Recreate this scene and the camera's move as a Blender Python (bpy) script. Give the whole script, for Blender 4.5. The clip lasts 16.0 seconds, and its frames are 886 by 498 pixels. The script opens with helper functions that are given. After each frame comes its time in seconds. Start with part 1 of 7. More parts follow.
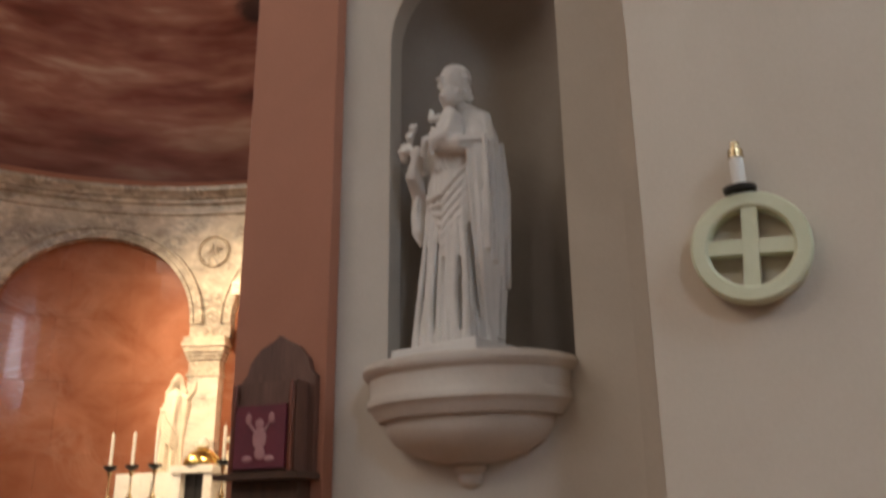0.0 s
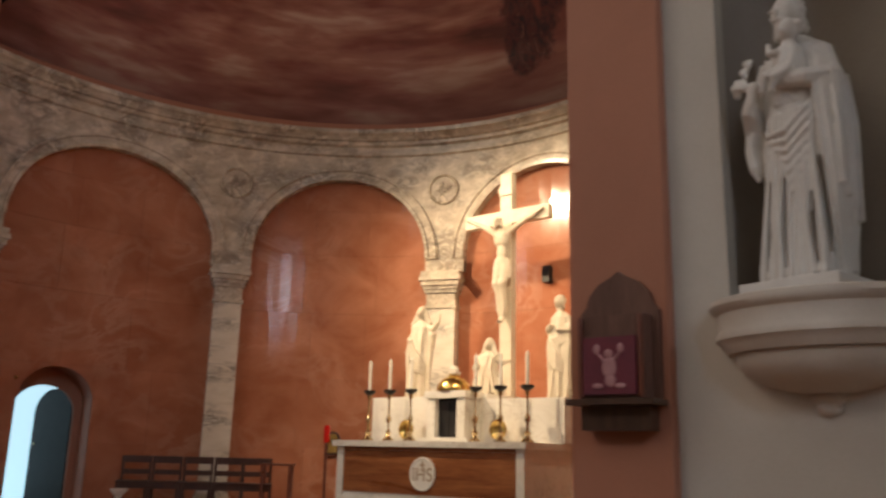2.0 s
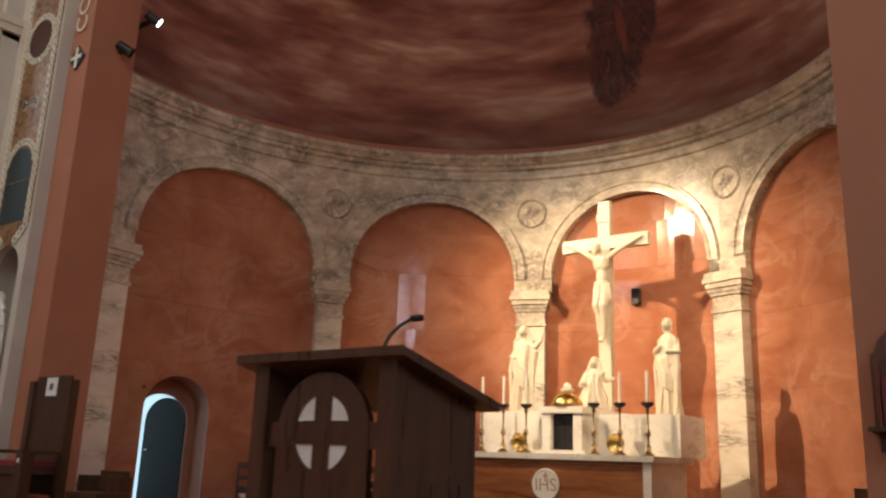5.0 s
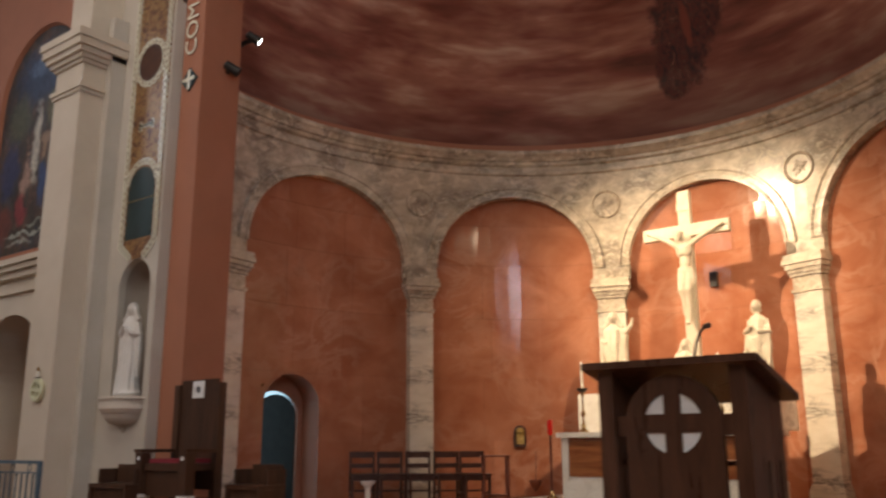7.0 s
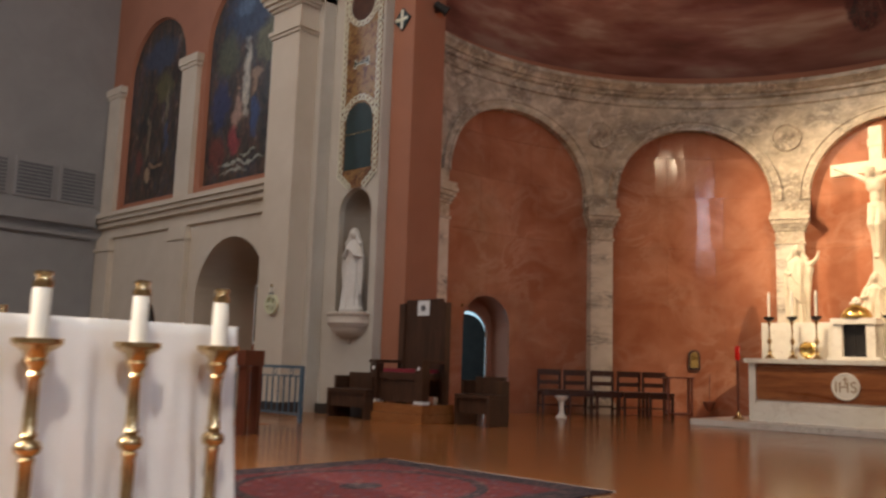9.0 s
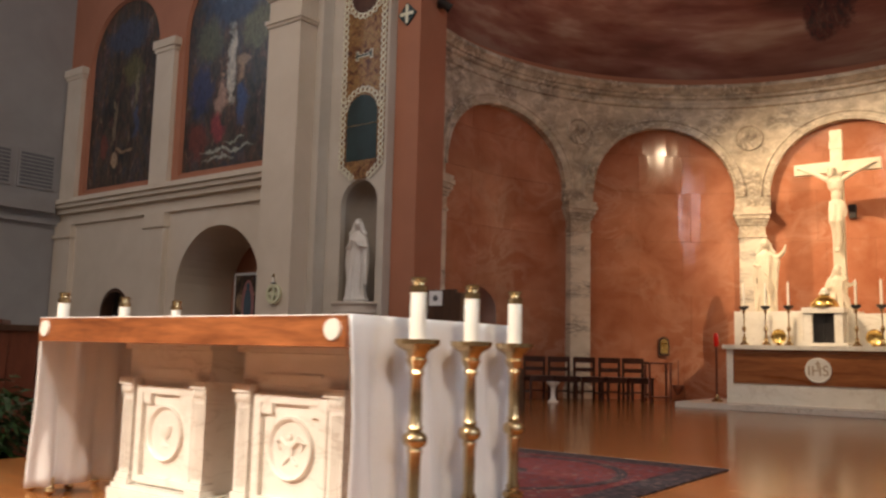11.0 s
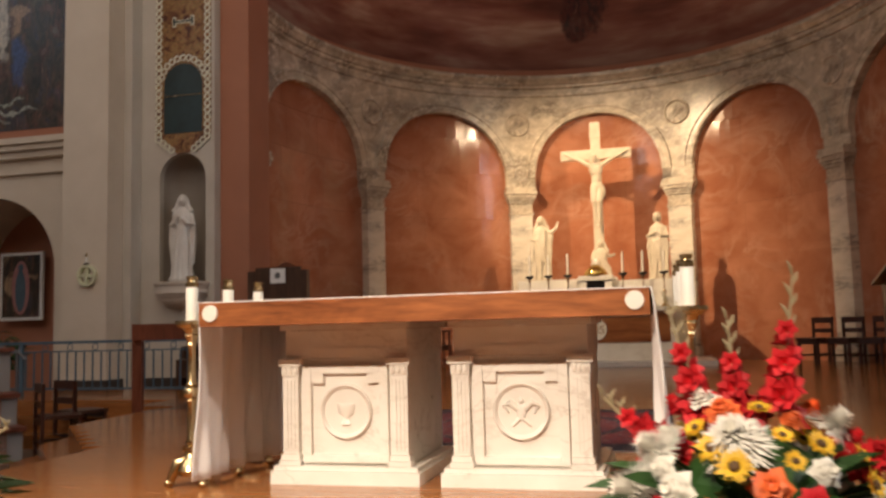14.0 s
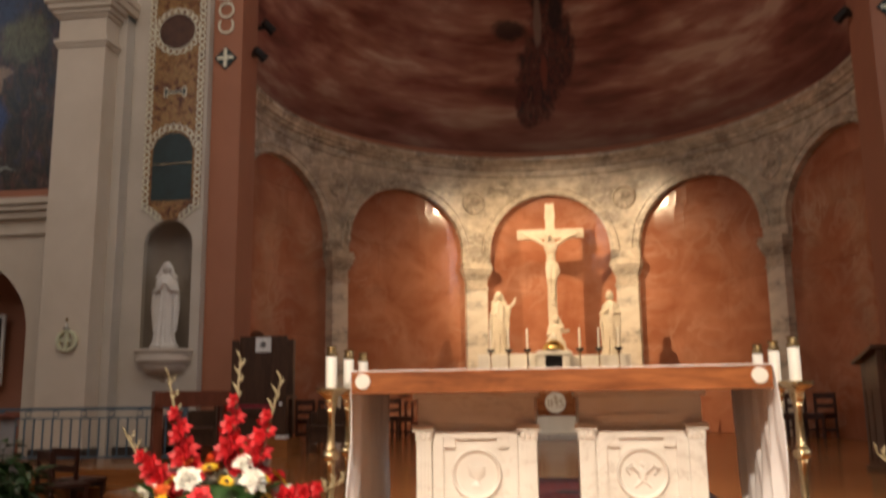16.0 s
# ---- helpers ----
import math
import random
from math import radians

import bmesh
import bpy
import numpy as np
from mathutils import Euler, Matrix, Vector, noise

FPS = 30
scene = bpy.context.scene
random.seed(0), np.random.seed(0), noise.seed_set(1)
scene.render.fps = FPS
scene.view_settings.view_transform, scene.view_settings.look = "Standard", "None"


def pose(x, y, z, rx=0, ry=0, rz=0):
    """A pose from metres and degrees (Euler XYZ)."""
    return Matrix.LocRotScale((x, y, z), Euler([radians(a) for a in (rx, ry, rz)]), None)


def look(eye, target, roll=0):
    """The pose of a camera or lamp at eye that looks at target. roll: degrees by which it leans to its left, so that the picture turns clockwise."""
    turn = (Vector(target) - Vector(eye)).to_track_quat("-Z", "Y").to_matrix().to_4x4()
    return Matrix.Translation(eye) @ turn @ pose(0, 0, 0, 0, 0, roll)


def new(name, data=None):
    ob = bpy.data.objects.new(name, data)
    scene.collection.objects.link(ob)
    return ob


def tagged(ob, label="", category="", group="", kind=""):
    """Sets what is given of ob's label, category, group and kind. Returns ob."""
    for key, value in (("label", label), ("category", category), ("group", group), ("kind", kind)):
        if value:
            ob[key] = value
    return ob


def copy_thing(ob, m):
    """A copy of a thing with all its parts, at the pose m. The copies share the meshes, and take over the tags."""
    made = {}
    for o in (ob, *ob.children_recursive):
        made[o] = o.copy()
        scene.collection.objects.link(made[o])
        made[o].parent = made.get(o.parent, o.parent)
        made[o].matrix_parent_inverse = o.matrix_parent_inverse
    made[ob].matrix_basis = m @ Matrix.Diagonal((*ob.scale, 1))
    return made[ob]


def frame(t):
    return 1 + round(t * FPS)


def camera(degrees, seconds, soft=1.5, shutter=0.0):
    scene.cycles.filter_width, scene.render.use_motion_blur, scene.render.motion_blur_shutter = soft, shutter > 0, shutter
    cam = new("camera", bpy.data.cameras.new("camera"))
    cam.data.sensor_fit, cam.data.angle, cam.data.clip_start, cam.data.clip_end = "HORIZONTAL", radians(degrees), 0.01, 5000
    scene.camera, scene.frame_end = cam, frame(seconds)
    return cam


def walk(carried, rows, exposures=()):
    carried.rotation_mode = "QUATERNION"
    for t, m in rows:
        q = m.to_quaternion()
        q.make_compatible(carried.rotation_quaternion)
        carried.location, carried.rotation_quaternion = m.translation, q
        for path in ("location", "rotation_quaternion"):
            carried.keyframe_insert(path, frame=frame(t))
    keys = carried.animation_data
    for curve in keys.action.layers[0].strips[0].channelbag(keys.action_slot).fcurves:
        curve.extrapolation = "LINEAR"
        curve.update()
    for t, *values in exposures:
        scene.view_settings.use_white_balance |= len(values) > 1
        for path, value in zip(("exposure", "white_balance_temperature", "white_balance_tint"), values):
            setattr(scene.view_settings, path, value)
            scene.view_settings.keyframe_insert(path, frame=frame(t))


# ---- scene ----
cam = camera(55.5, 16.0, 2.5, 0.5)
PATH = [
    (0, (7.855, 4.599, 1.016), (7.048, 6.316, 1.65), -0.6),
    (0.5, (7.835, 4.562, 1.029), (6.99, 6.203, 1.801), 0.7),
    (1, (7.717, 4.444, 1.017), (6.818, 6.07, 1.756), 1.4),
    (1.5, (7.53, 4.247, 1.002), (6.457, 5.861, 1.496), -0.1),
    (2, (7.332, 4.019, 0.986), (6.132, 5.547, 1.461), 1.4),
    (2.5, (7.091, 3.731, 0.971), (5.832, 5.219, 1.419), 2.0),
    (3, (6.91, 3.425, 0.959), (5.599, 4.871, 1.397), 1.6),
    (3.5, (6.734, 3.121, 0.953), (5.409, 4.542, 1.426), 0.5),
    (4, (6.565, 2.807, 0.969), (5.267, 4.247, 1.461), 0.6),
    (4.2, (6.497, 2.666, 0.969), (5.236, 4.137, 1.464), 1.7),
    (6.3, (5.74, 1.079, 0.94), (4.666, 2.697, 1.416), 0.2),
    (6.5, (5.669, 0.917, 0.948), (4.566, 2.519, 1.414), -0.2),
    (7, (5.497, 0.478, 0.959), (4.319, 2.029, 1.414), -0.3),
    (7.5, (5.331, 0.011, 0.941), (4.07, 1.511, 1.337), 0.1),
    (8, (5.148, -0.465, 0.941), (3.79, 0.954, 1.32), -0.3),
    (8.5, (4.969, -0.95, 0.913), (3.621, 0.485, 1.265), 0.8),
    (9, (4.74, -1.379, 0.883), (3.37, 0.052, 1.155), 1.8),
    (9.5, (4.48, -1.805, 0.88), (3.101, -0.376, 1.117), 2.3),
    (9.7, (4.374, -1.946, 0.886), (3.044, -0.473, 1.128), 2.6),
    (11.8, (3.004, -3.432, 0.866), (1.851, -1.814, 1.091), 1.9),
    (12, (2.858, -3.562, 0.854), (1.716, -1.934, 1.064), 2.4),
    (12.5, (2.475, -3.851, 0.841), (1.391, -2.173, 0.936), 1.8),
    (13, (2.052, -4.084, 0.848), (1.14, -2.305, 0.917), 0.7),
    (13.5, (1.651, -4.303, 0.856), (0.921, -2.445, 0.98), 0.0),
    (14, (1.233, -4.492, 0.86), (0.747, -2.561, 1.045), -1.5),
    (14.5, (0.798, -4.726, 0.875), (0.397, -2.787, 1.161), 0.0),
    (15, (0.485, -4.946, 0.849), (0.287, -2.962, 1.005), 1.1),
    (15.3, (0.322, -5.034, 0.844), (0.126, -3.05, 0.994), -0.9),
    (15.5, (0.205, -5.099, 0.848), (-0.07, -3.125, 1.016), -1.0),
    (16, (-0.007, -5.278, 0.867), (-0.258, -3.324, 1.215), -0.8),
]
walk(cam, [(t, look(eye, target, roll)) for t, eye, target, roll in PATH],
     [(0.0, 0.38, 6500, 10), (1.0, 0.34, 6500, 10), (1.5, 0.1, 6500, 10), (2.0, 0.0, 6500, 10), (2.6, 0.06, 6500, 10), (3.5, 0.14, 6500, 10), (8.0, 0.18, 6500, 10), (9.5, 0.1, 6500, 10), (12.0, 0.0, 6900, 13), (13.0, -0.06, 6900, 13), (14.0, -0.22, 7000, 13), (16.0, -0.3, 7000, 13)])

# ---------------------------------------------------------------- light
world = bpy.data.worlds.new("world")
scene.world = world
world.use_nodes = True
sky = world.node_tree.nodes.new("ShaderNodeTexSky")
sky.sky_type, sky.sun_disc, sky.sun_elevation, sky.sun_rotation = "NISHITA", False, radians(35), radians(120)
world.node_tree.links.new(sky.outputs[0], world.node_tree.nodes["Background"].inputs[0])
world.node_tree.nodes["Background"].inputs[1].default_value = 0.08


def spot(name, eye, target, watts, size, blend, colour, radius=0.06):
    data = bpy.data.lights.new(name, "SPOT")
    data.energy, data.spot_size, data.spot_blend, data.color, data.shadow_soft_size = watts, radians(size), blend, colour, radius
    ob = new(name, data)
    ob.matrix_world = look(eye, target)
    return ob


def area(name, eye, target, watts, w, h, colour):
    data = bpy.data.lights.new(name, "AREA")
    data.shape, data.size, data.size_y, data.energy, data.color = "RECTANGLE", w, h, watts, colour
    ob = new(name, data)
    ob.matrix_world = look(eye, target)
    return ob


WARM = (1.0, 0.74, 0.46)
SOFT = (1.0, 0.84, 0.68)
CLEAR = (1.0, 0.86, 0.70)
DAY = (0.72, 0.84, 1.0)
# the two accent spots on the inner sides of the chancel arch
spot("chancel_spot_light", (-4.62, 9.6, 7.75), (-0.1, 14.8, 3.6), 5000, 53, 1.0, WARM)
spot("chancel_spot_light", (4.62, 9.6, 7.75), (0.0, 14.8, 3.6), 2300, 53, 1.0, WARM)
# nave ceiling spots onto the altar
spot("nave_spot_light", (-1.5, -11.0, 8.0), (0.0, -1.0, 0.1), 9800, 25, 0.9, CLEAR, 0.10)
# left counter-spot, added to brighten the hanging cloth on that side
spot("nave_spot_light", (-8.6, -6.8, 9.4), (-1.1, 0.0, 0.4), 2300, 24, 0.8, CLEAR, 0.08)
spot("nave_spot_light", (9.0, -4.8, 9.5), (1.1, 0.2, 0.5), 2300, 28, 0.8, CLEAR, 0.05)
# soft fill panels added for the general brightness of nave and crossing
area("ceiling_glow_light", (-3.0, 0.5, 13.5), (-4.0, 3.0, 0), 350, 6, 6, SOFT)
area("nave_glow_light", (0, -9, 13.0), (0, -6, 0), 540, 8, 6, SOFT)
# daylight in the window openings on the right
area("window_light", (16.2, -3.5, 8.2), (0, -1, 3), 300, 1.5, 4.4, DAY)
area("window_light", (16.2, 3.2, 8.2), (0, 1, 2), 260, 1.5, 4.4, DAY)
# fill panels added on the left, with no window opening behind them
area("window_light", (-15.9, 1.0, 10.0), (0, 3, 3), 150, 2.0, 4.0, DAY)
area("window_light", (-9.0, -6.2, 9.5), (-9.5, 7, 3.2), 240, 4.0, 3.0, (0.98, 0.92, 0.92))

# ---------------------------------------------------------------- materials
MATS = {}


def ramp(nt, fac, stops):
    r = nt.nodes.new("ShaderNodeValToRGB")
    els = r.color_ramp.elements
    while len(els) < len(stops):
        els.new(0.5)
    for e, (p, c) in zip(els, stops):
        e.position, e.color = p, (*c, 1)
    nt.links.new(fac, r.inputs[0])
    return r.outputs[0]


def mixc(nt, a, b, fac, mode="MIX"):
    m = nt.nodes.new("ShaderNodeMix")
    m.data_type, m.blend_type = "RGBA", mode
    for sock, v in ((m.inputs[0], fac), (m.inputs[6], a), (m.inputs[7], b)):
        if isinstance(v, (int, float)):
            sock.default_value = v
        elif isinstance(v, tuple):
            sock.default_value = (*v, 1)
        else:
            nt.links.new(v, sock)
    return m.outputs[2]


def maths(nt, op, a, b=0.0, clamp=False):
    m = nt.nodes.new("ShaderNodeMath")
    m.operation, m.use_clamp = op, clamp
    for sock, v in ((m.inputs[0], a), (m.inputs[1], b)):
        if isinstance(v, (int, float)):
            sock.default_value = v
        else:
            nt.links.new(v, sock)
    return m.outputs[0]


def noise_tex(nt, co, scale, detail=4, rough=0.55, dist=0.0, stretch=(1, 1, 1), shift=(0, 0, 0)):
    mp = nt.nodes.new("ShaderNodeMapping")
    mp.inputs["Scale"].default_value, mp.inputs["Location"].default_value = stretch, shift
    nt.links.new(co, mp.inputs[0])
    n = nt.nodes.new("ShaderNodeTexNoise")
    n.inputs["Scale"].default_value, n.inputs["Detail"].default_value = scale, detail
    n.inputs["Roughness"].default_value, n.inputs["Distortion"].default_value = rough, dist
    nt.links.new(mp.outputs[0], n.inputs[0])
    return n.outputs[0]


def begin(name):
    m = bpy.data.materials.new(name)
    m.use_nodes = True
    nt = m.node_tree
    b = nt.nodes["Principled BSDF"]
    co = nt.nodes.new("ShaderNodeTexCoord").outputs["Object"]
    MATS[name] = m
    return m, nt, b, co


def finish(nt, b, colour, rough, bump_h=None, bump=0.1, dist=0.01, metal=0.0):
    nt.links.new(colour, b.inputs["Base Color"])
    if isinstance(rough, (int, float)):
        b.inputs["Roughness"].default_value = rough
    else:
        nt.links.new(rough, b.inputs["Roughness"])
    b.inputs["Metallic"].default_value = metal
    if bump_h is not None:
        bp = nt.nodes.new("ShaderNodeBump")
        bp.inputs["Strength"].default_value, bp.inputs["Distance"].default_value = bump, dist
        nt.links.new(bump_h, bp.inputs["Height"])
        nt.links.new(bp.outputs[0], b.inputs["Normal"])


def plain(name, c1, c2, scale=3.0, rough=0.6, bump=0.15, fine=60.0, metal=0.0, stretch=(1, 1, 1), rnd=0.0, dist=0.004):
    """Two tones at a coarse and a fine scale, with fine relief."""
    m, nt, b, co = begin(name)
    big = noise_tex(nt, co, scale, 5, 0.6, 0.4, stretch)
    small = noise_tex(nt, co, fine, 3, 0.6, 0.0, stretch)
    f = maths(nt, "ADD", maths(nt, "MULTIPLY", big, 0.75), maths(nt, "MULTIPLY", small, 0.25))
    col = ramp(nt, f, [(0.32, c1), (0.68, c2)])
    if rnd:
        info = nt.nodes.new("ShaderNodeObjectInfo").outputs["Random"]
        k = maths(nt, "ADD", maths(nt, "MULTIPLY", info, 2 * rnd), 1 - rnd)
        g = nt.nodes.new("ShaderNodeCombineColor")
        for i in range(3):
            nt.links.new(k, g.inputs[i])
        col = mixc(nt, col, g.outputs[0], 1.0, "MULTIPLY")
    r = maths(nt, "ADD", maths(nt, "MULTIPLY", big, 0.25), rough - 0.12)
    finish(nt, b, col, r, small, bump, dist, metal)
    return m


def veined(name, c1, c2, vein, scale=1.6, width=0.03, rough=0.25, stretch=(1, 1, 1.8), rnd=0.0, strong=0.85, flecked=False):
    m, nt, b, co = begin(name)
    cloud = noise_tex(nt, co, scale * 1.3, 5, 0.6, 0.5, stretch)
    v = noise_tex(nt, co, scale, 8, 0.62, 1.6, stretch, (7, 3, 1))
    line = ramp(nt, v, [(0.5 - 2.2 * width, (0, 0, 0)), (0.5, (1, 1, 1)), (0.5 + width, (0, 0, 0))])
    patch = ramp(nt, noise_tex(nt, co, scale * 0.6, 3, 0.5, 0.0, stretch, (1, 9, 4)), [(0.42, (0, 0, 0)), (0.62, (1, 1, 1))])
    col = ramp(nt, cloud, [(0.3, c1), (0.7, c2)])
    if rnd:
        info = nt.nodes.new("ShaderNodeObjectInfo").outputs["Random"]
        col = mixc(nt, col, c1, maths(nt, "MULTIPLY", info, rnd))
    k = maths(nt, "MULTIPLY", line, patch)
    col = mixc(nt, col, vein, maths(nt, "MULTIPLY", k, strong))
    if flecked:
        f = ramp(nt, noise_tex(nt, co, scale * 3.1, 6, 0.7, 0.8, (1, 1, 2.2), (4, 4, 8)), [(0.60, (0, 0, 0)), (0.68, (1, 1, 1))])
        col = mixc(nt, col, vein, maths(nt, "MULTIPLY", f, 0.5))
    finish(nt, b, col, maths(nt, "ADD", maths(nt, "MULTIPLY", cloud, 0.2), rough - 0.1), noise_tex(nt, co, 40, 3), 0.04, 0.003)
    return m


def wood(name, c1, c2, rough=0.4, along="x", scale=5.0, rnd=0.0):
    m, nt, b, co = begin(name)
    st = {"x": (0.12, 1, 1), "y": (1, 0.12, 1), "z": (1, 1, 0.12)}[along]
    g = noise_tex(nt, co, scale * 3, 6, 0.6, 1.2, st)
    f = noise_tex(nt, co, scale * 22, 3, 0.6, 0.3, st)
    k = maths(nt, "ADD", maths(nt, "MULTIPLY", g, 0.7), maths(nt, "MULTIPLY", f, 0.3))
    col = ramp(nt, k, [(0.35, c1), (0.52, tuple((p + q) / 2 for p, q in zip(c1, c2))), (0.66, c2)])
    if rnd:
        info = nt.nodes.new("ShaderNodeObjectInfo").outputs["Random"]
        col = mixc(nt, col, c1, maths(nt, "MULTIPLY", info, rnd))
    finish(nt, b, col, maths(nt, "ADD", maths(nt, "MULTIPLY", g, 0.2), rough - 0.1), f, 0.08, 0.002)
    return m


def glow(name, colour, strength):
    m, nt, b, co = begin(name)
    b.inputs["Base Color"].default_value = (*colour, 1)
    b.inputs["Emission Color"].default_value = (*colour, 1)
    b.inputs["Emission Strength"].default_value = strength
    return m


plain("plaster", (0.50, 0.46, 0.40), (0.60, 0.56, 0.50), 1.2, 0.75, 0.12, 70)
plain("plaster_cream", (0.60, 0.52, 0.42), (0.70, 0.62, 0.52), 1.0, 0.75, 0.12, 70)
# grey of mortar and grille frames; on walls it carries the transept's shade
plain("grey_and_shaded_plaster", (0.27, 0.26, 0.26), (0.34, 0.33, 0.33), 0.9, 0.8, 0.12, 60)
plain("pink_paint", (0.36, 0.145, 0.085), (0.43, 0.185, 0.115), 1.1, 0.7, 0.1, 60)
plain("niche_tone", (0.30, 0.26, 0.22), (0.38, 0.34, 0.30), 1.5, 0.8, 0.1, 60)
veined("apse_marble", (0.33, 0.118, 0.062), (0.54, 0.24, 0.145), (0.62, 0.38, 0.28), 0.8, 0.045, 0.12, (1, 1, 1.3), 0.45, 0.42)
for node in bpy.data.materials["apse_marble"].node_tree.nodes:
    if node.type == "BSDF_PRINCIPLED":
        node.inputs["Specular IOR Level"].default_value = 0.26
veined("white_marble", (0.46, 0.39, 0.30), (0.70, 0.63, 0.52), (0.13, 0.105, 0.09), 2.9, 0.085, 0.26, (1, 1, 1.4), 0.0, 0.66, True)
veined("pilaster_marble", (0.66, 0.60, 0.50), (0.80, 0.75, 0.66), (0.10, 0.085, 0.08), 2.2, 0.045, 0.2, (0.7, 0.7, 2.6))
veined("altar_marble", (0.75, 0.72, 0.66), (0.84, 0.82, 0.77), (0.55, 0.5, 0.44), 2.0, 0.015, 0.3)
plain("statue_marble", (0.64, 0.62, 0.59), (0.74, 0.72, 0.69), 5, 0.5, 0.12, 50)
plain("figure_marble", (0.56, 0.49, 0.38), (0.68, 0.62, 0.51), 5, 0.45, 0.12, 50)
plain("shelf_stone", (0.52, 0.46, 0.40), (0.62, 0.56, 0.49), 3, 0.6, 0.12, 50)
plain("brass", (0.46, 0.33, 0.17), (0.66, 0.52, 0.32), 6, 0.24, 0.08, 80, 1.0)
plain("gold", (0.75, 0.50, 0.14), (0.90, 0.66, 0.25), 6, 0.25, 0.1, 60, 1.0)
plain("dark_metal", (0.012, 0.011, 0.012), (0.03, 0.028, 0.028), 6, 0.45, 0.1, 60, 0.3)
plain("rail_paint", (0.055, 0.10, 0.15), (0.10, 0.17, 0.23), 8, 0.45, 0.1, 60)
plain("candle_wax", (0.80, 0.78, 0.72), (0.88, 0.86, 0.80), 5, 0.45, 0.05, 40)
plain("cloth", (0.74, 0.74, 0.76), (0.82, 0.82, 0.83), 3, 0.85, 0.2, 220)
plain("cream_enamel", (0.62, 0.64, 0.44), (0.70, 0.71, 0.52), 6, 0.45, 0.08, 60)
plain("roundel_paint", (0.05, 0.020, 0.016), (0.12, 0.055, 0.035), 6, 0.55, 0.1, 50)
plain("dark_glass", (0.010, 0.022, 0.025), (0.02, 0.05, 0.055), 3, 0.5, 0.05, 30)
plain("skirting_stone", (0.035, 0.030, 0.028), (0.06, 0.05, 0.045), 4, 0.4, 0.1, 60)
plain("mosaic_link", (0.74, 0.74, 0.60), (0.86, 0.86, 0.74), 12, 0.22, 0.1, 60)
plain("paper", (0.74, 0.77, 0.80), (0.84, 0.86, 0.88), 8, 0.6, 0.05, 60)
plain("grille_metal", (0.10, 0.105, 0.12), (0.15, 0.155, 0.17), 5, 0.5, 0.1, 60)
plain("red_velvet", (0.20, 0.015, 0.03), (0.30, 0.03, 0.05), 9, 0.7, 0.2, 90)
plain("faded_pink", (0.36, 0.16, 0.17), (0.46, 0.24, 0.24), 12, 0.6, 0.1, 60)
plain("pink_stone", (0.17, 0.085, 0.065), (0.38, 0.235, 0.18), 5, 0.7, 0.25, 40, 0, (1, 1, 1), 0.25)
plain("ceiling_paint", (0.40, 0.36, 0.33), (0.50, 0.46, 0.42), 0.8, 0.8, 0.1, 50)
plain("nave_tile", (0.16, 0.11, 0.08), (0.24, 0.17, 0.12), 1.5, 0.35, 0.08, 40)
wood("floor_wood", (0.27, 0.10, 0.032), (0.44, 0.19, 0.066), 0.17, "x", 3.0, 0.35)
wood("table_wood", (0.085, 0.022, 0.008), (0.46, 0.16, 0.055), 0.32, "x", 1.7)
wood("dark_wood", (0.040, 0.018, 0.010), (0.095, 0.045, 0.025), 0.4, "z", 4.0)
wood("ambo_wood", (0.048, 0.019, 0.011), (0.105, 0.045, 0.026), 0.30, "z", 4.0)
plain("emblem_letter", (0.34, 0.25, 0.16), (0.44, 0.33, 0.22), 6, 0.5, 0.1, 60)
plain("book_cover", (0.10, 0.012, 0.026), (0.16, 0.022, 0.038), 8, 0.6, 0.2, 60)
wood("chair_wood", (0.040, 0.013, 0.009), (0.085, 0.030, 0.019), 0.35, "z", 4.0)
wood("shrine_wood", (0.085, 0.036, 0.024), (0.17, 0.080, 0.055), 0.4, "z", 4.0)
wood("red_wood", (0.11, 0.030, 0.016), (0.20, 0.060, 0.032), 0.35, "z", 4.0)
wood("panel_wood", (0.16, 0.045, 0.016), (0.40, 0.16, 0.06), 0.3, "x", 1.4)
plain("leaf", (0.012, 0.040, 0.010), (0.035, 0.10, 0.025), 9, 0.4, 0.2, 60, 0, (1, 1, 1), 0.25)
plain("bud_green", (0.26, 0.22, 0.12), (0.42, 0.34, 0.22), 9, 0.55, 0.2, 60)
plain("petal_red", (0.50, 0.008, 0.016), (0.72, 0.03, 0.04), 12, 0.5, 0.2, 50, 0, (1, 1, 1), 0.2)
plain("petal_orange", (0.70, 0.10, 0.025), (0.85, 0.22, 0.06), 12, 0.5, 0.2, 50, 0, (1, 1, 1), 0.2)
plain("petal_yellow", (0.75, 0.42, 0.02), (0.88, 0.58, 0.05), 12, 0.5, 0.2, 50, 0, (1, 1, 1), 0.15)
plain("petal_white", (0.76, 0.74, 0.66), (0.86, 0.84, 0.78), 12, 0.5, 0.2, 50)
plain("flower_heart", (0.05, 0.025, 0.01), (0.16, 0.08, 0.02), 30, 0.7, 0.4, 90)
glow("lamp_lens", (1.0, 0.96, 0.88), 14.0)
glow("daylight_pane", (0.75, 0.88, 1.0), 4.5)
glow("passage_light", (0.55, 0.84, 1.0), 0.95)
m, nt, b, co = begin("red_glass")
b.inputs["Base Color"].default_value, b.inputs["Roughness"].default_value = (0.45, 0.01, 0.008, 1), 0.1
b.inputs["Emission Color"].default_value, b.inputs["Emission Strength"].default_value = (0.8, 0.03, 0.015, 1), 0.12


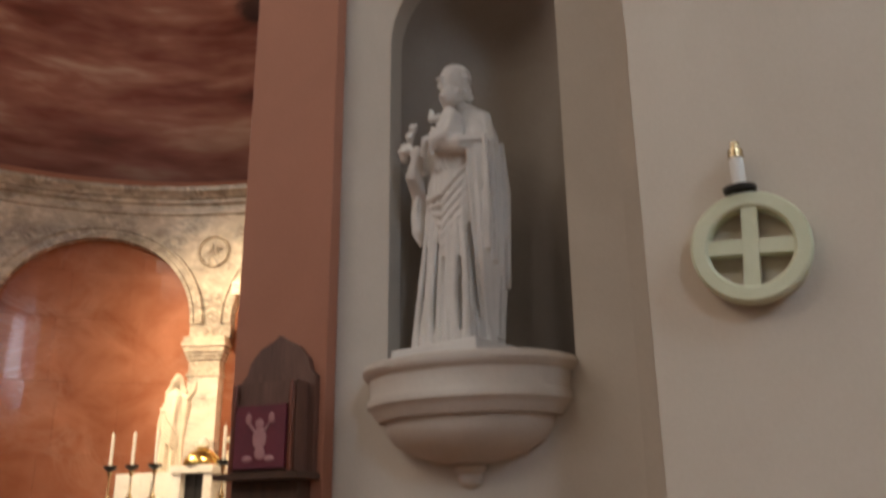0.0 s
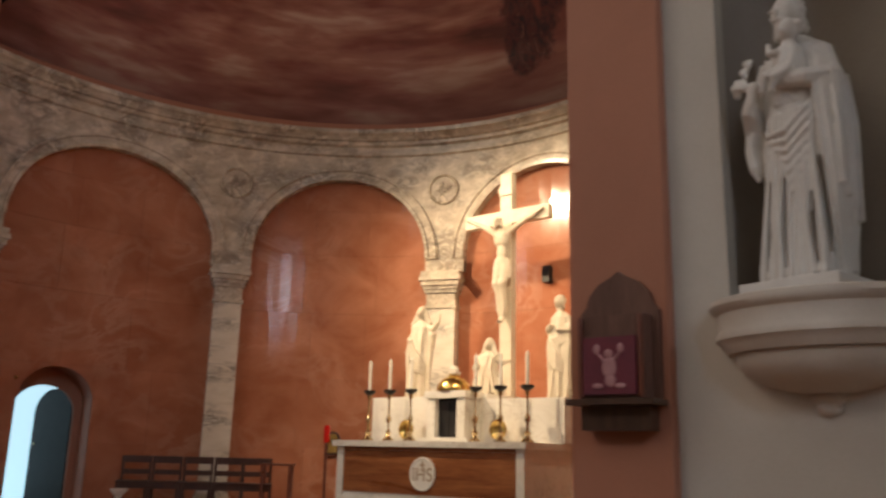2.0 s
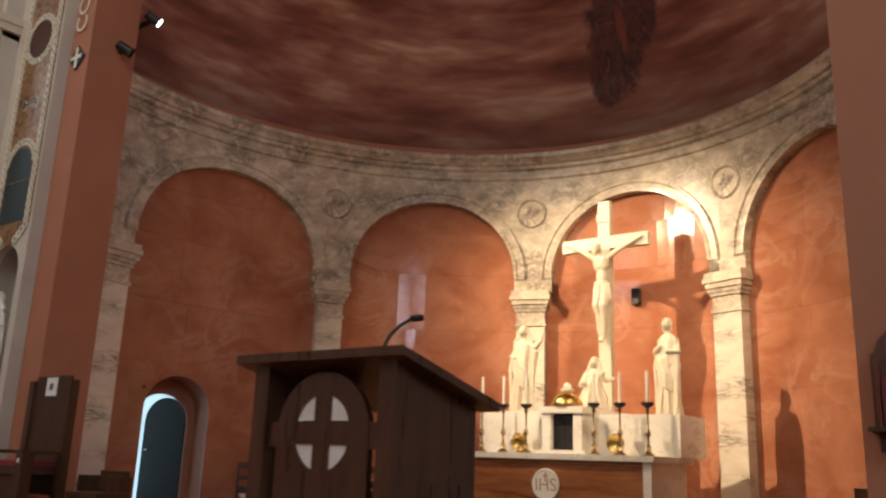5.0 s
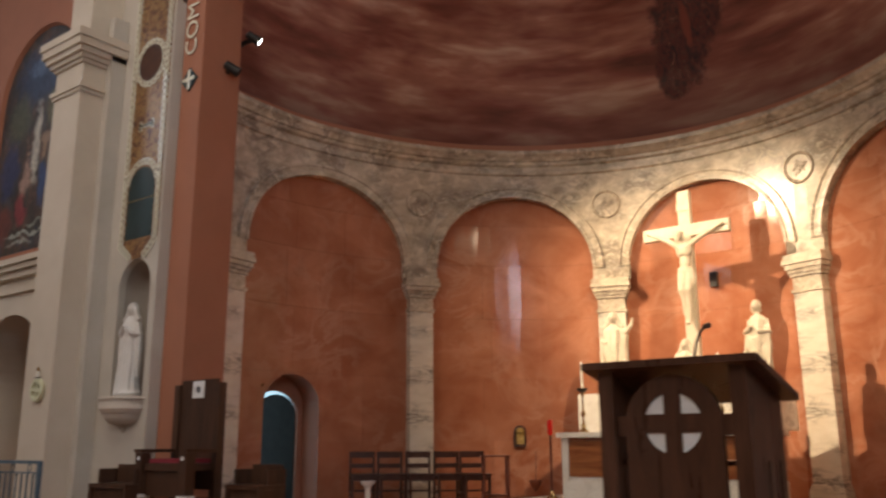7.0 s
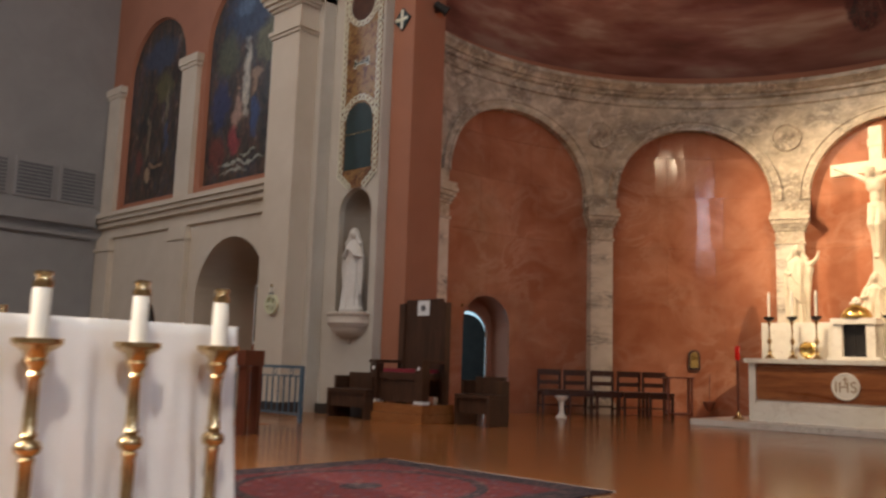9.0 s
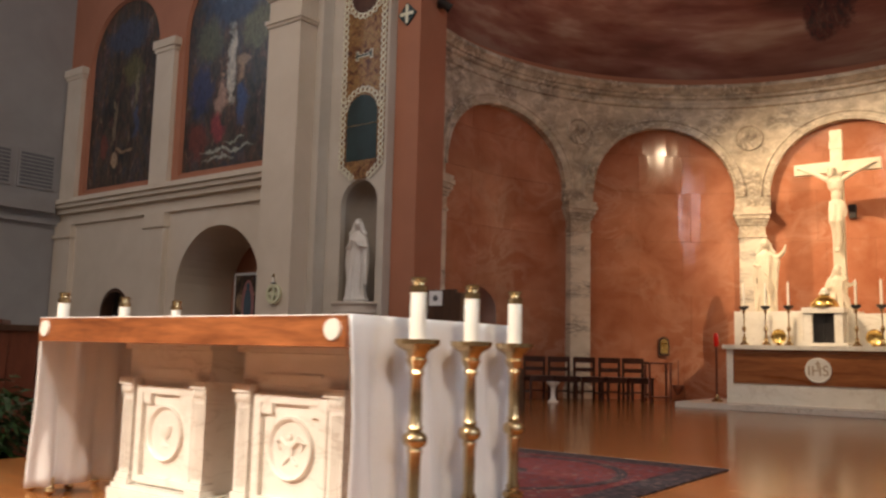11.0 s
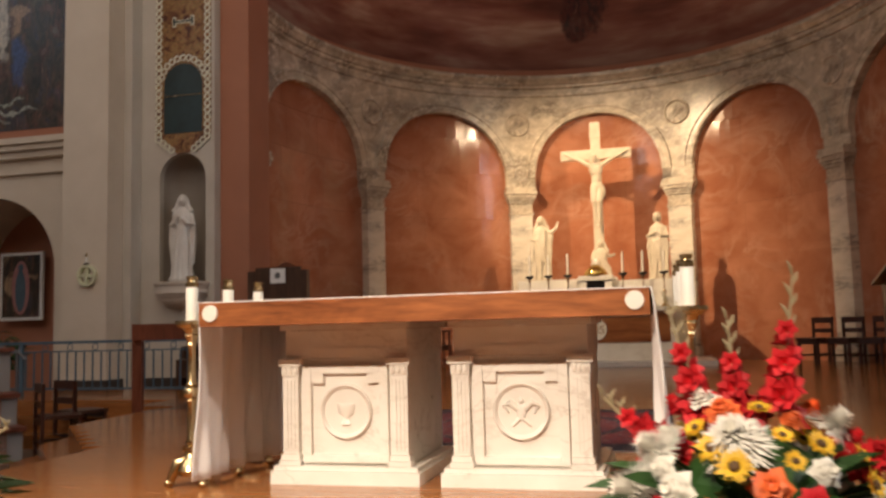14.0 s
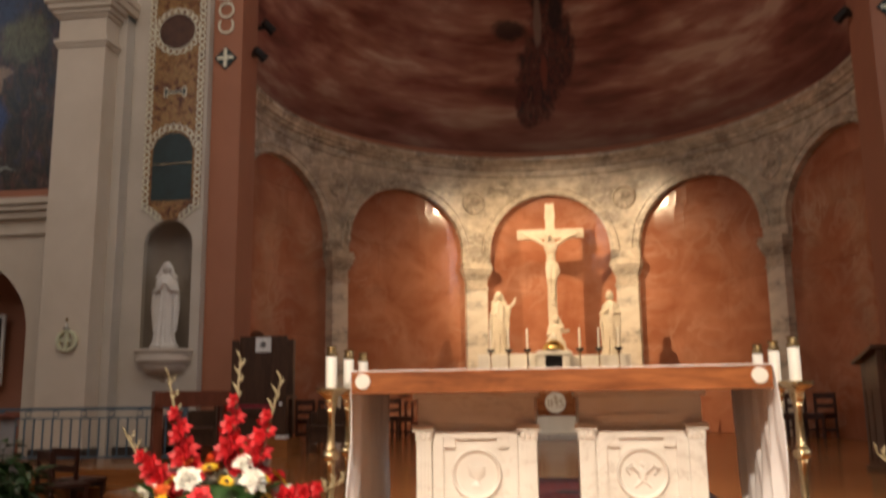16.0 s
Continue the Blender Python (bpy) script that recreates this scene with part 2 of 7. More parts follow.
def mosaic_material():
    m, nt, b, co = begin("gold_mosaic")
    v = nt.nodes.new("ShaderNodeTexVoronoi")
    v.inputs["Scale"].default_value = 55
    nt.links.new(co, v.inputs[0])
    big = noise_tex(nt, co, 7, 3, 0.6, 1.0)
    col = ramp(nt, big, [(0.36, (0.09, 0.03, 0.02)), (0.47, (0.24, 0.12, 0.05)), (0.60, (0.36, 0.22, 0.09)), (0.72, (0.13, 0.045, 0.03))])
    col = mixc(nt, col, v.outputs["Color"], 0.12, "OVERLAY")
    finish(nt, b, col, 0.35, v.outputs["Distance"], 0.3, 0.003, 0.2)


def dome_material():
    """Painted sky of brown-red cloud streaks with a dark robed shape and wings in the middle."""
    m, nt, b, co = begin("dome_fresco")
    st = noise_tex(nt, co, 0.75, 3, 0.5, 0.35, (0.42, 0.55, 1.7), (3, 1, 0.4))
    st2 = noise_tex(nt, co, 2.2, 4, 0.55, 0.25, (0.32, 0.5, 2.0), (0, 5, 2))
    k = maths(nt, "ADD", maths(nt, "MULTIPLY", st, 0.7), maths(nt, "MULTIPLY", st2, 0.3))
    col = ramp(nt, k, [(0.34, (0.13, 0.036, 0.025)), (0.45, (0.26, 0.085, 0.058)), (0.545, (0.42, 0.19, 0.135)), (0.63, (0.62, 0.41, 0.31))])
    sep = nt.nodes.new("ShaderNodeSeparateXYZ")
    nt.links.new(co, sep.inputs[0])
    # colour darkens smoothly towards the rim above the cornice
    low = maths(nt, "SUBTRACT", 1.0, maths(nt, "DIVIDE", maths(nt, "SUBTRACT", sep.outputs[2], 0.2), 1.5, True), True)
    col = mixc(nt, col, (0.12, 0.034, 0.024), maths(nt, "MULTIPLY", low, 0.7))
    wob = maths(nt, "MULTIPLY", maths(nt, "SUBTRACT", noise_tex(nt, co, 3.5, 4, 0.65), 0.5), 0.9)

    def blob(cx, cz, rx, rz, soft=0.35):
        dx = maths(nt, "DIVIDE", maths(nt, "SUBTRACT", sep.outputs[0], cx), rx)
        dz = maths(nt, "DIVIDE", maths(nt, "SUBTRACT", sep.outputs[2], cz), rz)
        d = maths(nt, "SQRT", maths(nt, "ADD", maths(nt, "MULTIPLY", dx, dx), maths(nt, "MULTIPLY", dz, dz)))
        return maths(nt, "DIVIDE", maths(nt, "SUBTRACT", maths(nt, "ADD", 1.0, wob), d), soft, True)

    n3 = noise_tex(nt, co, 3.2, 5, 0.7, 1.4, (1.5, 1, 0.8), (2, 2, 6))
    robe_col = ramp(nt, n3, [(0.36, (0.010, 0.009, 0.014)), (0.45, (0.045, 0.014, 0.016)), (0.52, (0.13, 0.024, 0.018)), (0.58, (0.05, 0.022, 0.02)), (0.66, (0.26, 0.11, 0.07))])
    mask = None
    for cx, cz, rx, rz in ((-0.15, 2.1, 0.62, 1.15), (0.45, 2.75, 0.42, 1.0), (-0.42, 1.45, 0.36, 0.55), (0.15, 3.6, 0.5, 0.8)):
        d = blob(cx, cz, rx, rz, 0.22)
        mask = d if mask is None else maths(nt, "MAXIMUM", mask, d)
    col = mixc(nt, col, robe_col, maths(nt, "MULTIPLY", mask, 0.88))
    for cx, cz, rx, rz, c in ((-0.85, 3.25, 0.50, 0.26, (0.010, 0.009, 0.011)), (0.35, 3.55, 0.22, 0.55, (0.012, 0.009, 0.012)), (-0.12, 3.35, 0.13, 0.6, (0.30, 0.21, 0.17)), (0.02, 2.3, 0.10, 0.5, (0.25, 0.06, 0.035))):
        col = mixc(nt, col, c, maths(nt, "MULTIPLY", blob(cx, cz, rx, rz), 0.8))
    finish(nt, b, col, 0.7, noise_tex(nt, co, 30, 3), 0.05, 0.004)


def painting_material(name, seed):
    """Old oil painting: dark ground, blue upper part, pale upright shape, mottled colour."""
    m, nt, b, co = begin(name)
    n1 = noise_tex(nt, co, 1.3, 6, 0.68, 1.1, (1.6, 1, 0.7), (seed, 2, 5))
    n2 = noise_tex(nt, co, 3.6, 5, 0.65, 0.8, (1.6, 1, 0.6), (seed, 7, 1))
    col = ramp(nt, n1, [(0.36, (0.012, 0.014, 0.016)), (0.45, (0.035, 0.042, 0.035)), (0.52, (0.10, 0.075, 0.045)), (0.58, (0.045, 0.06, 0.09)), (0.68, (0.16, 0.12, 0.08))])
    c2 = ramp(nt, n2, [(0.40, (0.02, 0.02, 0.03)), (0.52, (0.08, 0.05, 0.04)), (0.60, (0.17, 0.05, 0.04)), (0.68, (0.30, 0.26, 0.20))])
    col = mixc(nt, col, c2, 0.45)
    sep = nt.nodes.new("ShaderNodeSeparateXYZ")
    nt.links.new(co, sep.inputs[0])
    wob = maths(nt, "MULTIPLY", maths(nt, "SUBTRACT", noise_tex(nt, co, 6, 5, 0.7, 0, (1, 1, 1), (seed, 0, 0)), 0.5), 1.2)
    px = maths(nt, "ADD", sep.outputs[0], maths(nt, "MULTIPLY", maths(nt, "SUBTRACT", noise_tex(nt, co, 2.6, 4, 0.6, 0, (1, 1, 1), (seed, 3, 3)), 0.5), 0.42))
    pz = maths(nt, "ADD", sep.outputs[2], maths(nt, "MULTIPLY", maths(nt, "SUBTRACT", noise_tex(nt, co, 2.2, 4, 0.6, 0, (1, 1, 1), (seed, 9, 5)), 0.5), 0.5))

    def blob(cx, cz, rx, rz, soft=0.4):
        dx = maths(nt, "DIVIDE", maths(nt, "SUBTRACT", px, cx), rx)
        dz = maths(nt, "DIVIDE", maths(nt, "SUBTRACT", pz, cz), rz)
        d = maths(nt, "SQRT", maths(nt, "ADD", maths(nt, "MULTIPLY", dx, dx), maths(nt, "MULTIPLY", dz, dz)))
        return maths(nt, "DIVIDE", maths(nt, "SUBTRACT", maths(nt, "ADD", 1.0, wob), d), soft, True)

    shapes = ((0.0, 3.7, 1.1, 0.75, (0.035, 0.06, 0.13)), (-0.15, 3.85, 0.45, 0.22, (0.12, 0.18, 0.30)), (0.75, 2.9, 0.55, 0.55, (0.15, 0.15, 0.08)), (-0.75, 2.8, 0.5, 0.6, (0.10, 0.11, 0.07)),
              (-0.95, 1.75, 0.4, 0.7, (0.03, 0.045, 0.13)), (-1.0, 0.7, 0.4, 0.5, (0.16, 0.04, 0.03)), (0.0, 2.2, 0.17, 0.95, (0.60, 0.57, 0.50)), (-0.30, 2.05, 0.10, 0.10, (0.42, 0.26, 0.18)),
              (-0.30, 1.55, 0.19, 0.42, (0.46, 0.30, 0.24)), (-0.36, 0.95, 0.21, 0.40, (0.30, 0.05, 0.06)), (0.36, 1.35, 0.21, 0.55, (0.05, 0.09, 0.24)), (0.36, 2.25, 0.24, 0.16, (0.40, 0.27, 0.18)),
              (0.30, 2.0, 0.14, 0.25, (0.36, 0.23, 0.15)), (0.0, 0.42, 0.9, 0.05, (0.42, 0.45, 0.40)), (-0.3, 0.28, 0.55, 0.03, (0.45, 0.47, 0.42)), (0.2, 0.6, 0.4, 0.03, (0.36, 0.40, 0.34)))
    if seed > 5:
        shapes = ((0.0, 3.6, 0.95, 0.5, (0.05, 0.07, 0.12)), (0.3, 2.75, 0.5, 0.35, (0.12, 0.11, 0.05)), (-0.35, 1.6, 0.09, 0.75, (0.20, 0.16, 0.11)), (0.45, 2.3, 0.07, 0.6, (0.22, 0.20, 0.13)),
                  (0.55, 1.5, 0.12, 0.45, (0.06, 0.08, 0.15)), (-0.25, 0.65, 0.16, 0.16, (0.42, 0.30, 0.20)), (0.1, 0.85, 0.40, 0.07, (0.30, 0.20, 0.13)), (-0.7, 1.0, 0.2, 0.35, (0.17, 0.05, 0.04)))
    for cx, cz, rx, rz, c in shapes:
        col = mixc(nt, col, c, maths(nt, "MULTIPLY", blob(cx, cz, rx, rz), 0.85))
    strokes = ramp(nt, noise_tex(nt, co, 9, 5, 0.7, 1.5, (1.8, 1, 0.6), (seed, 5, 2)), [(0.34, (0.35, 0.34, 0.36)), (0.52, (1, 1, 1)), (0.68, (1.5, 1.4, 1.25))])
    col = mixc(nt, col, strokes, 0.9, "MULTIPLY")
    finish(nt, b, col, 0.4, n2, 0.08, 0.004)


def rug_material():
    m, nt, b, co = begin("oriental_rug")
    v = nt.nodes.new("ShaderNodeTexVoronoi")
    v.inputs["Scale"].default_value = 7
    nt.links.new(co, v.inputs[0])
    fine = noise_tex(nt, co, 14, 4, 0.65, 0.6)
    col = ramp(nt, fine, [(0.40, (0.10, 0.012, 0.016)), (0.52, (0.17, 0.025, 0.028)), (0.62, (0.05, 0.03, 0.06)), (0.70, (0.30, 0.20, 0.15))])
    dots = ramp(nt, v.outputs["Distance"], [(0.16, (1, 1, 1)), (0.24, (0, 0, 0))])
    col = mixc(nt, col, (0.26, 0.17, 0.13), maths(nt, "MULTIPLY", dots, 0.5))
    finish(nt, b, col, 0.95, noise_tex(nt, co, 300, 2), 0.4, 0.004)
    m, nt, b, co = begin("rug_border")
    n = noise_tex(nt, co, 16, 4, 0.65, 0.8)
    col = ramp(nt, n, [(0.42, (0.016, 0.012, 0.020)), (0.56, (0.05, 0.035, 0.05)), (0.66, (0.22, 0.13, 0.10))])
    finish(nt, b, col, 0.95, noise_tex(nt, co, 300, 2), 0.4, 0.004)


mosaic_material(), dome_material(), painting_material("painting_light", 1.0), painting_material("painting_dark", 8.0), rug_material()


# ---------------------------------------------------------------- mesh helpers
def box(bm, x0, x1, y0, y1, z0, z1):
    v = [bm.verts.new(p) for p in ((x0, y0, z0), (x1, y0, z0), (x1, y1, z0), (x0, y1, z0), (x0, y0, z1), (x1, y0, z1), (x1, y1, z1), (x0, y1, z1))]
    for f in ((3, 2, 1, 0), (4, 5, 6, 7), (0, 1, 5, 4), (1, 2, 6, 5), (2, 3, 7, 6), (3, 0, 4, 7)):
        bm.faces.new([v[i] for i in f])
    return bm


def soften(bm, offset=0.006, segments=2):
    bmesh.ops.bevel(bm, geom=[e for e in bm.edges if e.is_manifold and e.calc_face_angle(0) > 0.6], offset=offset, segments=segments, affect="EDGES", clamp_overlap=True)
    return bm


def bx(x0, x1, y0, y1, z0, z1, bev=0.006):
    bm = box(bmesh.new(), x0, x1, y0, y1, z0, z1)
    return soften(bm, bev) if bev else bm


def lathe(bm, prof, n=24, centre=(0, 0, 0), a0=0.0, a1=360.0, squash=1.0, caps=True):
    cx, cy, cz = centre
    full = abs(a1 - a0) > 359
    k = n if full else n + 1
    rings = []
    for r, z in prof:
        rings.append([bm.verts.new((cx + r * math.cos(radians(a0 + (a1 - a0) * i / n)), cy + squash * r * math.sin(radians(a0 + (a1 - a0) * i / n)), cz + z)) for i in range(k)])
    for a, c in zip(rings, rings[1:]):
        for i in range(n):
            j = (i + 1) % k
            bm.faces.new((a[i], a[j], c[j], c[i]))
    if full and caps:
        if prof[0][0] > 1e-4:
            bm.faces.new(rings[0][::-1])
        if prof[-1][0] > 1e-4:
            bm.faces.new(rings[-1])
    return bm


def tube(bm, pts, radii, n=8, cap=True):
    pts = [Vector(p) for p in pts]
    if isinstance(radii, (int, float)):
        radii = [radii] * len(pts)
    rings, up = [], Vector((0.3, 0.2, 1))
    for i, p in enumerate(pts):
        d = (pts[min(i + 1, len(pts) - 1)] - pts[max(i - 1, 0)]).normalized()
        s = d.cross(up)
        s = s.normalized() if s.length > 1e-3 else Vector((1, 0, 0))
        u = s.cross(d).normalized()
        rings.append([bm.verts.new(p + radii[i] * (math.cos(2 * math.pi * k / n) * s + math.sin(2 * math.pi * k / n) * u)) for k in range(n)])
    for a, c in zip(rings, rings[1:]):
        for k in range(n):
            bm.faces.new((a[k], a[(k + 1) % n], c[(k + 1) % n], c[k]))
    if cap:
        bm.faces.new(rings[0][::-1])
        bm.faces.new(rings[-1])
    return bm


def blob(bm, c, r, n=14, turn=None):
    m = Matrix.Translation(c) @ (turn.to_4x4() if turn else Matrix()) @ Matrix.Diagonal((*r, 1))
    bmesh.ops.create_uvsphere(bm, u_segments=n, v_segments=max(6, n // 2 + 1), radius=1.0, matrix=m)
    return bm


def arcade(bm, fm, u0, u1, z0, z1, ops, th, step=0.5, n=20):
    """A wall with arched openings (centre, half width, sill, springing, rise), over the map fm(u, z, depth)."""
    cuts = {u0, u1}
    for c, h, zb, zs, rise in ops:
        cuts |= {c - h * math.cos(math.pi * i / n) for i in range(n + 1)}
    us = sorted(cuts)
    fill = []
    for a, c in zip(us, us[1:]):
        k = max(1, math.ceil((c - a) / step))
        fill += [a + (c - a) * i / k for i in range(k)]
    us = fill + [us[-1]]

    def inside(u):
        for o in ops:
            if abs(u - o[0]) < o[1] - 1e-6:
                return o
        return None

    def top(o, u):
        return o[3] + o[4] * math.sqrt(max(0.0, 1 - ((u - o[0]) / o[1]) ** 2))

    def quad(*ps):
        vs = [bm.verts.new(fm(*p)) for p in ps]
        bm.faces.new(vs)

    for a, c in zip(us, us[1:]):
        o = inside((a + c) / 2)
        for d in (0, th):
            if o is None:
                quad((a, z0, d), (c, z0, d), (c, z1, d), (a, z1, d))
            else:
                quad((a, top(o, a), d), (c, top(o, c), d), (c, z1, d), (a, z1, d))
                if o[2] > z0 + 1e-6:
                    quad((a, z0, d), (c, z0, d), (c, o[2], d), (a, o[2], d))
        quad((a, z1, 0), (c, z1, 0), (c, z1, th), (a, z1, th))
        if o is None:
            quad((a, z0, 0), (c, z0, 0), (c, z0, th), (a, z0, th))
        else:
            quad((a, top(o, a), 0), (c, top(o, c), 0), (c, top(o, c), th), (a, top(o, a), th))
            if o[2] > z0 + 1e-6:
                quad((a, o[2], 0), (c, o[2], 0), (c, o[2], th), (a, o[2], th))
    for u in (u0, u1):
        quad((u, z0, 0), (u, z1, 0), (u, z1, th), (u, z0, th))
    for c, h, zb, zs, rise in ops:
        for u in (c - h, c + h):
            if zs > zb:
                quad((u, zb, 0), (u, zs, 0), (u, zs, th), (u, zb, th))
    bmesh.ops.remove_doubles(bm, verts=bm.verts, dist=1e-5)
    bmesh.ops.recalc_face_normals(bm, faces=bm.faces)
    return bm


def mesh_of(name, bm, material, smooth=False):
    bmesh.ops.recalc_face_normals(bm, faces=bm.faces)
    me = bpy.data.meshes.new(name)
    bm.to_mesh(me)
    bm.free()
    me.materials.append(MATS[material])
    if smooth:
        me.polygons.foreach_set("use_smooth", [True] * len(me.polygons))
        me.set_sharp_from_angle(angle=radians(42))
    return me


def part(name, bm, material, parent=None, label="", smooth=True, m=None):
    """Links a bmesh (or a mesh already made) as one object under a thing or a part."""
    me = bm if isinstance(bm, bpy.types.Mesh) else mesh_of(name, bm, material, smooth)
    ob = new(name, me)
    if parent is not None:
        ob.parent = parent
    if m is not None:
        ob.matrix_basis = m
    if label:
        tagged(ob, label)
    return ob


def thing(name, label, category, x=0.0, y=0.0, z=0.0, rz=0.0, group=""):
    ob = new(name)
    ob.empty_display_size = 0.1
    ob.matrix_basis = pose(x, y, z, 0, 0, rz)
    return tagged(ob, label, category, group)


def structure(name, bm, material, label, category="", smooth=True):
    return tagged(part(name, bm, material, None, "", smooth), label, category or name.split("_")[0], "", "structure")


def lettering(text, size, material, parent, m, name="letters", depth=0.004):
    cu = bpy.data.curves.new(name, "FONT")
    cu.body, cu.size, cu.extrude, cu.align_x, cu.align_y = text, size, depth, "CENTER", "CENTER"
    cu.materials.append(MATS[material])
    ob = new(name, cu)
    ob.parent = parent
    ob.matrix_basis = m
    return ob


# ---------------------------------------------------------------- apse
YC, RA, DEEP = 10.0, 5.9, 1.055


def polar(a, r):
    """A point of the apse plan, which is a little deeper than a half circle."""
    c = math.cos(radians(a))
    return r * math.sin(radians(a)), YC + r * c * (DEEP if c > 0 else 1.0)


def curve_map(u, z, d):
    """u: metres along the curved wall; d: metres outwards from the marble's face."""
    return *polar(math.degrees(u / RA), 5.78 + d), z


def U(a):
    return radians(a) * RA


BAYS = {-76.6: 1.68, -37.9: 1.60, 0: 1.56, 37.9: 1.60, 76.6: 1.68}
PIERS = {-96.2: 0.25, -56.9: 0.24, -19.0: 0.27, 19.0: 0.27, 56.9: 0.24, 96.2: 0.25}
DOOR = (U(-81.5), 0.56, 0.0, 1.66, 0.58)
apse = structure("wall_apse", arcade(bmesh.new(), lambda u, z, d: curve_map(u, z, 0.16 + d), U(-99), U(99), -0.6, 7.2, [DOOR], 0.55, 0.35), "pink_paint", "curved apse wall faced with polished salmon marble slabs", "wall", False)

spandrel = structure("wall_apse_arcade", arcade(bmesh.new(), curve_map, U(-99), U(99), 4.2, 6.6, [(U(a), r, 4.2, 4.46, 1.53) for a, r in BAYS.items()], 0.14, 0.35, 28), "white_marble", "veined cream marble arcade facing above the apse pilasters", "wall", False)


def archivolt(parent, a, r0):
    """A moulded ring round a bay's arch."""
    bm = bmesh.new()
    prof = ((0.0, 0.0), (0.0, 0.05), (0.06, 0.055), (0.075, 0.03), (0.16, 0.03), (0.18, 0.06), (0.22, 0.06), (0.23, 0.0))
    rows, n = [], 40
    for i in range(n + 1):
        t = math.pi * i / n
        rows.append([bm.verts.new(curve_map(U(a) - (r0 + r) * math.cos(t), 4.46 + (1.53 + r) * math.sin(t), -p)) for r, p in prof])
    for p, q in zip(rows, rows[1:]):
        for k in range(len(prof) - 1):
            bm.faces.new((p[k], p[k + 1], q[k + 1], q[k]))
    part("archivolt", bm, "white_marble", parent)


def medallion(parent, a, z, r=0.25):
    bm = bmesh.new()
    lathe(bm, [(r * 1.2, 0.0), (r * 1.2, 0.03), (r * 1.1, 0.05), (r, 0.03), (r * 0.95, 0.012), (0.0, 0.012)], 32)
    for i in range(9):
        t = i * 2.4
        blob(bm, (0.55 * r * math.cos(t) * (0.4 + 0.07 * i), 0.55 * r * math.sin(t) * (0.4 + 0.07 * i), 0.012), (0.05, 0.028, 0.022), 8, Matrix.Rotation(t, 3, "Z"))
    x, y = polar(a, 5.78)
    part("medallion", bm, "white_marble", parent, "carved round marble medallion", m=pose(x, y, z, 90, 0, -a))


for a, r in BAYS.items():
    archivolt(spandrel, a, r)
for a in (-57.0, -19.2, 19.2, 57.0):
    medallion(spandrel, a, 5.78)

# moulded cornice under the dome
bm = bmesh.new()
prof = [(5.78, 6.46), (5.73, 6.48), (5.73, 6.53), (5.765, 6.545), (5.765, 6.65), (5.70, 6.68), (5.70, 6.74), (5.65, 6.76), (5.63, 6.83), (5.57, 6.87), (5.57, 6.95), (5.6, 6.965), (6.3, 6.97), (6.3, 6.46), (5.78, 6.46)]
lathe(bm, [(r, z) for r, z in prof], 72, (0, YC, 0), -9, 189, DEEP)
cornice = structure("trim_apse_cornice", bm, "white_marble", "moulded cream marble cornice round the apse", "cornice")

# dome and the short vault before it
bm = bmesh.new()
n, k = 48, 24
rows = []
for j in range(k + 1):
    e = math.pi / 2 * j / k
    rows.append([bm.verts.new((6.0 * math.cos(e) * math.cos(math.pi * i / n), DEEP * 6.0 * math.cos(e) * math.sin(math.pi * i / n), 6.0 * math.sin(e))) for i in range(n + 1)])
for p, q in zip(rows, rows[1:]):
    for i in range(n):
        bm.faces.new((p[i], p[i + 1], q[i + 1], q[i]))
prev = None
for i in range(49):
    t = math.pi * i / 48
    cur = [bm.verts.new((6.0 * math.cos(t), y, 6.0 * math.sin(t))) for y in (0.0, -1.3)]
    if prev:
        bm.faces.new((prev[0], cur[0], cur[1], prev[1]))
    prev = cur
bmesh.ops.remove_doubles(bm, verts=bm.verts, dist=1e-4)
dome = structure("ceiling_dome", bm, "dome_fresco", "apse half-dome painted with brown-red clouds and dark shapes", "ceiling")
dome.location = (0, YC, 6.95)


def pilaster(a, h):
    """A marble pilaster with base, necking and moulded capital."""
    x, y = polar(a, 5.78)
    t = tagged(new("pilaster"), "veined white marble pilaster with a moulded capital", "pilaster", "apse pilasters")
    t.matrix_basis = pose(x, y, 0, 0, 0, -a)
    part("shaft", bx(-h, h, -0.10, 0.13, 0.32, 3.52), "pilaster_marble", t, smooth=False)
    for g, z0, z1 in ((0.05, 0.0, 0.22), (0.03, 0.223, 0.27), (0.015, 0.273, 0.318)):
        part("base_moulding", bx(-h - g, h + g, -0.10 - g, 0.13, z0, z1, 0.008), "pilaster_marble", t, smooth=False)
    part("necking", bx(-h, h, -0.10, 0.13, 3.583, 3.80, 0.006), "white_marble", t, smooth=False)
    for g, z0, z1 in ((0.025, 3.523, 3.58), (0.03, 3.803, 3.86), (0.055, 3.863, 3.93), (0.085, 3.933, 4.02), (0.115, 4.023, 4.11), (0.095, 4.113, 4.197)):
        part("capital_moulding", bx(-h - g, h + g, -0.10 - g, 0.13, z0, z1, 0.012), "white_marble", t, smooth=False)
    return t


for a, h in PIERS.items():
    pilaster(a, h)

# ---------------------------------------------------------------- chancel arch, niche walls, piers
ZA = 8.4


def flat_map(y):
    return lambda u, z, d: (u, y + d, z)


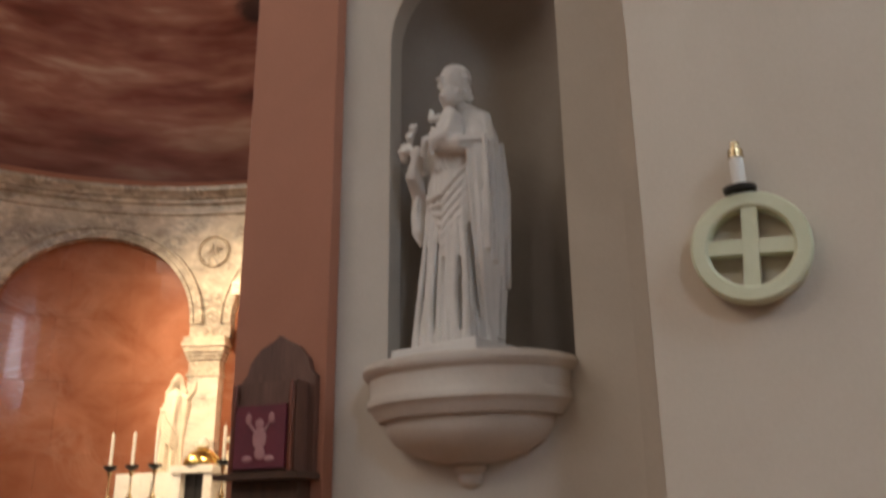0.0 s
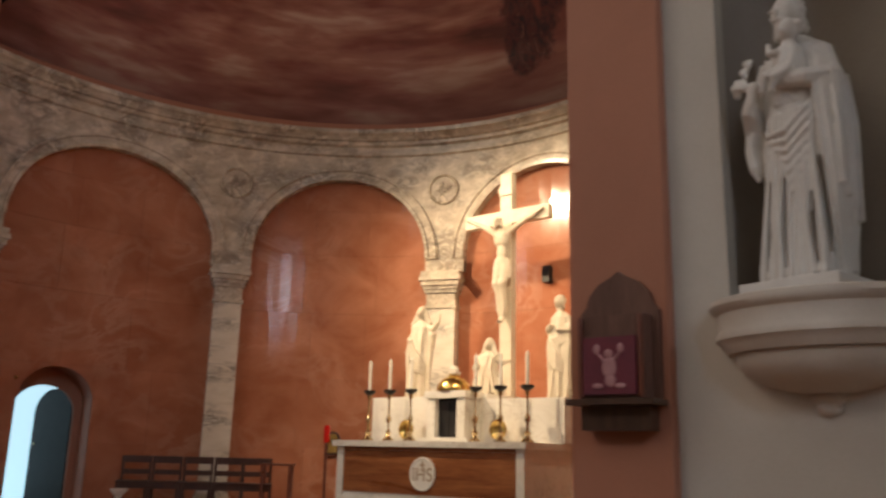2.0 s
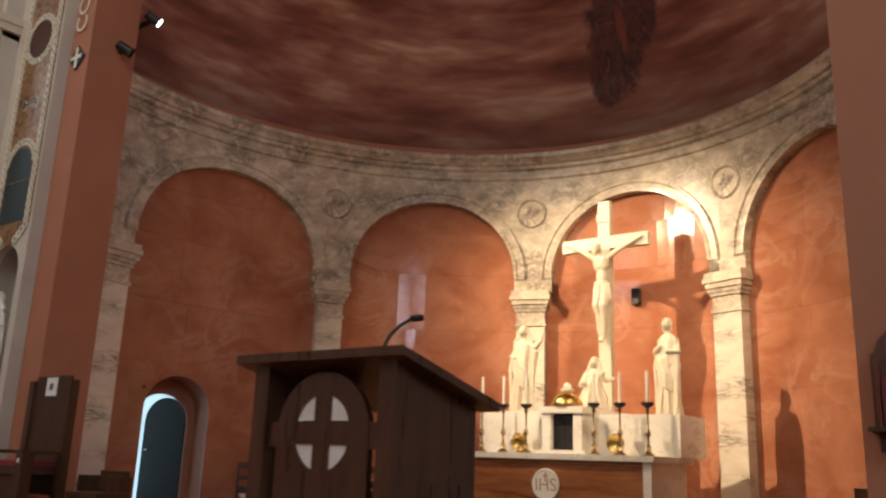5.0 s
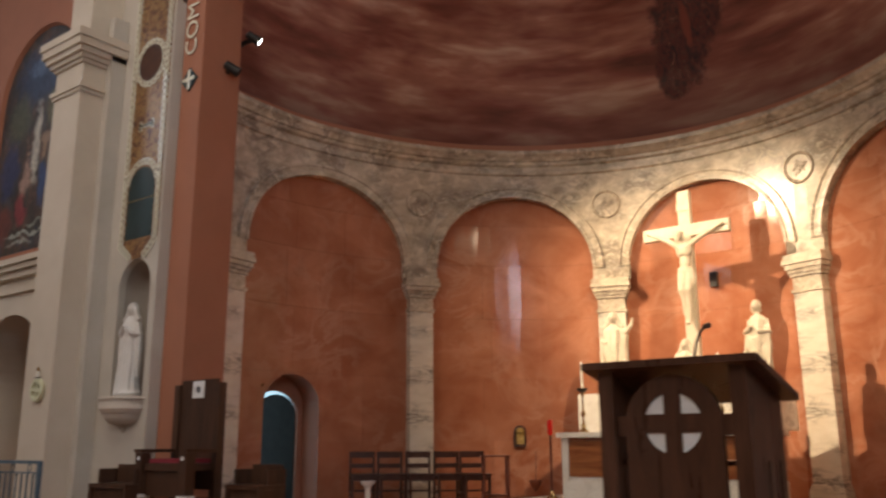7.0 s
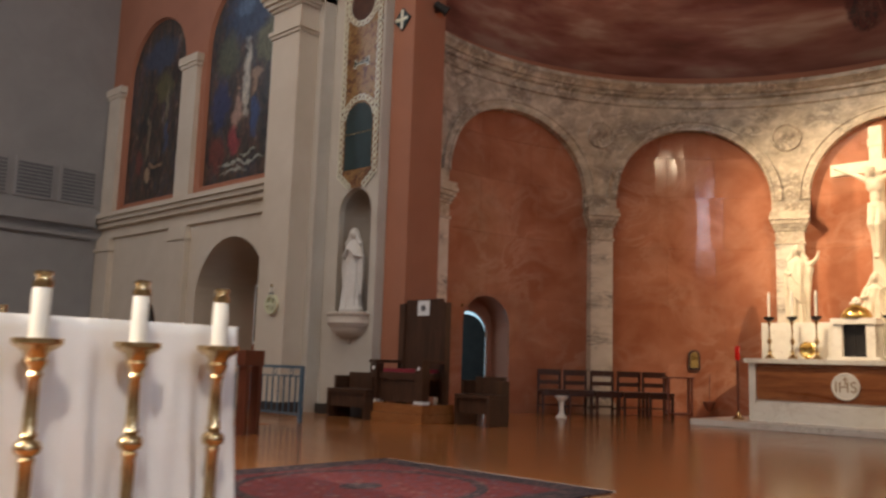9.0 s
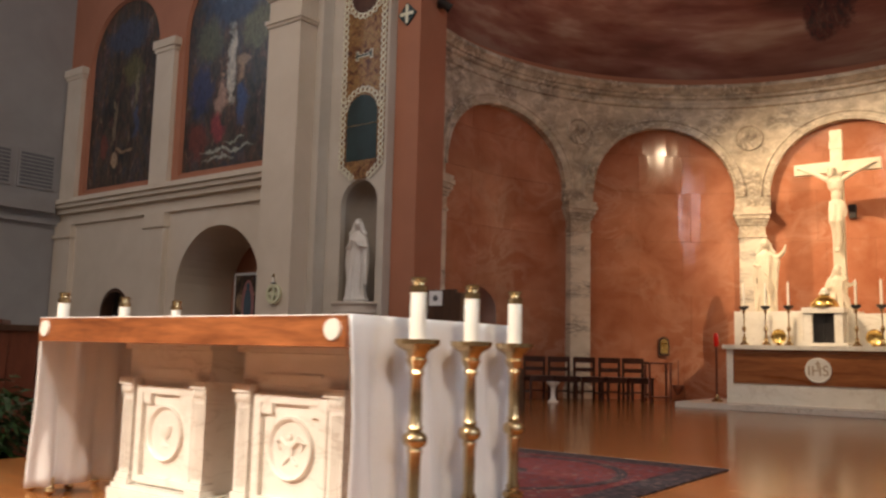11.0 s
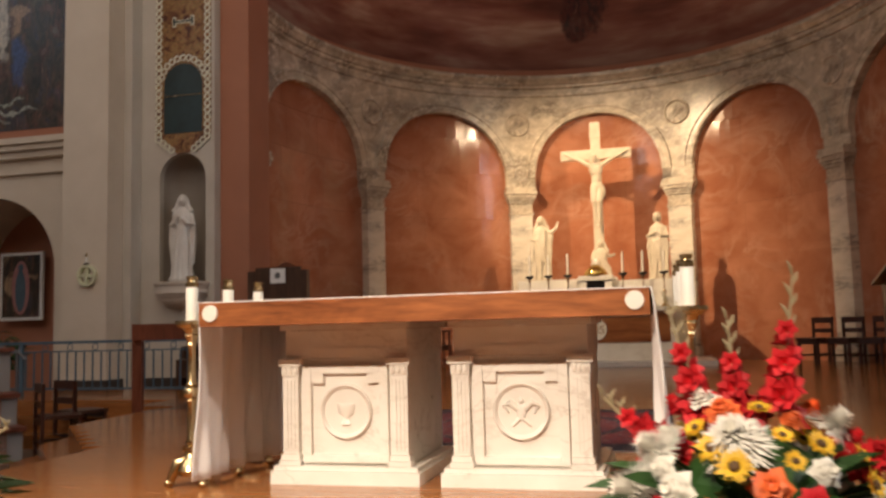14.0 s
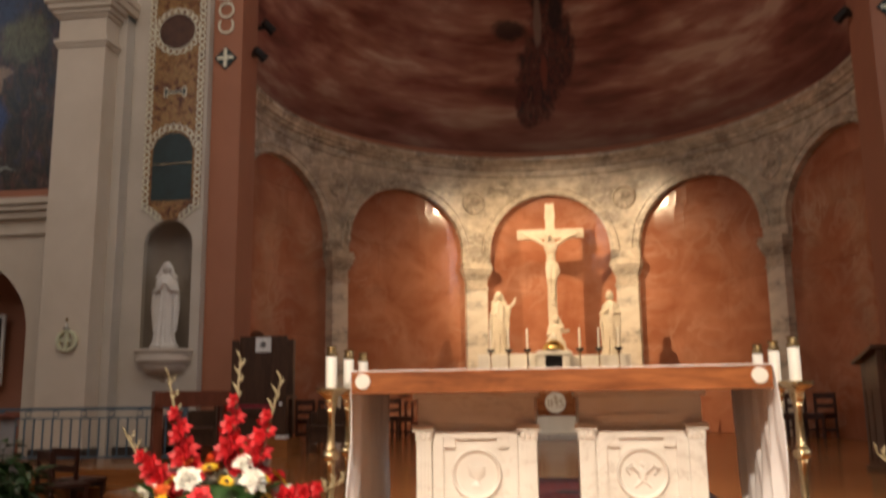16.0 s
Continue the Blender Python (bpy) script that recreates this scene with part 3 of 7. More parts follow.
def arch_band(r0, r1, y0, y1, z0, n=48):
    """The left jamb stands a little further back and out than the right one."""
    def side(g):
        return (r0 + 0.06 + 0.13 * g, r1 + 0.12 * g, y0 - 0.08 + 0.28 * g, y1 + 0.08 * g)

    bm = bmesh.new()
    line = [(-1, z0)] + [(None, math.pi - math.pi * i / n) for i in range(n + 1)] + [(1, z0)]
    rows = []
    for s, v in line:
        row = []
        g = 0.5 - 0.5 * (s if s else math.cos(v))
        ri, ro, yf, yb = side(g)
        for r, y in ((ri, yf), (ro, yf), (ro, yb), (ri, yb)):
            row.append(bm.verts.new((s * r, y, v) if s else (r * math.cos(v), y, ZA + r * math.sin(v))))
        rows.append(row)
    for p, q in zip(rows, rows[1:]):
        for k in range(4):
            bm.faces.new((p[k], p[(k + 1) % 4], q[(k + 1) % 4], q[k]))
    bm.faces.new(rows[0])
    bm.faces.new(rows[-1][::-1])
    return bm


band = structure("wall_chancel_arch", arch_band(5.08, 5.68, 8.0, 8.88, -0.6), "pink_paint", "terracotta-painted chancel arch with lettering", "wall", False)
lettering("COM", 0.42, "mosaic_link", band, pose(-5.55, 8.17, 7.75, 90, -90, 0), "inscription")
structure("wall_upper", arcade(bmesh.new(), flat_map(8.003), -8.25, 8.25, ZA, 15.0, [(0.0, 5.79, ZA, ZA, 5.79)], 0.87, 1.0, 48), "plaster", "pale plaster wall above the chancel arch", "wall", False)
for s in (-1, 1):
    cx, nr = (-6.395, 0.43) if s < 0 else (6.415, 0.452)
    x0, x1 = sorted(((5.80 if s < 0 else 5.68) * s, 7.4 * s))
    structure("wall_niche_left" if s < 0 else "wall_niche_right", arcade(bmesh.new(), flat_map(8.003), x0, x1, -0.6, ZA, [(cx, nr, 1.70, 3.47, nr)], 0.12, 1.0, 24), "plaster", "pale plaster wall with a round-headed statue niche", "wall", False)
    bm = lathe(bmesh.new(), [((nr + 0.005), 1.6), ((nr + 0.005), 3.47)], 20, (cx, 8.12, 0), 0, 180)
    rows = [[bm.verts.new((cx + (nr + 0.005) * math.cos(e) * math.cos(math.pi * i / 20), 8.12 + (nr + 0.005) * math.cos(e) * math.sin(math.pi * i / 20), 3.47 + (nr + 0.005) * math.sin(e))) for i in range(21)] for e in [math.pi / 2 * j / 8 for j in range(9)]]
    for p, q in zip(rows, rows[1:]):
        for i in range(20):
            bm.faces.new((p[i], p[i + 1], q[i + 1], q[i]))
    # niche back in a darker tone than the wall plaster
    structure("wall_niche_shell", bm, "niche_tone", "curved grey-brown back of a statue niche", "niche")
    structure("wall_niche_back", bx(x0, x1, 8.60, 8.88, -0.6, ZA, 0), "plaster", "masonry behind the statue niche", "wall", False)
    structure("wall_apse_return", bx(*sorted((5.93 * s, 6.6 * s)), 8.883, 10.0, -0.6, 7.1, 0), "pink_paint", "return wall between chancel arch and apse", "wall", False)


def bowl_shelf(x):
    t = thing("statue_bracket", "carved pale stone half-bowl bracket under a niche statue", "bracket", x, 8.0, 1.18, 0, "niche brackets")
    top = [(0.0, 0.535), (0.46, 0.535), (0.492, 0.525), (0.502, 0.50), (0.488, 0.478), (0.468, 0.465), (0.462, 0.39), (0.475, 0.375), (0.475, 0.345), (0.452, 0.33), (0.445, 0.315), (0.42, 0.285), (0.0, 0.285)]
    part("moulded_top", lathe(bmesh.new(), top, 28, (0, 0, 0), 180, 360, 0.72), "shelf_stone", t)
    bowl = [(0.39, 0.283), (0.385, 0.24), (0.345, 0.19), (0.265, 0.145), (0.17, 0.115), (0.10, 0.105), (0.0, 0.105)]
    part("bowl", lathe(bmesh.new(), bowl, 28, (0, 0, 0), 180, 360, 0.72), "shelf_stone", t)
    part("finial", lathe(bmesh.new(), [(0.07, 0.105), (0.08, 0.09), (0.07, 0.075), (0.05, 0.06), (0.055, 0.04), (0.04, 0.015), (0.0, 0.0)], 16, (0, 0, 0), 180, 360, 0.8), "shelf_stone", t)
    return t


for x in (-6.375, 6.375):
    bowl_shelf(x)
for side in (-1, 1):
    structure("trim_reveal", bx(*sorted((5.85 * side, 5.803 * side)) if side < 0 else (5.683, 5.73), 8.124, 8.32, -0.6, 8.3, 0.0), "plaster", "narrow plaster reveal beside the niche wall", "trim", False)


def pier(s):
    """Square engaged pier with necking, flared capital and dark plinth."""
    t = structure("wall_pier_left" if s < 0 else "wall_pier_right", bx(*sorted((7.33 * s, 8.18 * s)), 7.3, 8.2, -0.6, 6.82, 0.012), "plaster_cream", "square cream plaster pier with a flared capital", "pier", False)
    for g, a, c in ((0.03, 6.823, 6.88), (0.06, 6.883, 6.96), (0.0, 6.963, 7.34), (0.04, 7.343, 7.40), (0.09, 7.403, 7.48), (0.15, 7.483, 7.58), (0.20, 7.583, 7.72), (0.23, 7.723, 7.86)):
        part("capital_moulding", bx(*sorted(((7.33 - g) * s, (8.18 + g) * s)), 7.3 - g, 8.2, a, c, 0.012), "plaster_cream", t, smooth=False)
    part("upper_shaft", bx(*sorted((7.42 * s, 8.10 * s)), 7.42, 8.2, 7.863, 15.0, 0.01), "plaster_cream", t, smooth=False)
    part("plinth", bx(*sorted((7.30 * s, 8.21 * s)), 7.27, 8.0, -0.6, 0.16, 0.006), "skirting_stone", t, "dark stone plinth", False)
    part("side_step", bx(*sorted((7.18 * s, 7.328 * s)), 7.72, 8.0, -0.6, 8.3, 0.01), "plaster", t, smooth=False)
    part("skirting", bx(*sorted((5.69 * s, 7.27 * s)), 7.95, 8.0, -0.6, 0.15, 0.004), "skirting_stone", t, "dark stone skirting", False)


pier(-1), pier(1)


def wheel_cross(s):
    t = thing("consecration_cross", "round cream wheel cross with a small candle on the pier", "wall cross", 7.665 * s, 7.3, 1.84, 0, "consecration crosses")
    bm = lathe(bmesh.new(), [(0.127, -0.03), (0.175, -0.03), (0.18, -0.02), (0.18, 0.025), (0.172, 0.033), (0.135, 0.033), (0.127, 0.025), (0.127, -0.03)], 48, caps=False)
    part("ring", bm, "cream_enamel", t, m=pose(0, -0.04, 0, 90, 0, 0))
    part("upright_bar", bx(-0.024, 0.024, -0.065, -0.015, -0.130, 0.130, 0.005), "cream_enamel", t, m=pose(0, 0, 0, 0, 4, 0))
    for k in (-1, 1):
        part("cross_bar", bx(*sorted((0.025 * k, 0.130 * k)), -0.064, -0.016, -0.024, 0.024, 0.005), "cream_enamel", t, m=pose(0, 0, 0, 0, 4, 0))
    part("candle_pan", lathe(bmesh.new(), [(0.015, 0), (0.05, 0.008), (0.052, 0.02), (0.02, 0.024)], 20, (-0.01, -0.05, 0.179)), "dark_metal", t)
    part("candle", lathe(bmesh.new(), [(0.022, 0), (0.022, 0.10), (0.018, 0.104)], 16, (-0.01, -0.05, 0.20)), "candle_wax", t)
    part("candle_cap", lathe(bmesh.new(), [(0.024, 0), (0.024, 0.03), (0.015, 0.034), (0.015, 0.055), (0.01, 0.06)], 16, (-0.01, -0.05, 0.302)), "brass", t)


wheel_cross(-1), wheel_cross(1)


def mosaic_panel(s):
    """Tall gold mosaic strip over the niche with a linked border, a dark arched field and a roundel."""
    cx, w = 6.375 * s, 0.52
    t = thing("mosaic_panel", "tall gold mosaic panel with a pale chain border", "mosaic", cx, 8.0, 3.9, 0, "wall mosaics")
    bm = bmesh.new()
    pts = [(-0.12, 0.0), (0.12, 0.0), (w, 0.30), (w, 6.0), (-w, 6.0), (-w, 0.30)]
    lo = [bm.verts.new((x, -0.002, z)) for x, z in pts]
    hi = [bm.verts.new((x, -0.014, z)) for x, z in pts]
    bm.faces.new(lo)
    bm.faces.new(hi[::-1])
    for i in range(6):
        bm.faces.new((lo[i], lo[(i + 1) % 6], hi[(i + 1) % 6], hi[i]))
    part("mosaic_field", bm, "gold_mosaic", t, smooth=False)
    bm = bmesh.new()
    arc = [(-0.36, 0.34), (0.36, 0.34)] + [(0.36 * math.cos(math.pi * i / 16), 1.18 + 0.36 * math.sin(math.pi * i / 16)) for i in range(17)]
    f0 = [bm.verts.new((x, -0.014, z)) for x, z in arc]
    f1 = [bm.verts.new((x, -0.022, z)) for x, z in arc]
    bm.faces.new(f1)
    for i in range(len(arc)):
        j = (i + 1) % len(arc)
        bm.faces.new((f0[i], f0[j], f1[j], f1[i]))
    part("dark_field", bm, "dark_glass", t, "dark green arched field", False)
    part("crossbar", bx(-0.36, 0.36, -0.03, -0.02, 0.98, 0.992, 0.002), "brass", t, smooth=False)
    part("roundel", lathe(bmesh.new(), [(0.33, 0.0), (0.33, 0.02), (0.29, 0.024), (0.28, 0.012), (0.0, 0.012)], 32), "roundel_paint", t, "dark reddish-brown painted roundel", m=pose(0, -0.014, 3.40, 90, 0, 0))
    bm = box(bmesh.new(), -0.17, 0.17, -0.020, -0.0145, -0.030, 0.030)
    for k in (-0.17, 0.17):
        box(bm, k - 0.035, k + 0.035, -0.022, -0.0146, -0.085, 0.085)
    part("mosaic_cross", bm, "mosaic_link", t, "pale cross ornament in the mosaic", False, pose(0, 0, 2.28))
    bm = box(bmesh.new(), -0.15, 0.15, -0.026, -0.0225, -0.016, 0.016)
    for k in (-0.17, 0.17):
        box(bm, k - 0.02, k + 0.02, -0.027, -0.0226, -0.065, 0.065)
    part("mosaic_cross_core", bm, "dark_glass", t, smooth=False, m=pose(0, 0, 2.28))
    ring = bmesh.new()
    n = 12
    rows = []
    for q in ((1.0, 0.0), (1.0, 0.012), (0.62, 0.012), (0.62, 0.0)):
        rows.append([ring.verts.new((0.042 * q[0] * math.cos(2 * math.pi * i / n), -q[1], 0.062 * q[0] * math.sin(2 * math.pi * i / n))) for i in range(n)])
    for a, c in zip(rows, rows[1:]):
        for i in range(n):
            ring.faces.new((a[i], a[(i + 1) % n], c[(i + 1) % n], c[i]))
    link = mesh_of("link", ring, "mosaic_link")
    way = []
    for x in (-0.46, 0.46):
        way += [(x, 0.34 + 0.118 * i, 0) for i in range(46)]
    way += [(-0.46 + 0.09 * i * 0.9, 0.25 - 0.065 * i, 50) for i in range(4)] + [(0.46 - 0.09 * i * 0.9, 0.25 - 0.065 * i, -50) for i in range(4)]
    way += [(0.42 * math.cos(math.pi * i / 12), 1.22 + 0.42 * math.sin(math.pi * i / 12), 90 - 180 * i / 12 - 90) for i in range(1, 12)]
    way += [(0.38 * math.cos(math.pi * i / 10), 3.40 + 0.38 * math.sin(math.pi * i / 10), -18 * i) for i in range(20)]
    for x, z, r in way:
        part("link", link, "", t, m=pose(x, -0.014, z, 0, r, 0) @ Matrix.Diagonal((1.45, 1.7, 1.0, 1)))


mosaic_panel(-1), mosaic_panel(1)


def plaque(s):
    t = thing("diamond_plaque", "dark diamond plaque with a pale cross on the arch", "plaque", 5.56 * s if s < 0 else 5.44, 7.92 if s > 0 else 8.19, 6.83, 0, "arch plaques")
    bm = bx(-0.15, 0.15, -0.02, -0.001, -0.15, 0.15, 0.004)
    part("plate", bm, "dark_glass", t, m=pose(0, 0, 0, 0, 45, 0), smooth=False)
    bm = box(bmesh.new(), -0.03, 0.03, -0.03, -0.021, -0.17, 0.17)
    part("upright", soften(bm, 0.003), "mosaic_link", t, smooth=False)
    bm = box(bmesh.new(), -0.15, 0.15, -0.034, -0.031, -0.03, 0.03)
    part("crossbar", bm, "mosaic_link", t, smooth=False)


plaque(-1), plaque(1)


def arch_spotlight(s, z, lit):
    t = thing("spotlight", "lit black spotlight on the chancel arch" if lit else "black spotlight on the chancel arch", "spotlight", 5.27 * s if s < 0 else 5.14, 8.7 if not lit else 9.12, z, 0, "arch spotlights")
    part("bracket", bx(*sorted(((0.68 if lit else -0.001) * s, -0.10 * s)), -0.03, 0.03, -0.03, 0.03, 0.004), "dark_metal", t, smooth=False)
    head = part("housing", lathe(bmesh.new(), [(0.04, -0.16), (0.075, -0.14), (0.08, 0.06), (0.095, 0.10), (0.09, 0.11), (0.08, 0.09), (0.0, 0.085)], 20), "dark_metal", t)
    head.matrix_basis = look((-0.16 * s, 0, 0), (-2.4 * s, 3.0, -2.2)) @ pose(0, 0, 0, 180, 0, 0)
    if lit:
        part("lens", lathe(bmesh.new(), [(0.078, 0.092), (0.05, 0.10), (0.0, 0.104)], 20), "lamp_lens", head, "glowing lens")


for s in (-1, 1):
    for z, lit in ((7.08, False), (7.80, True), (8.5, False)):
        arch_spotlight(s, z, lit)

# ---------------------------------------------------------------- left transept and shell
YT = 7.9
structure("wall_transept_left", arcade(bmesh.new(), flat_map(YT), -16.5, -8.17, -0.6, 4.0, [(-10.1, 1.30, -0.6, 2.04, 1.30), (-13.6, 0.55, -0.6, 1.6, 0.55)], 0.30, 1.0, 24), "plaster_cream", "cream plaster transept wall with an arched recess and doorway", "wall", False)
structure("wall_transept_upper", arcade(bmesh.new(), flat_map(YT), -16.5, -8.17, 4.0, 15.0, [(-10.05, 1.50, 4.5, 7.65, 1.50), (-13.88, 1.36, 4.5, 7.65, 1.36)], 0.12, 1.0, 24), "pink_paint", "terracotta-painted upper transept wall", "wall", False)
bm = box(bmesh.new(), -16.5, -8.17, YT - 0.07, YT, 3.72, 3.80)
box(bm, -16.5, -8.17, YT - 0.12, YT, 4.0, 4.12)
box(bm, -16.5, -8.17, YT - 0.20, YT, 4.123, 4.22)
box(bm, -16.5, -8.17, YT - 0.26, YT, 4.223, 4.33)
structure("trim_transept_cornice", soften(bm, 0.01), "plaster_cream", "moulded cream cornice along the transept", "cornice", False)
for x in (-12.1, -15.75):
    bm = box(bmesh.new(), x - 0.36, x + 0.36, YT - 0.14, YT, -0.6, 3.70)
    box(bm, x - 0.40, x + 0.40, YT - 0.18, YT, 3.40, 3.47)
    box(bm, x - 0.32, x + 0.32, YT - 0.12, YT, 4.335, 7.33)
    box(bm, x - 0.40, x + 0.40, YT - 0.18, YT, 7.42, 7.60)
    box(bm, x - 0.36, x + 0.36, YT - 0.15, YT, 7.333, 7.417)
    structure("trim_pilaster", soften(bm, 0.01), "plaster_cream", "cream plaster pilaster between the paintings", "pilaster", False)
structure("wall_recess", arcade(bmesh.new(), flat_map(YT + 0.3), -12.0, -8.25, -0.6, 4.0, [(-10.1, 1.31, -0.6, 2.04, 1.31)], 1.2, 1.0, 24), "plaster_cream", "inner walls of the arched recess", "wall", False)
structure("wall_recess_back", bx(-12.0, -8.25, YT + 1.503, YT + 1.7, -0.6, 4.0, 0), "pink_paint", "terracotta back wall of the arched recess", "wall", False)
# room behind the doorway; darker plaster carries the shade inside it
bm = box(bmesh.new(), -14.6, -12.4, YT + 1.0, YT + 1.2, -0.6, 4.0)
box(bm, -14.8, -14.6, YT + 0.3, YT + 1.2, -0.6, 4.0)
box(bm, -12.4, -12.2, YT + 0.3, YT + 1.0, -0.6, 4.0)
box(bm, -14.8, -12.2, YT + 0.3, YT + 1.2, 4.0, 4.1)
structure("wall_doorway_back", bm, "grey_and_shaded_plaster", "space behind the side doorway, its shade put into grey plaster", "wall", False)
# dark lining added so that the reveal looks as shaded as the opening
structure("trim_doorway", arcade(bmesh.new(), flat_map(YT + 0.012), -14.148, -13.052, -0.6, 2.148, [(-13.6, 0.49, -0.6, 1.55, 0.52)], 0.27, 1.0, 24), "dark_wood", "dark wooden lining added to shade the side doorway's reveal", "trim", False)
# end wall and its cornice: shade of this side put into the plaster colour
structure("wall_transept_end", bx(-16.5, -16.15, -6.5, 8.0, -0.6, 15.0, 0), "grey_and_shaded_plaster", "plaster end wall of the transept, greyed for its shade", "wall", False)
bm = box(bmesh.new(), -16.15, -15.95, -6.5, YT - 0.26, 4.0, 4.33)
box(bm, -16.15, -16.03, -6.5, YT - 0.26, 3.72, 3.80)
structure("trim_end_cornice", soften(bm, 0.01), "grey_and_shaded_plaster", "cornice on the transept end wall, greyed for its shade", "cornice", False)


def painting(x, w, label, material):
    t = thing("wall_painting", label, "painting", x, YT + 0.1, 4.5, 0, "transept paintings")
    bm = bmesh.new()
    arc = [(-w, 0.02), (w, 0.02)] + [(w * math.cos(math.pi * i / 24), 3.15 + w * math.sin(math.pi * i / 24)) for i in range(25)]
    f0 = [bm.verts.new((px * 0.99, 0.02, z)) for px, z in arc]
    f1 = [bm.verts.new((px * 0.99, -0.02, z)) for px, z in arc]
    bm.faces.new(f1)
    bm.faces.new(f0[::-1])
    for i in range(len(arc)):
        j = (i + 1) % len(arc)
        bm.faces.new((f0[i], f0[j], f1[j], f1[i]))
    part("canvas", bm, material, t, smooth=False)
    ring = [(px, -0.03, z) for px, z in arc] + [(arc[0][0], -0.03, arc[0][1])]
    part("frame", tube(bmesh.new(), ring, 0.035, 8, False), "pink_paint", t, "narrow terracotta frame moulding")


painting(-10.05, 1.50, "arched oil painting in blue and pale tones", "painting_light")
painting(-13.88, 1.36, "dark arched oil painting in brown tones", "painting_dark")

# unseen outer shell of nave and transepts, added to enclose the light
structure("wall_transept_right", bx(8.25, 16.5, YT, 8.3, -0.6, 15.0, 0), "plaster_cream", "unseen cream plaster wall closing the other transept", "wall", False)
structure("wall_end_right", arcade(bmesh.new(), lambda u, z, d: (16.5 + d, u, z), -6.5, 8.3, -0.6, 15.0, [(-3.5, 0.75, 6.0, 9.8, 0.75), (3.2, 0.75, 6.0, 9.8, 0.75)], 0.4, 2.0, 16), "plaster_cream", "end wall with a tall round-headed window", "wall", False)
for num, yw in ((1, -3.5), (3, 3.2)):
    win = structure("window_%d" % num, bx(16.55, 16.58, yw - 0.75, yw + 0.75, 6.0, 10.55, 0), "daylight_pane", "tall daylight window pane", "window", False)
    for y in (-0.5, 0.0, 0.5):
        part("glazing_bar", bx(16.50, 16.54, yw + y - 0.02, yw + y + 0.02, 6.0, 10.5, 0), "dark_metal", win, smooth=False)
    for z in (7.1, 8.2, 9.3):
        part("glazing_bar", bx(16.505, 16.535, yw - 0.75, yw + 0.75, z - 0.03, z + 0.03, 0), "dark_metal", win, smooth=False)
for name, b6 in (("wall_nave_left", (-9.4, -9.0, -26, -6.5)), ("wall_nave_right", (9.0, 9.4, -26, -6.5)), ("wall_nave_end", (-9.4, 9.4, -26.4, -26)), ("wall_return_left", (-16.9, -9.0, -6.9, -6.5)), ("wall_return_right", (9.0, 16.9, -6.9, -6.5))):
    structure(name, bx(b6[0], b6[1], b6[2], b6[3], -0.6, 15.0, 0), "plaster_cream", "unseen plain plaster wall added to close the nave", "wall", False)
structure("ceiling", bx(-16.9, 16.9, -26.4, 8.9, 15.0, 15.2, 0), "ceiling_paint", "unseen plain pale ceiling added to close the church", "ceiling", False)

# ---------------------------------------------------------------- floors
structure("floor_nave", bx(-16.9, 16.9, -26.4, 10.0, -0.80, -0.54, 0), "nave_tile", "dark tiled nave floor", "floor", False)


def slab(name, outline, z0, z1, material, label):
    bm = bmesh.new()
    lo = [bm.verts.new((x, y, z0)) for x, y in outline]
    hi = [bm.verts.new((x, y, z1)) for x, y in outline]
    bm.faces.new(lo[::-1])
    bm.faces.new(hi)
    for i in range(len(outline)):
        j = (i + 1) % len(outline)
        bm.faces.new((lo[i], lo[j], hi[j], hi[i]))
    return structure(name, bm, material, label, "floor", False)


def outline(g):
    half = [(3.0 + g, -2.6 - g), (3.0 + g, 1.2), (4.4 + g, 2.7), (4.8 + g, 5.4 - g), (11.0 + g, 5.4 - g), (11.0 + g, 7.94), (5.9, 7.94), (5.9, 10.0)]
    arc = [polar(a, 5.92) for a in range(80, -81, -10)]
    return half + arc + [(-x, y) for x, y in half[::-1]]


sanctuary = slab("floor_sanctuary", outline(0), -0.36, -0.022, "floor_wood", "raised sanctuary floor of polished orange boards")
slab("floor_step_upper", outline(0.34), -0.45, -0.19, "floor_wood", "polished wooden step round the sanctuary")
slab("floor_step_lower", outline(0.68), -0.54, -0.37, "floor_wood", "polished wooden lower step round the sanctuary")

# sacristy passage behind the apse door
ax, ay = polar(-81.5, 5.94)
TX = Matrix.Translation((ax, ay, 0)) @ Matrix.Rotation(radians(81.5), 4, "Z")


def placed(bm, m=TX):
    bmesh.ops.transform(bm, matrix=m, verts=bm.verts)
    return bm


bm = box(bmesh.new(), -1.9, -1.7, 0.72, 2.6, -0.6, 3.2)
box(bm, 3.4, 3.6, 0.72, 2.6, -0.6, 3.2)
box(bm, -1.9, 3.6, 2.6, 2.8, -0.6, 3.2)
box(bm, -1.9, 3.6, 0.72, 2.8, 3.2, 3.3)
box(bm, -1.9, 3.6, 0.72, 2.8, -0.7, -0.02)
structure("wall_passage", placed(bm), "plaster", "plain passage behind the apse doorway", "wall", False)
# emissive sheet added behind the door to stand for daylight beyond it
structure("window_2", placed(bx(-1.6, 3.2, 2.55, 2.58, 0.05, 2.9, 0)), "passage_light", "daylit bluish window pane in the passage", "window", False)
structure("wall_door_frame", placed(arcade(bmesh.new(), lambda u, z, d: (u, 0.52 + d, z), -0.75, 0.75, -0.02, 2.5, [(0.03, 0.50, -0.02, 1.50, 0.45)], 0.06, 1.0, 24)), "pink_paint", "inner door frame of the apse doorway", "wall", False)
door = thing("arched_door", "dark arched door standing ajar in the apse wall", "door", ax, ay, 0, 81.5)
bm = bmesh.new()
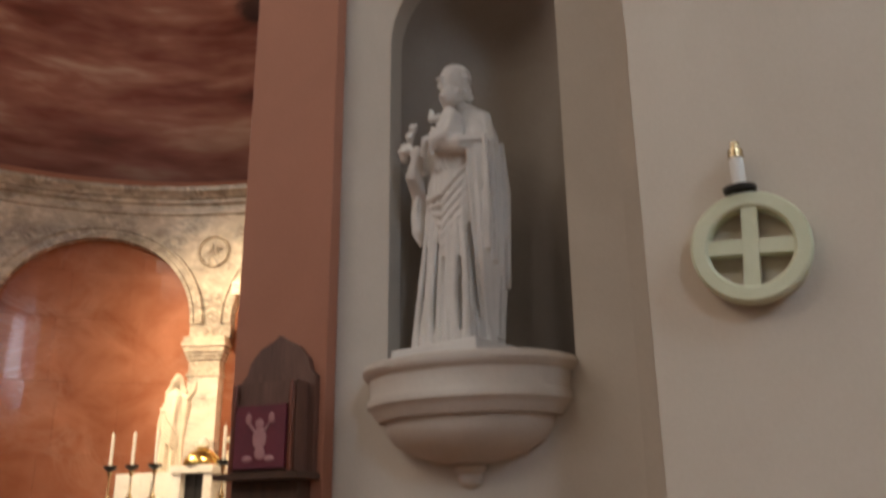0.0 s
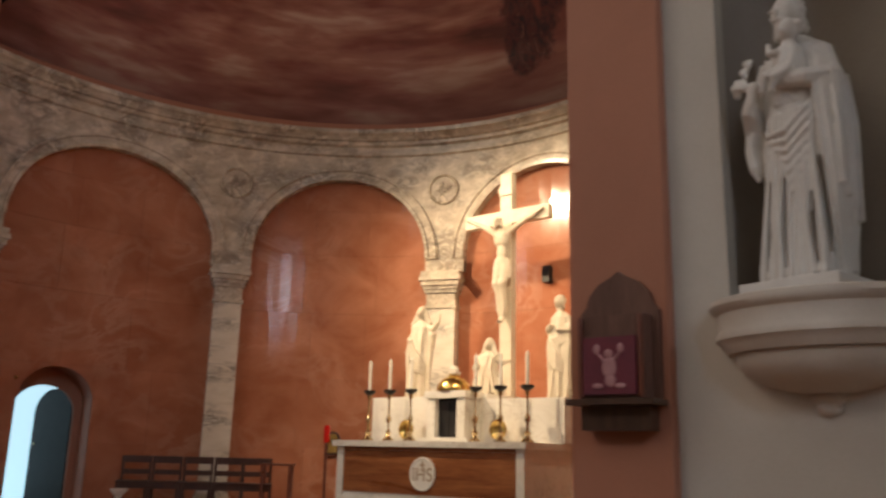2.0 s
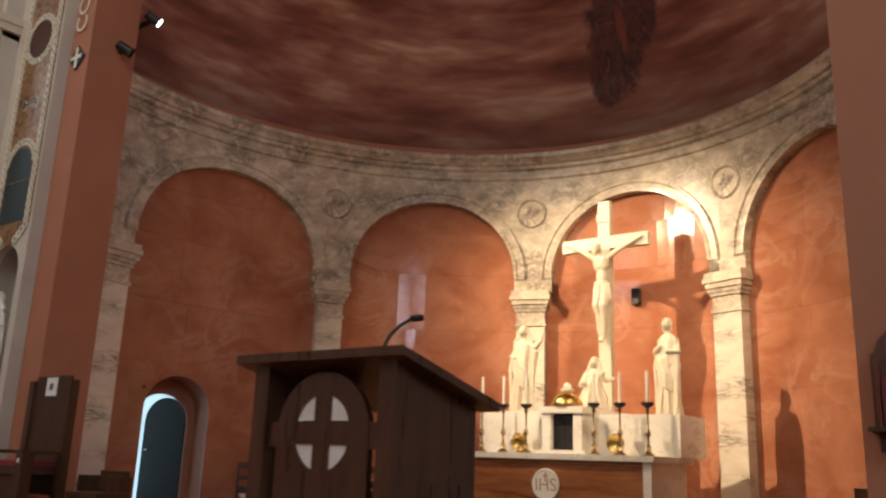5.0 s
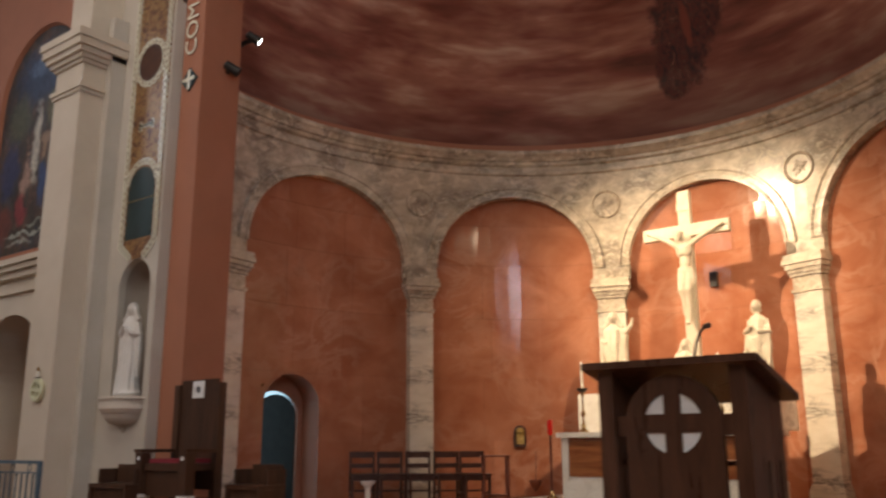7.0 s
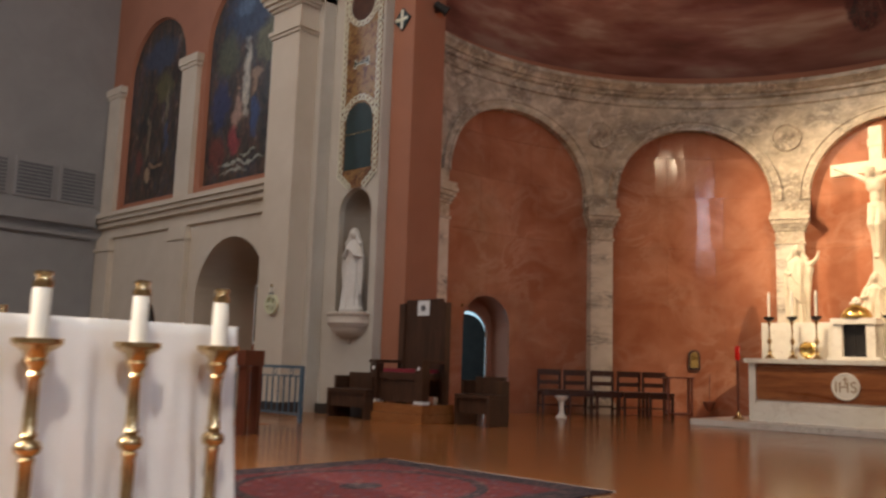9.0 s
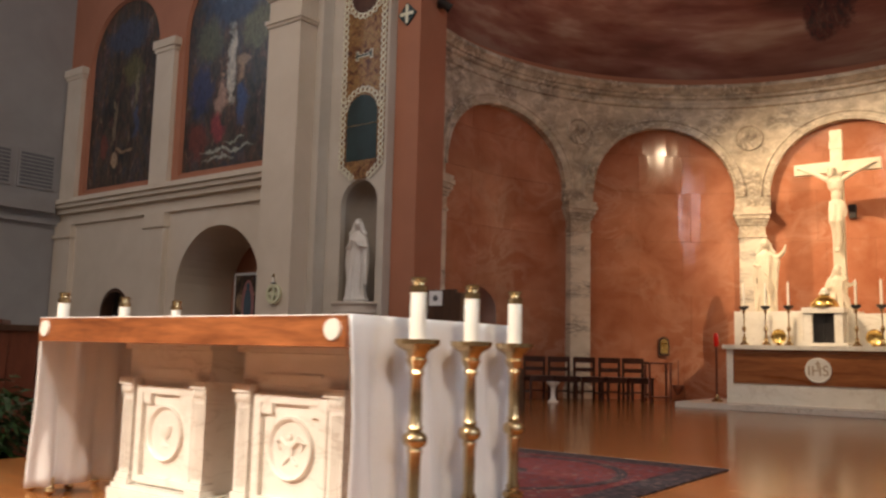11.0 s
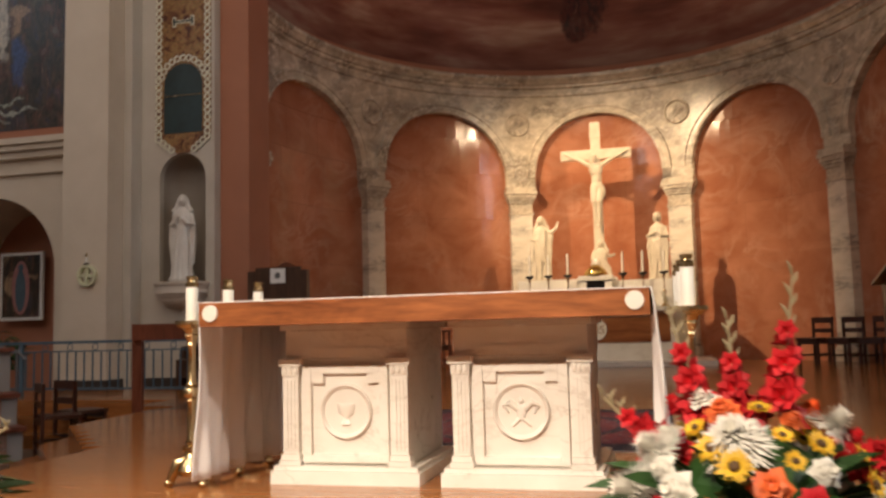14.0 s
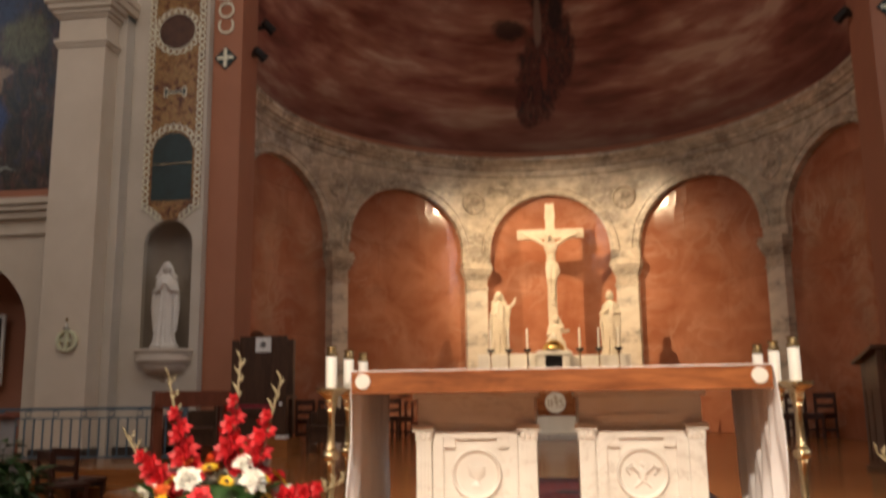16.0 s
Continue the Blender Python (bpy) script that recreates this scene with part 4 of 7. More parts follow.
arc = [(-0.98, 0.0), (0.0, 0.0)] + [(-0.49 + 0.49 * math.cos(math.pi * i / 24), 1.50 + 0.43 * math.sin(math.pi * i / 24)) for i in range(25)]
f0 = [bm.verts.new((x, -0.02, z)) for x, z in arc]
f1 = [bm.verts.new((x, 0.02, z)) for x, z in arc]
bm.faces.new(f0)
bm.faces.new(f1[::-1])
for i in range(len(arc)):
    j = (i + 1) % len(arc)
    bm.faces.new((f0[i], f0[j], f1[j], f1[i]))
leaf = part("leaf", bm, "dark_metal", door, smooth=False, m=pose(0.535, 0.61, 0.0, 0, 0, -74))
part("handle", tube(bmesh.new(), [(-0.86, -0.02, 1.0), (-0.86, -0.06, 1.01), (-0.78, -0.065, 1.01)], 0.012), "brass", leaf)
for z in (0.35, 1.45):
    part("hinge", lathe(bmesh.new(), [(0.014, 0.0), (0.014, 0.12)], 10, (0.012, 0.0, z)), "dark_metal", leaf)
wl = thing("wall_lamp", "small dark wall lamp beside the apse door", "lamp", ax - 0.09, ay - 0.62, 1.92, 81.5)
part("arm", tube(bmesh.new(), [(0, 0.1, 0), (0, -0.02, 0.01), (0, -0.05, 0.05)], 0.012), "brass", wl)
part("cup", lathe(bmesh.new(), [(0.015, 0.04), (0.035, 0.06), (0.04, 0.10), (0.03, 0.10), (0.0, 0.06)], 14, (0, -0.05, 0)), "brass", wl)

# marble slabs that face the apse wall, bay by bay
def slab_mesh(u0, u1, zs0, zs1, top=None):
    bm = bmesh.new()
    g, n = 0.0022, 5
    cols = [u0 + g + (u1 - u0 - 2 * g) * i / n for i in range(n + 1)]
    fr, bk = [], []
    for u in cols:
        fr.append([bm.verts.new(curve_map(u, z, 0.125)) for z in (zs0 + g, zs1 - g)])
        bk.append([bm.verts.new(curve_map(u, z, 0.16)) for z in (zs0 + g, zs1 - g)])
    for i in range(n):
        bm.faces.new((fr[i][0], fr[i + 1][0], fr[i + 1][1], fr[i][1]))
        bm.faces.new((fr[i][0], bk[i][0], bk[i + 1][0], fr[i + 1][0]))
        bm.faces.new((fr[i][1], fr[i + 1][1], bk[i + 1][1], bk[i][1]))
    for a, c in ((fr[0], bk[0]), (fr[-1], bk[-1])):
        bm.faces.new((a[0], a[1], c[1], c[0]))
    return bm


LEVELS = [0.0, 1.05, 2.25, 3.45, 4.55, 5.4, 6.2]
DL, DR = DOOR[0] - DOOR[1], DOOR[0] + DOOR[1]
for bay, (a, r) in enumerate(BAYS.items()):
    lo, hi = U(a) - r - 0.12, U(a) + r + 0.12
    for k, (zl, zh) in enumerate(zip(LEVELS, LEVELS[1:])):
        cuts = [lo, lo + (hi - lo) * (0.31 if k % 2 else 0.36), lo + (hi - lo) * (0.69 if k % 2 else 0.64), hi]
        if bay == 0 and zl < 2.2:
            cuts = [DR, DR + (hi - DR) * 0.5, hi]
        for c0, c1 in zip(cuts, cuts[1:]):
            part("marble_slab", slab_mesh(c0, c1, zl, zh), "apse_marble", apse, smooth=False)
# slabs over and beside the door head
part("marble_slab", arcade(bmesh.new(), lambda u, z, d: curve_map(u, z, 0.125 + d), U(-98), DR - 0.004, 0.004, 2.246, [(DOOR[0], DOOR[1], 0.004, DOOR[3], 0.565)], 0.035, 0.35), "apse_marble", apse, smooth=False)

# floor boards of the sanctuary
def board(x0, x1, y0, y1, z1=0.0):
    bm = box(bmesh.new(), x0 + 0.002, x1 - 0.002, y0 + 0.002, y1 - 0.002, -0.021, z1)
    return bm


W = 0.22
for i in range(33):
    y0 = -2.6 + W * i
    h = 3.0 if y0 < 1.1 else 3.0 + 1.4 * min(1, (y0 - 1.1) / 1.6)
    x = -h
    k = 0
    while x < h - 0.05:
        x1 = min(h, x + (1.6 if k or i % 2 else 0.8))
        part("floor_board", board(x, x1, y0, y0 + W), "floor_wood", sanctuary, smooth=False)
        x = x1
        k += 1
bm = bmesh.new()
for i in range(33, 84):
    y0 = -2.6 + W * i
    for k in range(-7, 7):
        x0 = k * 1.6 + (0.8 if i % 2 else 0)
        x1 = x0 + 1.6
        lim = 10.9 if 5.4 < y0 < 7.6 else (5.05 if y0 < 9.2 else 5.85 * math.sqrt(max(0, 1 - ((max(y0 + W - YC, 0)) / 5.85) ** 2)))
        x0, x1 = max(x0, -lim), min(x1, lim)
        if x1 - x0 > 0.1:
            box(bm, x0 + 0.002, x1 - 0.002, y0 + 0.002, y0 + W - 0.002, -0.021, 0.0)
tagged(part("floor_boards", bm, "floor_wood", sanctuary, "polished orange floor boards", False), kind="stuff")

# ---------------------------------------------------------------- statues
def robe(bm, rings, folds=9, amp=0.07, twist=0.6, n=56, seed=0):
    """A draped body from rings (z, rx, ry, cx, cy), with folds that deepen towards the hem."""
    zs = [r[0] for r in rings]
    m, out = 34, []
    for j in range(m + 1):
        z = zs[0] + (zs[-1] - zs[0]) * j / m
        k = max(i for i in range(len(rings) - 1) if zs[i] <= z + 1e-9)
        t = (z - zs[k]) / (zs[k + 1] - zs[k])
        t = t * t * (3 - 2 * t)
        rx, ry, cx, cy = (rings[k][i] * (1 - t) + rings[k + 1][i] * t for i in range(1, 5))
        h = 1 - (z - zs[0]) / (zs[-1] - zs[0])
        row = []
        for i in range(n):
            a = 2 * math.pi * i / n
            f = math.sin(folds * a + twist * 6 * h + seed) * 0.6 + math.sin((folds * 2 - 3) * a - 4 * h * twist + 2 * seed) * 0.4
            w = 1 + amp * (0.25 + 0.9 * h) * f
            row.append(bm.verts.new((cx + rx * w * math.cos(a), cy + ry * w * math.sin(a), z)))
        out.append(row)
    for p, q in zip(out, out[1:]):
        for i in range(n):
            bm.faces.new((p[i], p[(i + 1) % n], q[(i + 1) % n], q[i]))
    bm.faces.new(out[0][::-1])
    bm.faces.new(out[-1])


def head(bm, c, r, look_x=0.0, beard=False, veil=False):
    blob(bm, c, (r * 0.80, r * 0.92, r * 1.1), 16)
    blob(bm, (c[0] + look_x * r * 0.2, c[1] - r * 0.88, c[2] - r * 0.12), (r * 0.14, r * 0.2, r * 0.26), 8)
    blob(bm, (c[0], c[1] - r * 0.55, c[2] + r * 0.32), (r * 0.5, r * 0.36, r * 0.16), 8)
    tube(bm, [(c[0], c[1] + r * 0.2, c[2] - r * 1.7), (c[0], c[1] + r * 0.1, c[2] - r * 0.5)], r * 0.5)
    if beard:
        blob(bm, (c[0] + look_x * r * 0.2, c[1] - r * 0.5, c[2] - r * 0.95), (r * 0.5, r * 0.42, r * 0.62), 10)
    if veil:
        blob(bm, (c[0], c[1] + r * 0.28, c[2] + r * 0.05), (r * 1.02, r * 0.95, r * 1.25), 14)
        for s in (-1, 1):
            tube(bm, [(c[0] + s * r * 0.9, c[1] + r * 0.1, c[2] + r * 0.2), (c[0] + s * r * 1.1, c[1] + r * 0.15, c[2] - r * 1.2), (c[0] + s * r * 1.9, c[1] + r * 0.1, c[2] - r * 2.2)], [r * 0.35, r * 0.5, r * 0.5])
    else:
        blob(bm, (c[0], c[1] + r * 0.25, c[2] + r * 0.22), (r * 0.92, r * 0.9, r * 1.0), 12)
        for s in (-1, 1):
            tube(bm, [(c[0] + s * r * 0.75, c[1], c[2] + r * 0.1), (c[0] + s * r * 0.8, c[1] + r * 0.2, c[2] - r * 1.2)], [r * 0.3, r * 0.22])


def carve(name, bm, material, label, x, y, z, rz, scale=1.0, voxel=0.012, lean=0.0):
    ob = part(name, bm, material, None)
    ob.matrix_basis = pose(x, y, z, lean, 0, rz) @ Matrix.Scale(scale, 4)
    tagged(ob, label, "statue")
    rm = ob.modifiers.new("shape", "REMESH")
    rm.mode, rm.voxel_size, rm.use_smooth_shade = "VOXEL", voxel, True
    sm = ob.modifiers.new("ease", "SMOOTH")
    sm.factor, sm.iterations = 0.5, 1
    return ob


def folds_down(bm, tops, z1, spread, rad=0.018, seed=1):
    rng = random.Random(seed)
    for x, y, z in tops:
        dx = rng.uniform(-0.03, 0.03)
        tube(bm, [(x, y, z), (x * 1.02 + dx, y * 1.06, z * 0.6 + z1 * 0.4), (x * spread + dx * 1.6, y * spread, z1)], [rad * 0.5, rad, rad * 1.25], 8)


def man_with_child():
    bm = bmesh.new()
    box(bm, -0.25, 0.21, -0.19, 0.15, 0.0, 0.065)
    robe(bm, [(0.06, 0.165, 0.14, 0.0, 0), (0.25, 0.145, 0.125, 0.0, 0), (0.45, 0.145, 0.12, -0.01, 0), (0.66, 0.15, 0.115, -0.02, 0), (0.88, 0.135, 0.10, -0.015, 0), (1.05, 0.15, 0.10, 0.0, 0), (1.16, 0.135, 0.09, 0.01, 0.01), (1.235, 0.055, 0.055, 0.0, 0.01)], 9, 0.15, 0.35, 90, 0.4)
    # long cloak from the bent arm down to the ground
    robe(bm, [(0.10, 0.03, 0.07, 0.14, 0.03), (0.40, 0.04, 0.10, 0.165, 0.0), (0.62, 0.05, 0.115, 0.165, -0.01), (0.88, 0.055, 0.115, 0.15, -0.01), (1.04, 0.07, 0.095, 0.12, 0.0), (1.18, 0.05, 0.07, 0.07, 0.02)], 7, 0.22, 0.25, 70, 1.2)
    # gathered overfold across the hips, falling in a point
    robe(bm, [(0.36, 0.02, 0.02, 0.06, -0.12), (0.50, 0.055, 0.045, 0.045, -0.10), (0.66, 0.09, 0.06, 0.0, -0.075), (0.80, 0.12, 0.075, -0.01, -0.045), (0.95, 0.13, 0.085, 0.0, -0.025)], 6, 0.22, 0.9, 70, 2.0)
    for k in range(7):
        x = -0.135 + 0.042 * k
        y = -0.135 + 0.9 * x * x
        tube(bm, [(x * 0.75, y + 0.02, 0.84), (x * 0.85 + 0.01, y - 0.004, 0.55), (x + 0.012 * math.sin(k * 2.2), y - 0.012, 0.28), (x * 1.12, y - 0.022, 0.075)], [0.008, 0.014, 0.017, 0.021], 8)
    for k in range(7):
        tube(bm, [(0.15, -0.06, 0.92 - 0.035 * k), (0.09, -0.125, 0.83 - 0.05 * k), (0.0, -0.145, 0.74 - 0.05 * k), (-0.10 + 0.018 * k, -0.12, 0.74 - 0.035 * k), (-0.15 + 0.02 * k, -0.06, 0.80 - 0.03 * k)], [0.010, 0.014, 0.014, 0.012, 0.006], 7)
    for k in range(4):
        tube(bm, [(0.205, -0.09 + 0.045 * k, 1.0), (0.222, -0.10 + 0.05 * k, 0.75), (0.21, -0.08 + 0.045 * k, 0.46 - 0.05 * k)], [0.010, 0.016, 0.012], 7)
    # folds on the chest
    for k in range(4):
        tube(bm, [(-0.11 + 0.02 * k, -0.07, 1.14 - 0.01 * k), (-0.07 + 0.02 * k, -0.115, 1.0), (-0.05 + 0.03 * k, -0.115, 0.88)], 0.009, 7)
    # arms
    tube(bm, [(-0.12, 0.0, 1.13), (-0.19, -0.01, 0.95), (-0.205, -0.045, 0.80), (-0.175, -0.13, 0.88), (-0.13, -0.15, 0.965)], [0.055, 0.055, 0.05, 0.04, 0.03])
    tube(bm, [(-0.195, -0.02, 0.92), (-0.222, -0.03, 0.72), (-0.20, -0.07, 0.62), (-0.185, -0.06, 0.56)], [0.05, 0.045, 0.028, 0.012])
    for k in range(3):
        tube(bm, [(-0.17 - 0.02 * k, -0.07, 0.90), (-0.205 - 0.012 * k, -0.08 + 0.03 * k, 0.74), (-0.195, -0.08 + 0.03 * k, 0.62)], 0.010, 6)
    tube(bm, [(0.12, 0.0, 1.13), (0.175, -0.02, 0.98), (0.10, -0.13, 0.965), (-0.03, -0.155, 0.985)], [0.055, 0.055, 0.045, 0.032])
    blob(bm, (-0.13, -0.155, 0.975), (0.03, 0.03, 0.04), 8)
    # lilies
    tube(bm, [(-0.14, -0.16, 0.90), (-0.17, -0.16, 1.04), (-0.155, -0.15, 1.10)], [0.012, 0.012, 0.01], 6)
    for p in ((-0.20, -0.16, 1.02), (-0.165, -0.17, 1.06), (-0.215, -0.15, 0.97), (-0.145, -0.165, 1.10), (-0.18, -0.175, 0.99), (-0.22, -0.16, 1.0)):
        blob(bm, p, (0.020, 0.020, 0.016), 8)
        for e in range(4):
            blob(bm, (p[0] + 0.018 * math.cos(1.57 * e), p[1] + 0.01 * math.sin(1.57 * e), p[2] + 0.014), (0.009, 0.009, 0.015), 6)
    # child held on the arm
    robe(bm, [(0.96, 0.06, 0.05, 0.03, -0.13), (1.04, 0.07, 0.055, 0.03, -0.125), (1.11, 0.06, 0.045, 0.035, -0.12), (1.16, 0.028, 0.028, 0.04, -0.125)], 7, 0.18, 0.3, 40, 0.5)
    blob(bm, (0.042, -0.135, 1.212), (0.042, 0.048, 0.052), 14)
    for k in range(8):
        blob(bm, (0.05 + 0.036 * math.cos(k * 0.8), -0.115 + 0.012 * math.sin(k * 2.0), 1.235 + 0.028 * math.sin(k * 0.8)), (0.018, 0.022, 0.018), 7)
    blob(bm, (0.035, -0.183, 1.207), (0.009, 0.012, 0.012), 6)
    tube(bm, [(0.0, -0.15, 1.12), (-0.035, -0.17, 1.11), (-0.045, -0.15, 1.17)], [0.022, 0.018, 0.013], 8)
    tube(bm, [(0.02, -0.16, 1.02), (-0.05, -0.19, 1.0), (-0.075, -0.18, 0.93)], [0.03, 0.026, 0.016], 8)
    tube(bm, [(0.06, -0.16, 1.02), (0.0, -0.20, 0.98), (-0.02, -0.19, 0.92)], [0.03, 0.024, 0.016], 8)
    # head with wavy hair and a parted beard
    c, r = (-0.012, -0.022, 1.355), 0.086
    blob(bm, c, (r * 0.78, r * 0.9, r * 1.12), 18)
    blob(bm, (c[0] - 0.012, c[1] - r * 0.9, c[2] - r * 0.10), (r * 0.12, r * 0.22, r * 0.28), 8)
    for s in (-1, 1):
        blob(bm, (c[0] - 0.012 + s * r * 0.36, c[1] - r * 0.72, c[2] + r * 0.16), (r * 0.28, r * 0.14, r * 0.09), 8)
        blob(bm, (c[0] - 0.012 + s * r * 0.34, c[1] - r * 0.66, c[2] - r * 0.28), (r * 0.22, r * 0.16, r * 0.18), 8)
        for k in range(5):
            blob(bm, (c[0] + s * r * (0.72 + 0.06 * math.sin(k * 2.1)), c[1] + r * (0.02 + 0.14 * k * 0.5), c[2] + r * (0.42 - 0.36 * k)), (r * 0.26, r * 0.34, r * 0.26), 8)
            blob(bm, (c[0] + s * r * (0.12 + 0.12 * (k % 2)), c[1] - r * (0.62 - 0.04 * k), c[2] - r * (0.72 + 0.17 * k)), (r * 0.24, r * 0.22, r * 0.20), 8)
        tube(bm, [(c[0] - 0.012, c[1] - r * 0.88, c[2] - r * 0.46), (c[0] - 0.012 + s * r * 0.3, c[1] - r * 0.76, c[2] - r * 0.56)], [r * 0.09, r * 0.07], 6)
    blob(bm, (c[0], c[1] + r * 0.2, c[2] + r * 0.34), (r * 0.86, r * 0.88, r * 0.84), 14)
    tube(bm, [(c[0], c[1] + r * 0.2, c[2] - r * 1.7), (c[0], c[1] + r * 0.1, c[2] - r * 0.5)], r * 0.5)
    return bm


carve("saint_statue", man_with_child(), "statue_marble", "white marble statue of a bearded man holding a child and lilies", 6.345, 8.02, 1.717, -14, 1.045, 0.0065)


def praying_woman():
    bm = bmesh.new()
    blob(bm, (0, 0, 0.05), (0.24, 0.18, 0.09), 16)
    robe(bm, [(0.03, 0.20, 0.17, 0, 0), (0.25, 0.165, 0.14, 0, 0), (0.6, 0.155, 0.12, 0.01, 0), (0.9, 0.14, 0.105, 0.0, 0), (1.08, 0.155, 0.10, 0.0, 0), (1.2, 0.12, 0.08, 0, 0.01), (1.25, 0.05, 0.05, 0, 0.01)], 9, 0.10, 0.5, 64, 1.0)
    folds_down(bm, [(-0.1, -0.08, 0.9), (-0.05, -0.1, 0.95), (0.03, -0.1, 0.9), (0.1, -0.08, 0.95)], 0.08, 1.3, 0.02, 7)
    for s in (-1, 1):
        tube(bm, [(s * 0.13, 0.0, 1.14), (s * 0.185, -0.02, 0.95), (s * 0.10, -0.12, 0.98), (s * 0.015, -0.17, 1.10)], [0.055, 0.05, 0.04, 0.02])
        tube(bm, [(s * 0.17, 0, 1.0), (s * 0.19, 0.0, 0.7), (s * 0.17, 0.02, 0.3)], [0.05, 0.05, 0.03])
    head(bm, (0, -0.02, 1.37), 0.085, 0.0, False, True)
    return bm


carve("saint_statue", praying_woman(), "statue_marble", "white marble statue of a praying veiled woman", -6.40, 8.02, 1.717, 12, 1.0, 0.011)


def mourner(arm_up):
    bm = bmesh.new()
    robe(bm, [(0.0, 0.19, 0.15, 0, 0), (0.3, 0.16, 0.13, 0, 0), (0.62, 0.155, 0.12, 0, 0), (0.92, 0.14, 0.11, 0, 0), (1.10, 0.165, 0.105, 0, 0), (1.2, 0.14, 0.09, 0, 0), (1.26, 0.055, 0.05, 0, 0)], 8, 0.30, 0.7, 72, 0.3 if arm_up else 2.1)
    robe(bm, [(0.42, 0.05, 0.05, 0.10, -0.06), (0.58, 0.12, 0.10, 0.05, -0.03), (0.78, 0.165, 0.13, 0.01, -0.01), (1.0, 0.17, 0.125, 0, -0.005), (1.16, 0.165, 0.11, 0, 0), (1.24, 0.07, 0.06, 0, 0)], 7, 0.2, 0.9, 60, 1.4)
    folds_down(bm, [(-0.12, -0.07, 0.62), (-0.07, -0.11, 0.6), (-0.01, -0.125, 0.55), (0.05, -0.115, 0.5), (0.11, -0.08, 0.5)], 0.03, 1.35, 0.018, 9)
    for k in range(5):
        tube(bm, [(-0.17, -0.06, 0.98 - 0.06 * k), (-0.06, -0.165, 0.82 - 0.07 * k), (0.06, -0.155, 0.66 - 0.06 * k), (0.14, -0.09, 0.52 - 0.04 * k)], [0.010, 0.022, 0.022, 0.010], 7)
    for s in (-1, 1):
        tube(bm, [(s * 0.17, -0.03, 1.05), (s * 0.21, -0.04, 0.75), (s * 0.19, -0.05, 0.42), (s * 0.20, -0.06, 0.12)], [0.03, 0.045, 0.035, 0.02], 8)
    if arm_up:
        tube(bm, [(0.13, 0, 1.16), (0.25, -0.05, 1.12), (0.36, -0.09, 1.22), (0.40, -0.10, 1.36)], [0.06, 0.052, 0.038, 0.02])
        tube(bm, [(0.16, 0, 1.12), (0.24, -0.03, 1.03), (0.22, 0, 0.8)], [0.06, 0.06, 0.03])
        tube(bm, [(-0.13, 0, 1.16), (-0.20, -0.02, 0.96), (-0.10, -0.14, 0.92)], [0.06, 0.05, 0.035])
    else:
        tube(bm, [(-0.14, 0, 1.16), (-0.22, -0.02, 0.96), (-0.10, -0.16, 1.0), (0.0, -0.17, 1.06)], [0.06, 0.055, 0.04, 0.025])
        tube(bm, [(0.14, 0, 1.16), (0.21, -0.02, 0.95), (0.08, -0.16, 0.97)], [0.06, 0.055, 0.035])
        for k in range(4):
            tube(bm, [(-0.18, -0.07, 0.92 - 0.05 * k), (0.0, -0.15, 0.84 - 0.05 * k), (0.18, -0.06, 0.95 - 0.04 * k)], 0.022, 6)
    head(bm, (0.01 if arm_up else 0, -0.02, 1.40), 0.09, 0.3, False, arm_up)
    return bm


carve("mourner_statue", mourner(True), "figure_marble", "pale marble statue of a veiled woman raising an arm", -1.24, 14.42, 1.83, 10, 0.98, 0.009)
carve("mourner_statue", mourner(False), "figure_marble", "pale marble statue of a standing robed mourner", 1.33, 14.42, 1.77, -18, 0.99, 0.009)


def kneeler():
    bm = bmesh.new()
    robe(bm, [(0.0, 0.26, 0.22, 0, 0.02), (0.2, 0.22, 0.19, 0, 0.02), (0.42, 0.15, 0.13, 0.0, 0), (0.6, 0.14, 0.10, 0.02, 0), (0.68, 0.06, 0.06, 0.03, 0)], 9, 0.22, 0.8, 64, 0.7)
    folds_down(bm, [(-0.1, -0.12, 0.42), (-0.03, -0.15, 0.4), (0.05, -0.15, 0.42), (0.12, -0.1, 0.4)], 0.03, 1.4, 0.018, 5)
    tube(bm, [(0.12, -0.02, 0.6), (0.22, 0.05, 0.5), (0.34, 0.12, 0.55)], [0.055, 0.045, 0.03])
    tube(bm, [(-0.12, -0.02, 0.58), (-0.16, -0.12, 0.42), (-0.04, -0.18, 0.46)], [0.055, 0.045, 0.03])
    head(bm, (0.04, -0.03, 0.79), 0.085, 0.4, False, True)
    return bm


carve("kneeling_statue", kneeler(), "figure_marble", "pale marble kneeling figure at the foot of the cross", 0.05, 14.45, 1.843, 0, 0.98, 0.009)


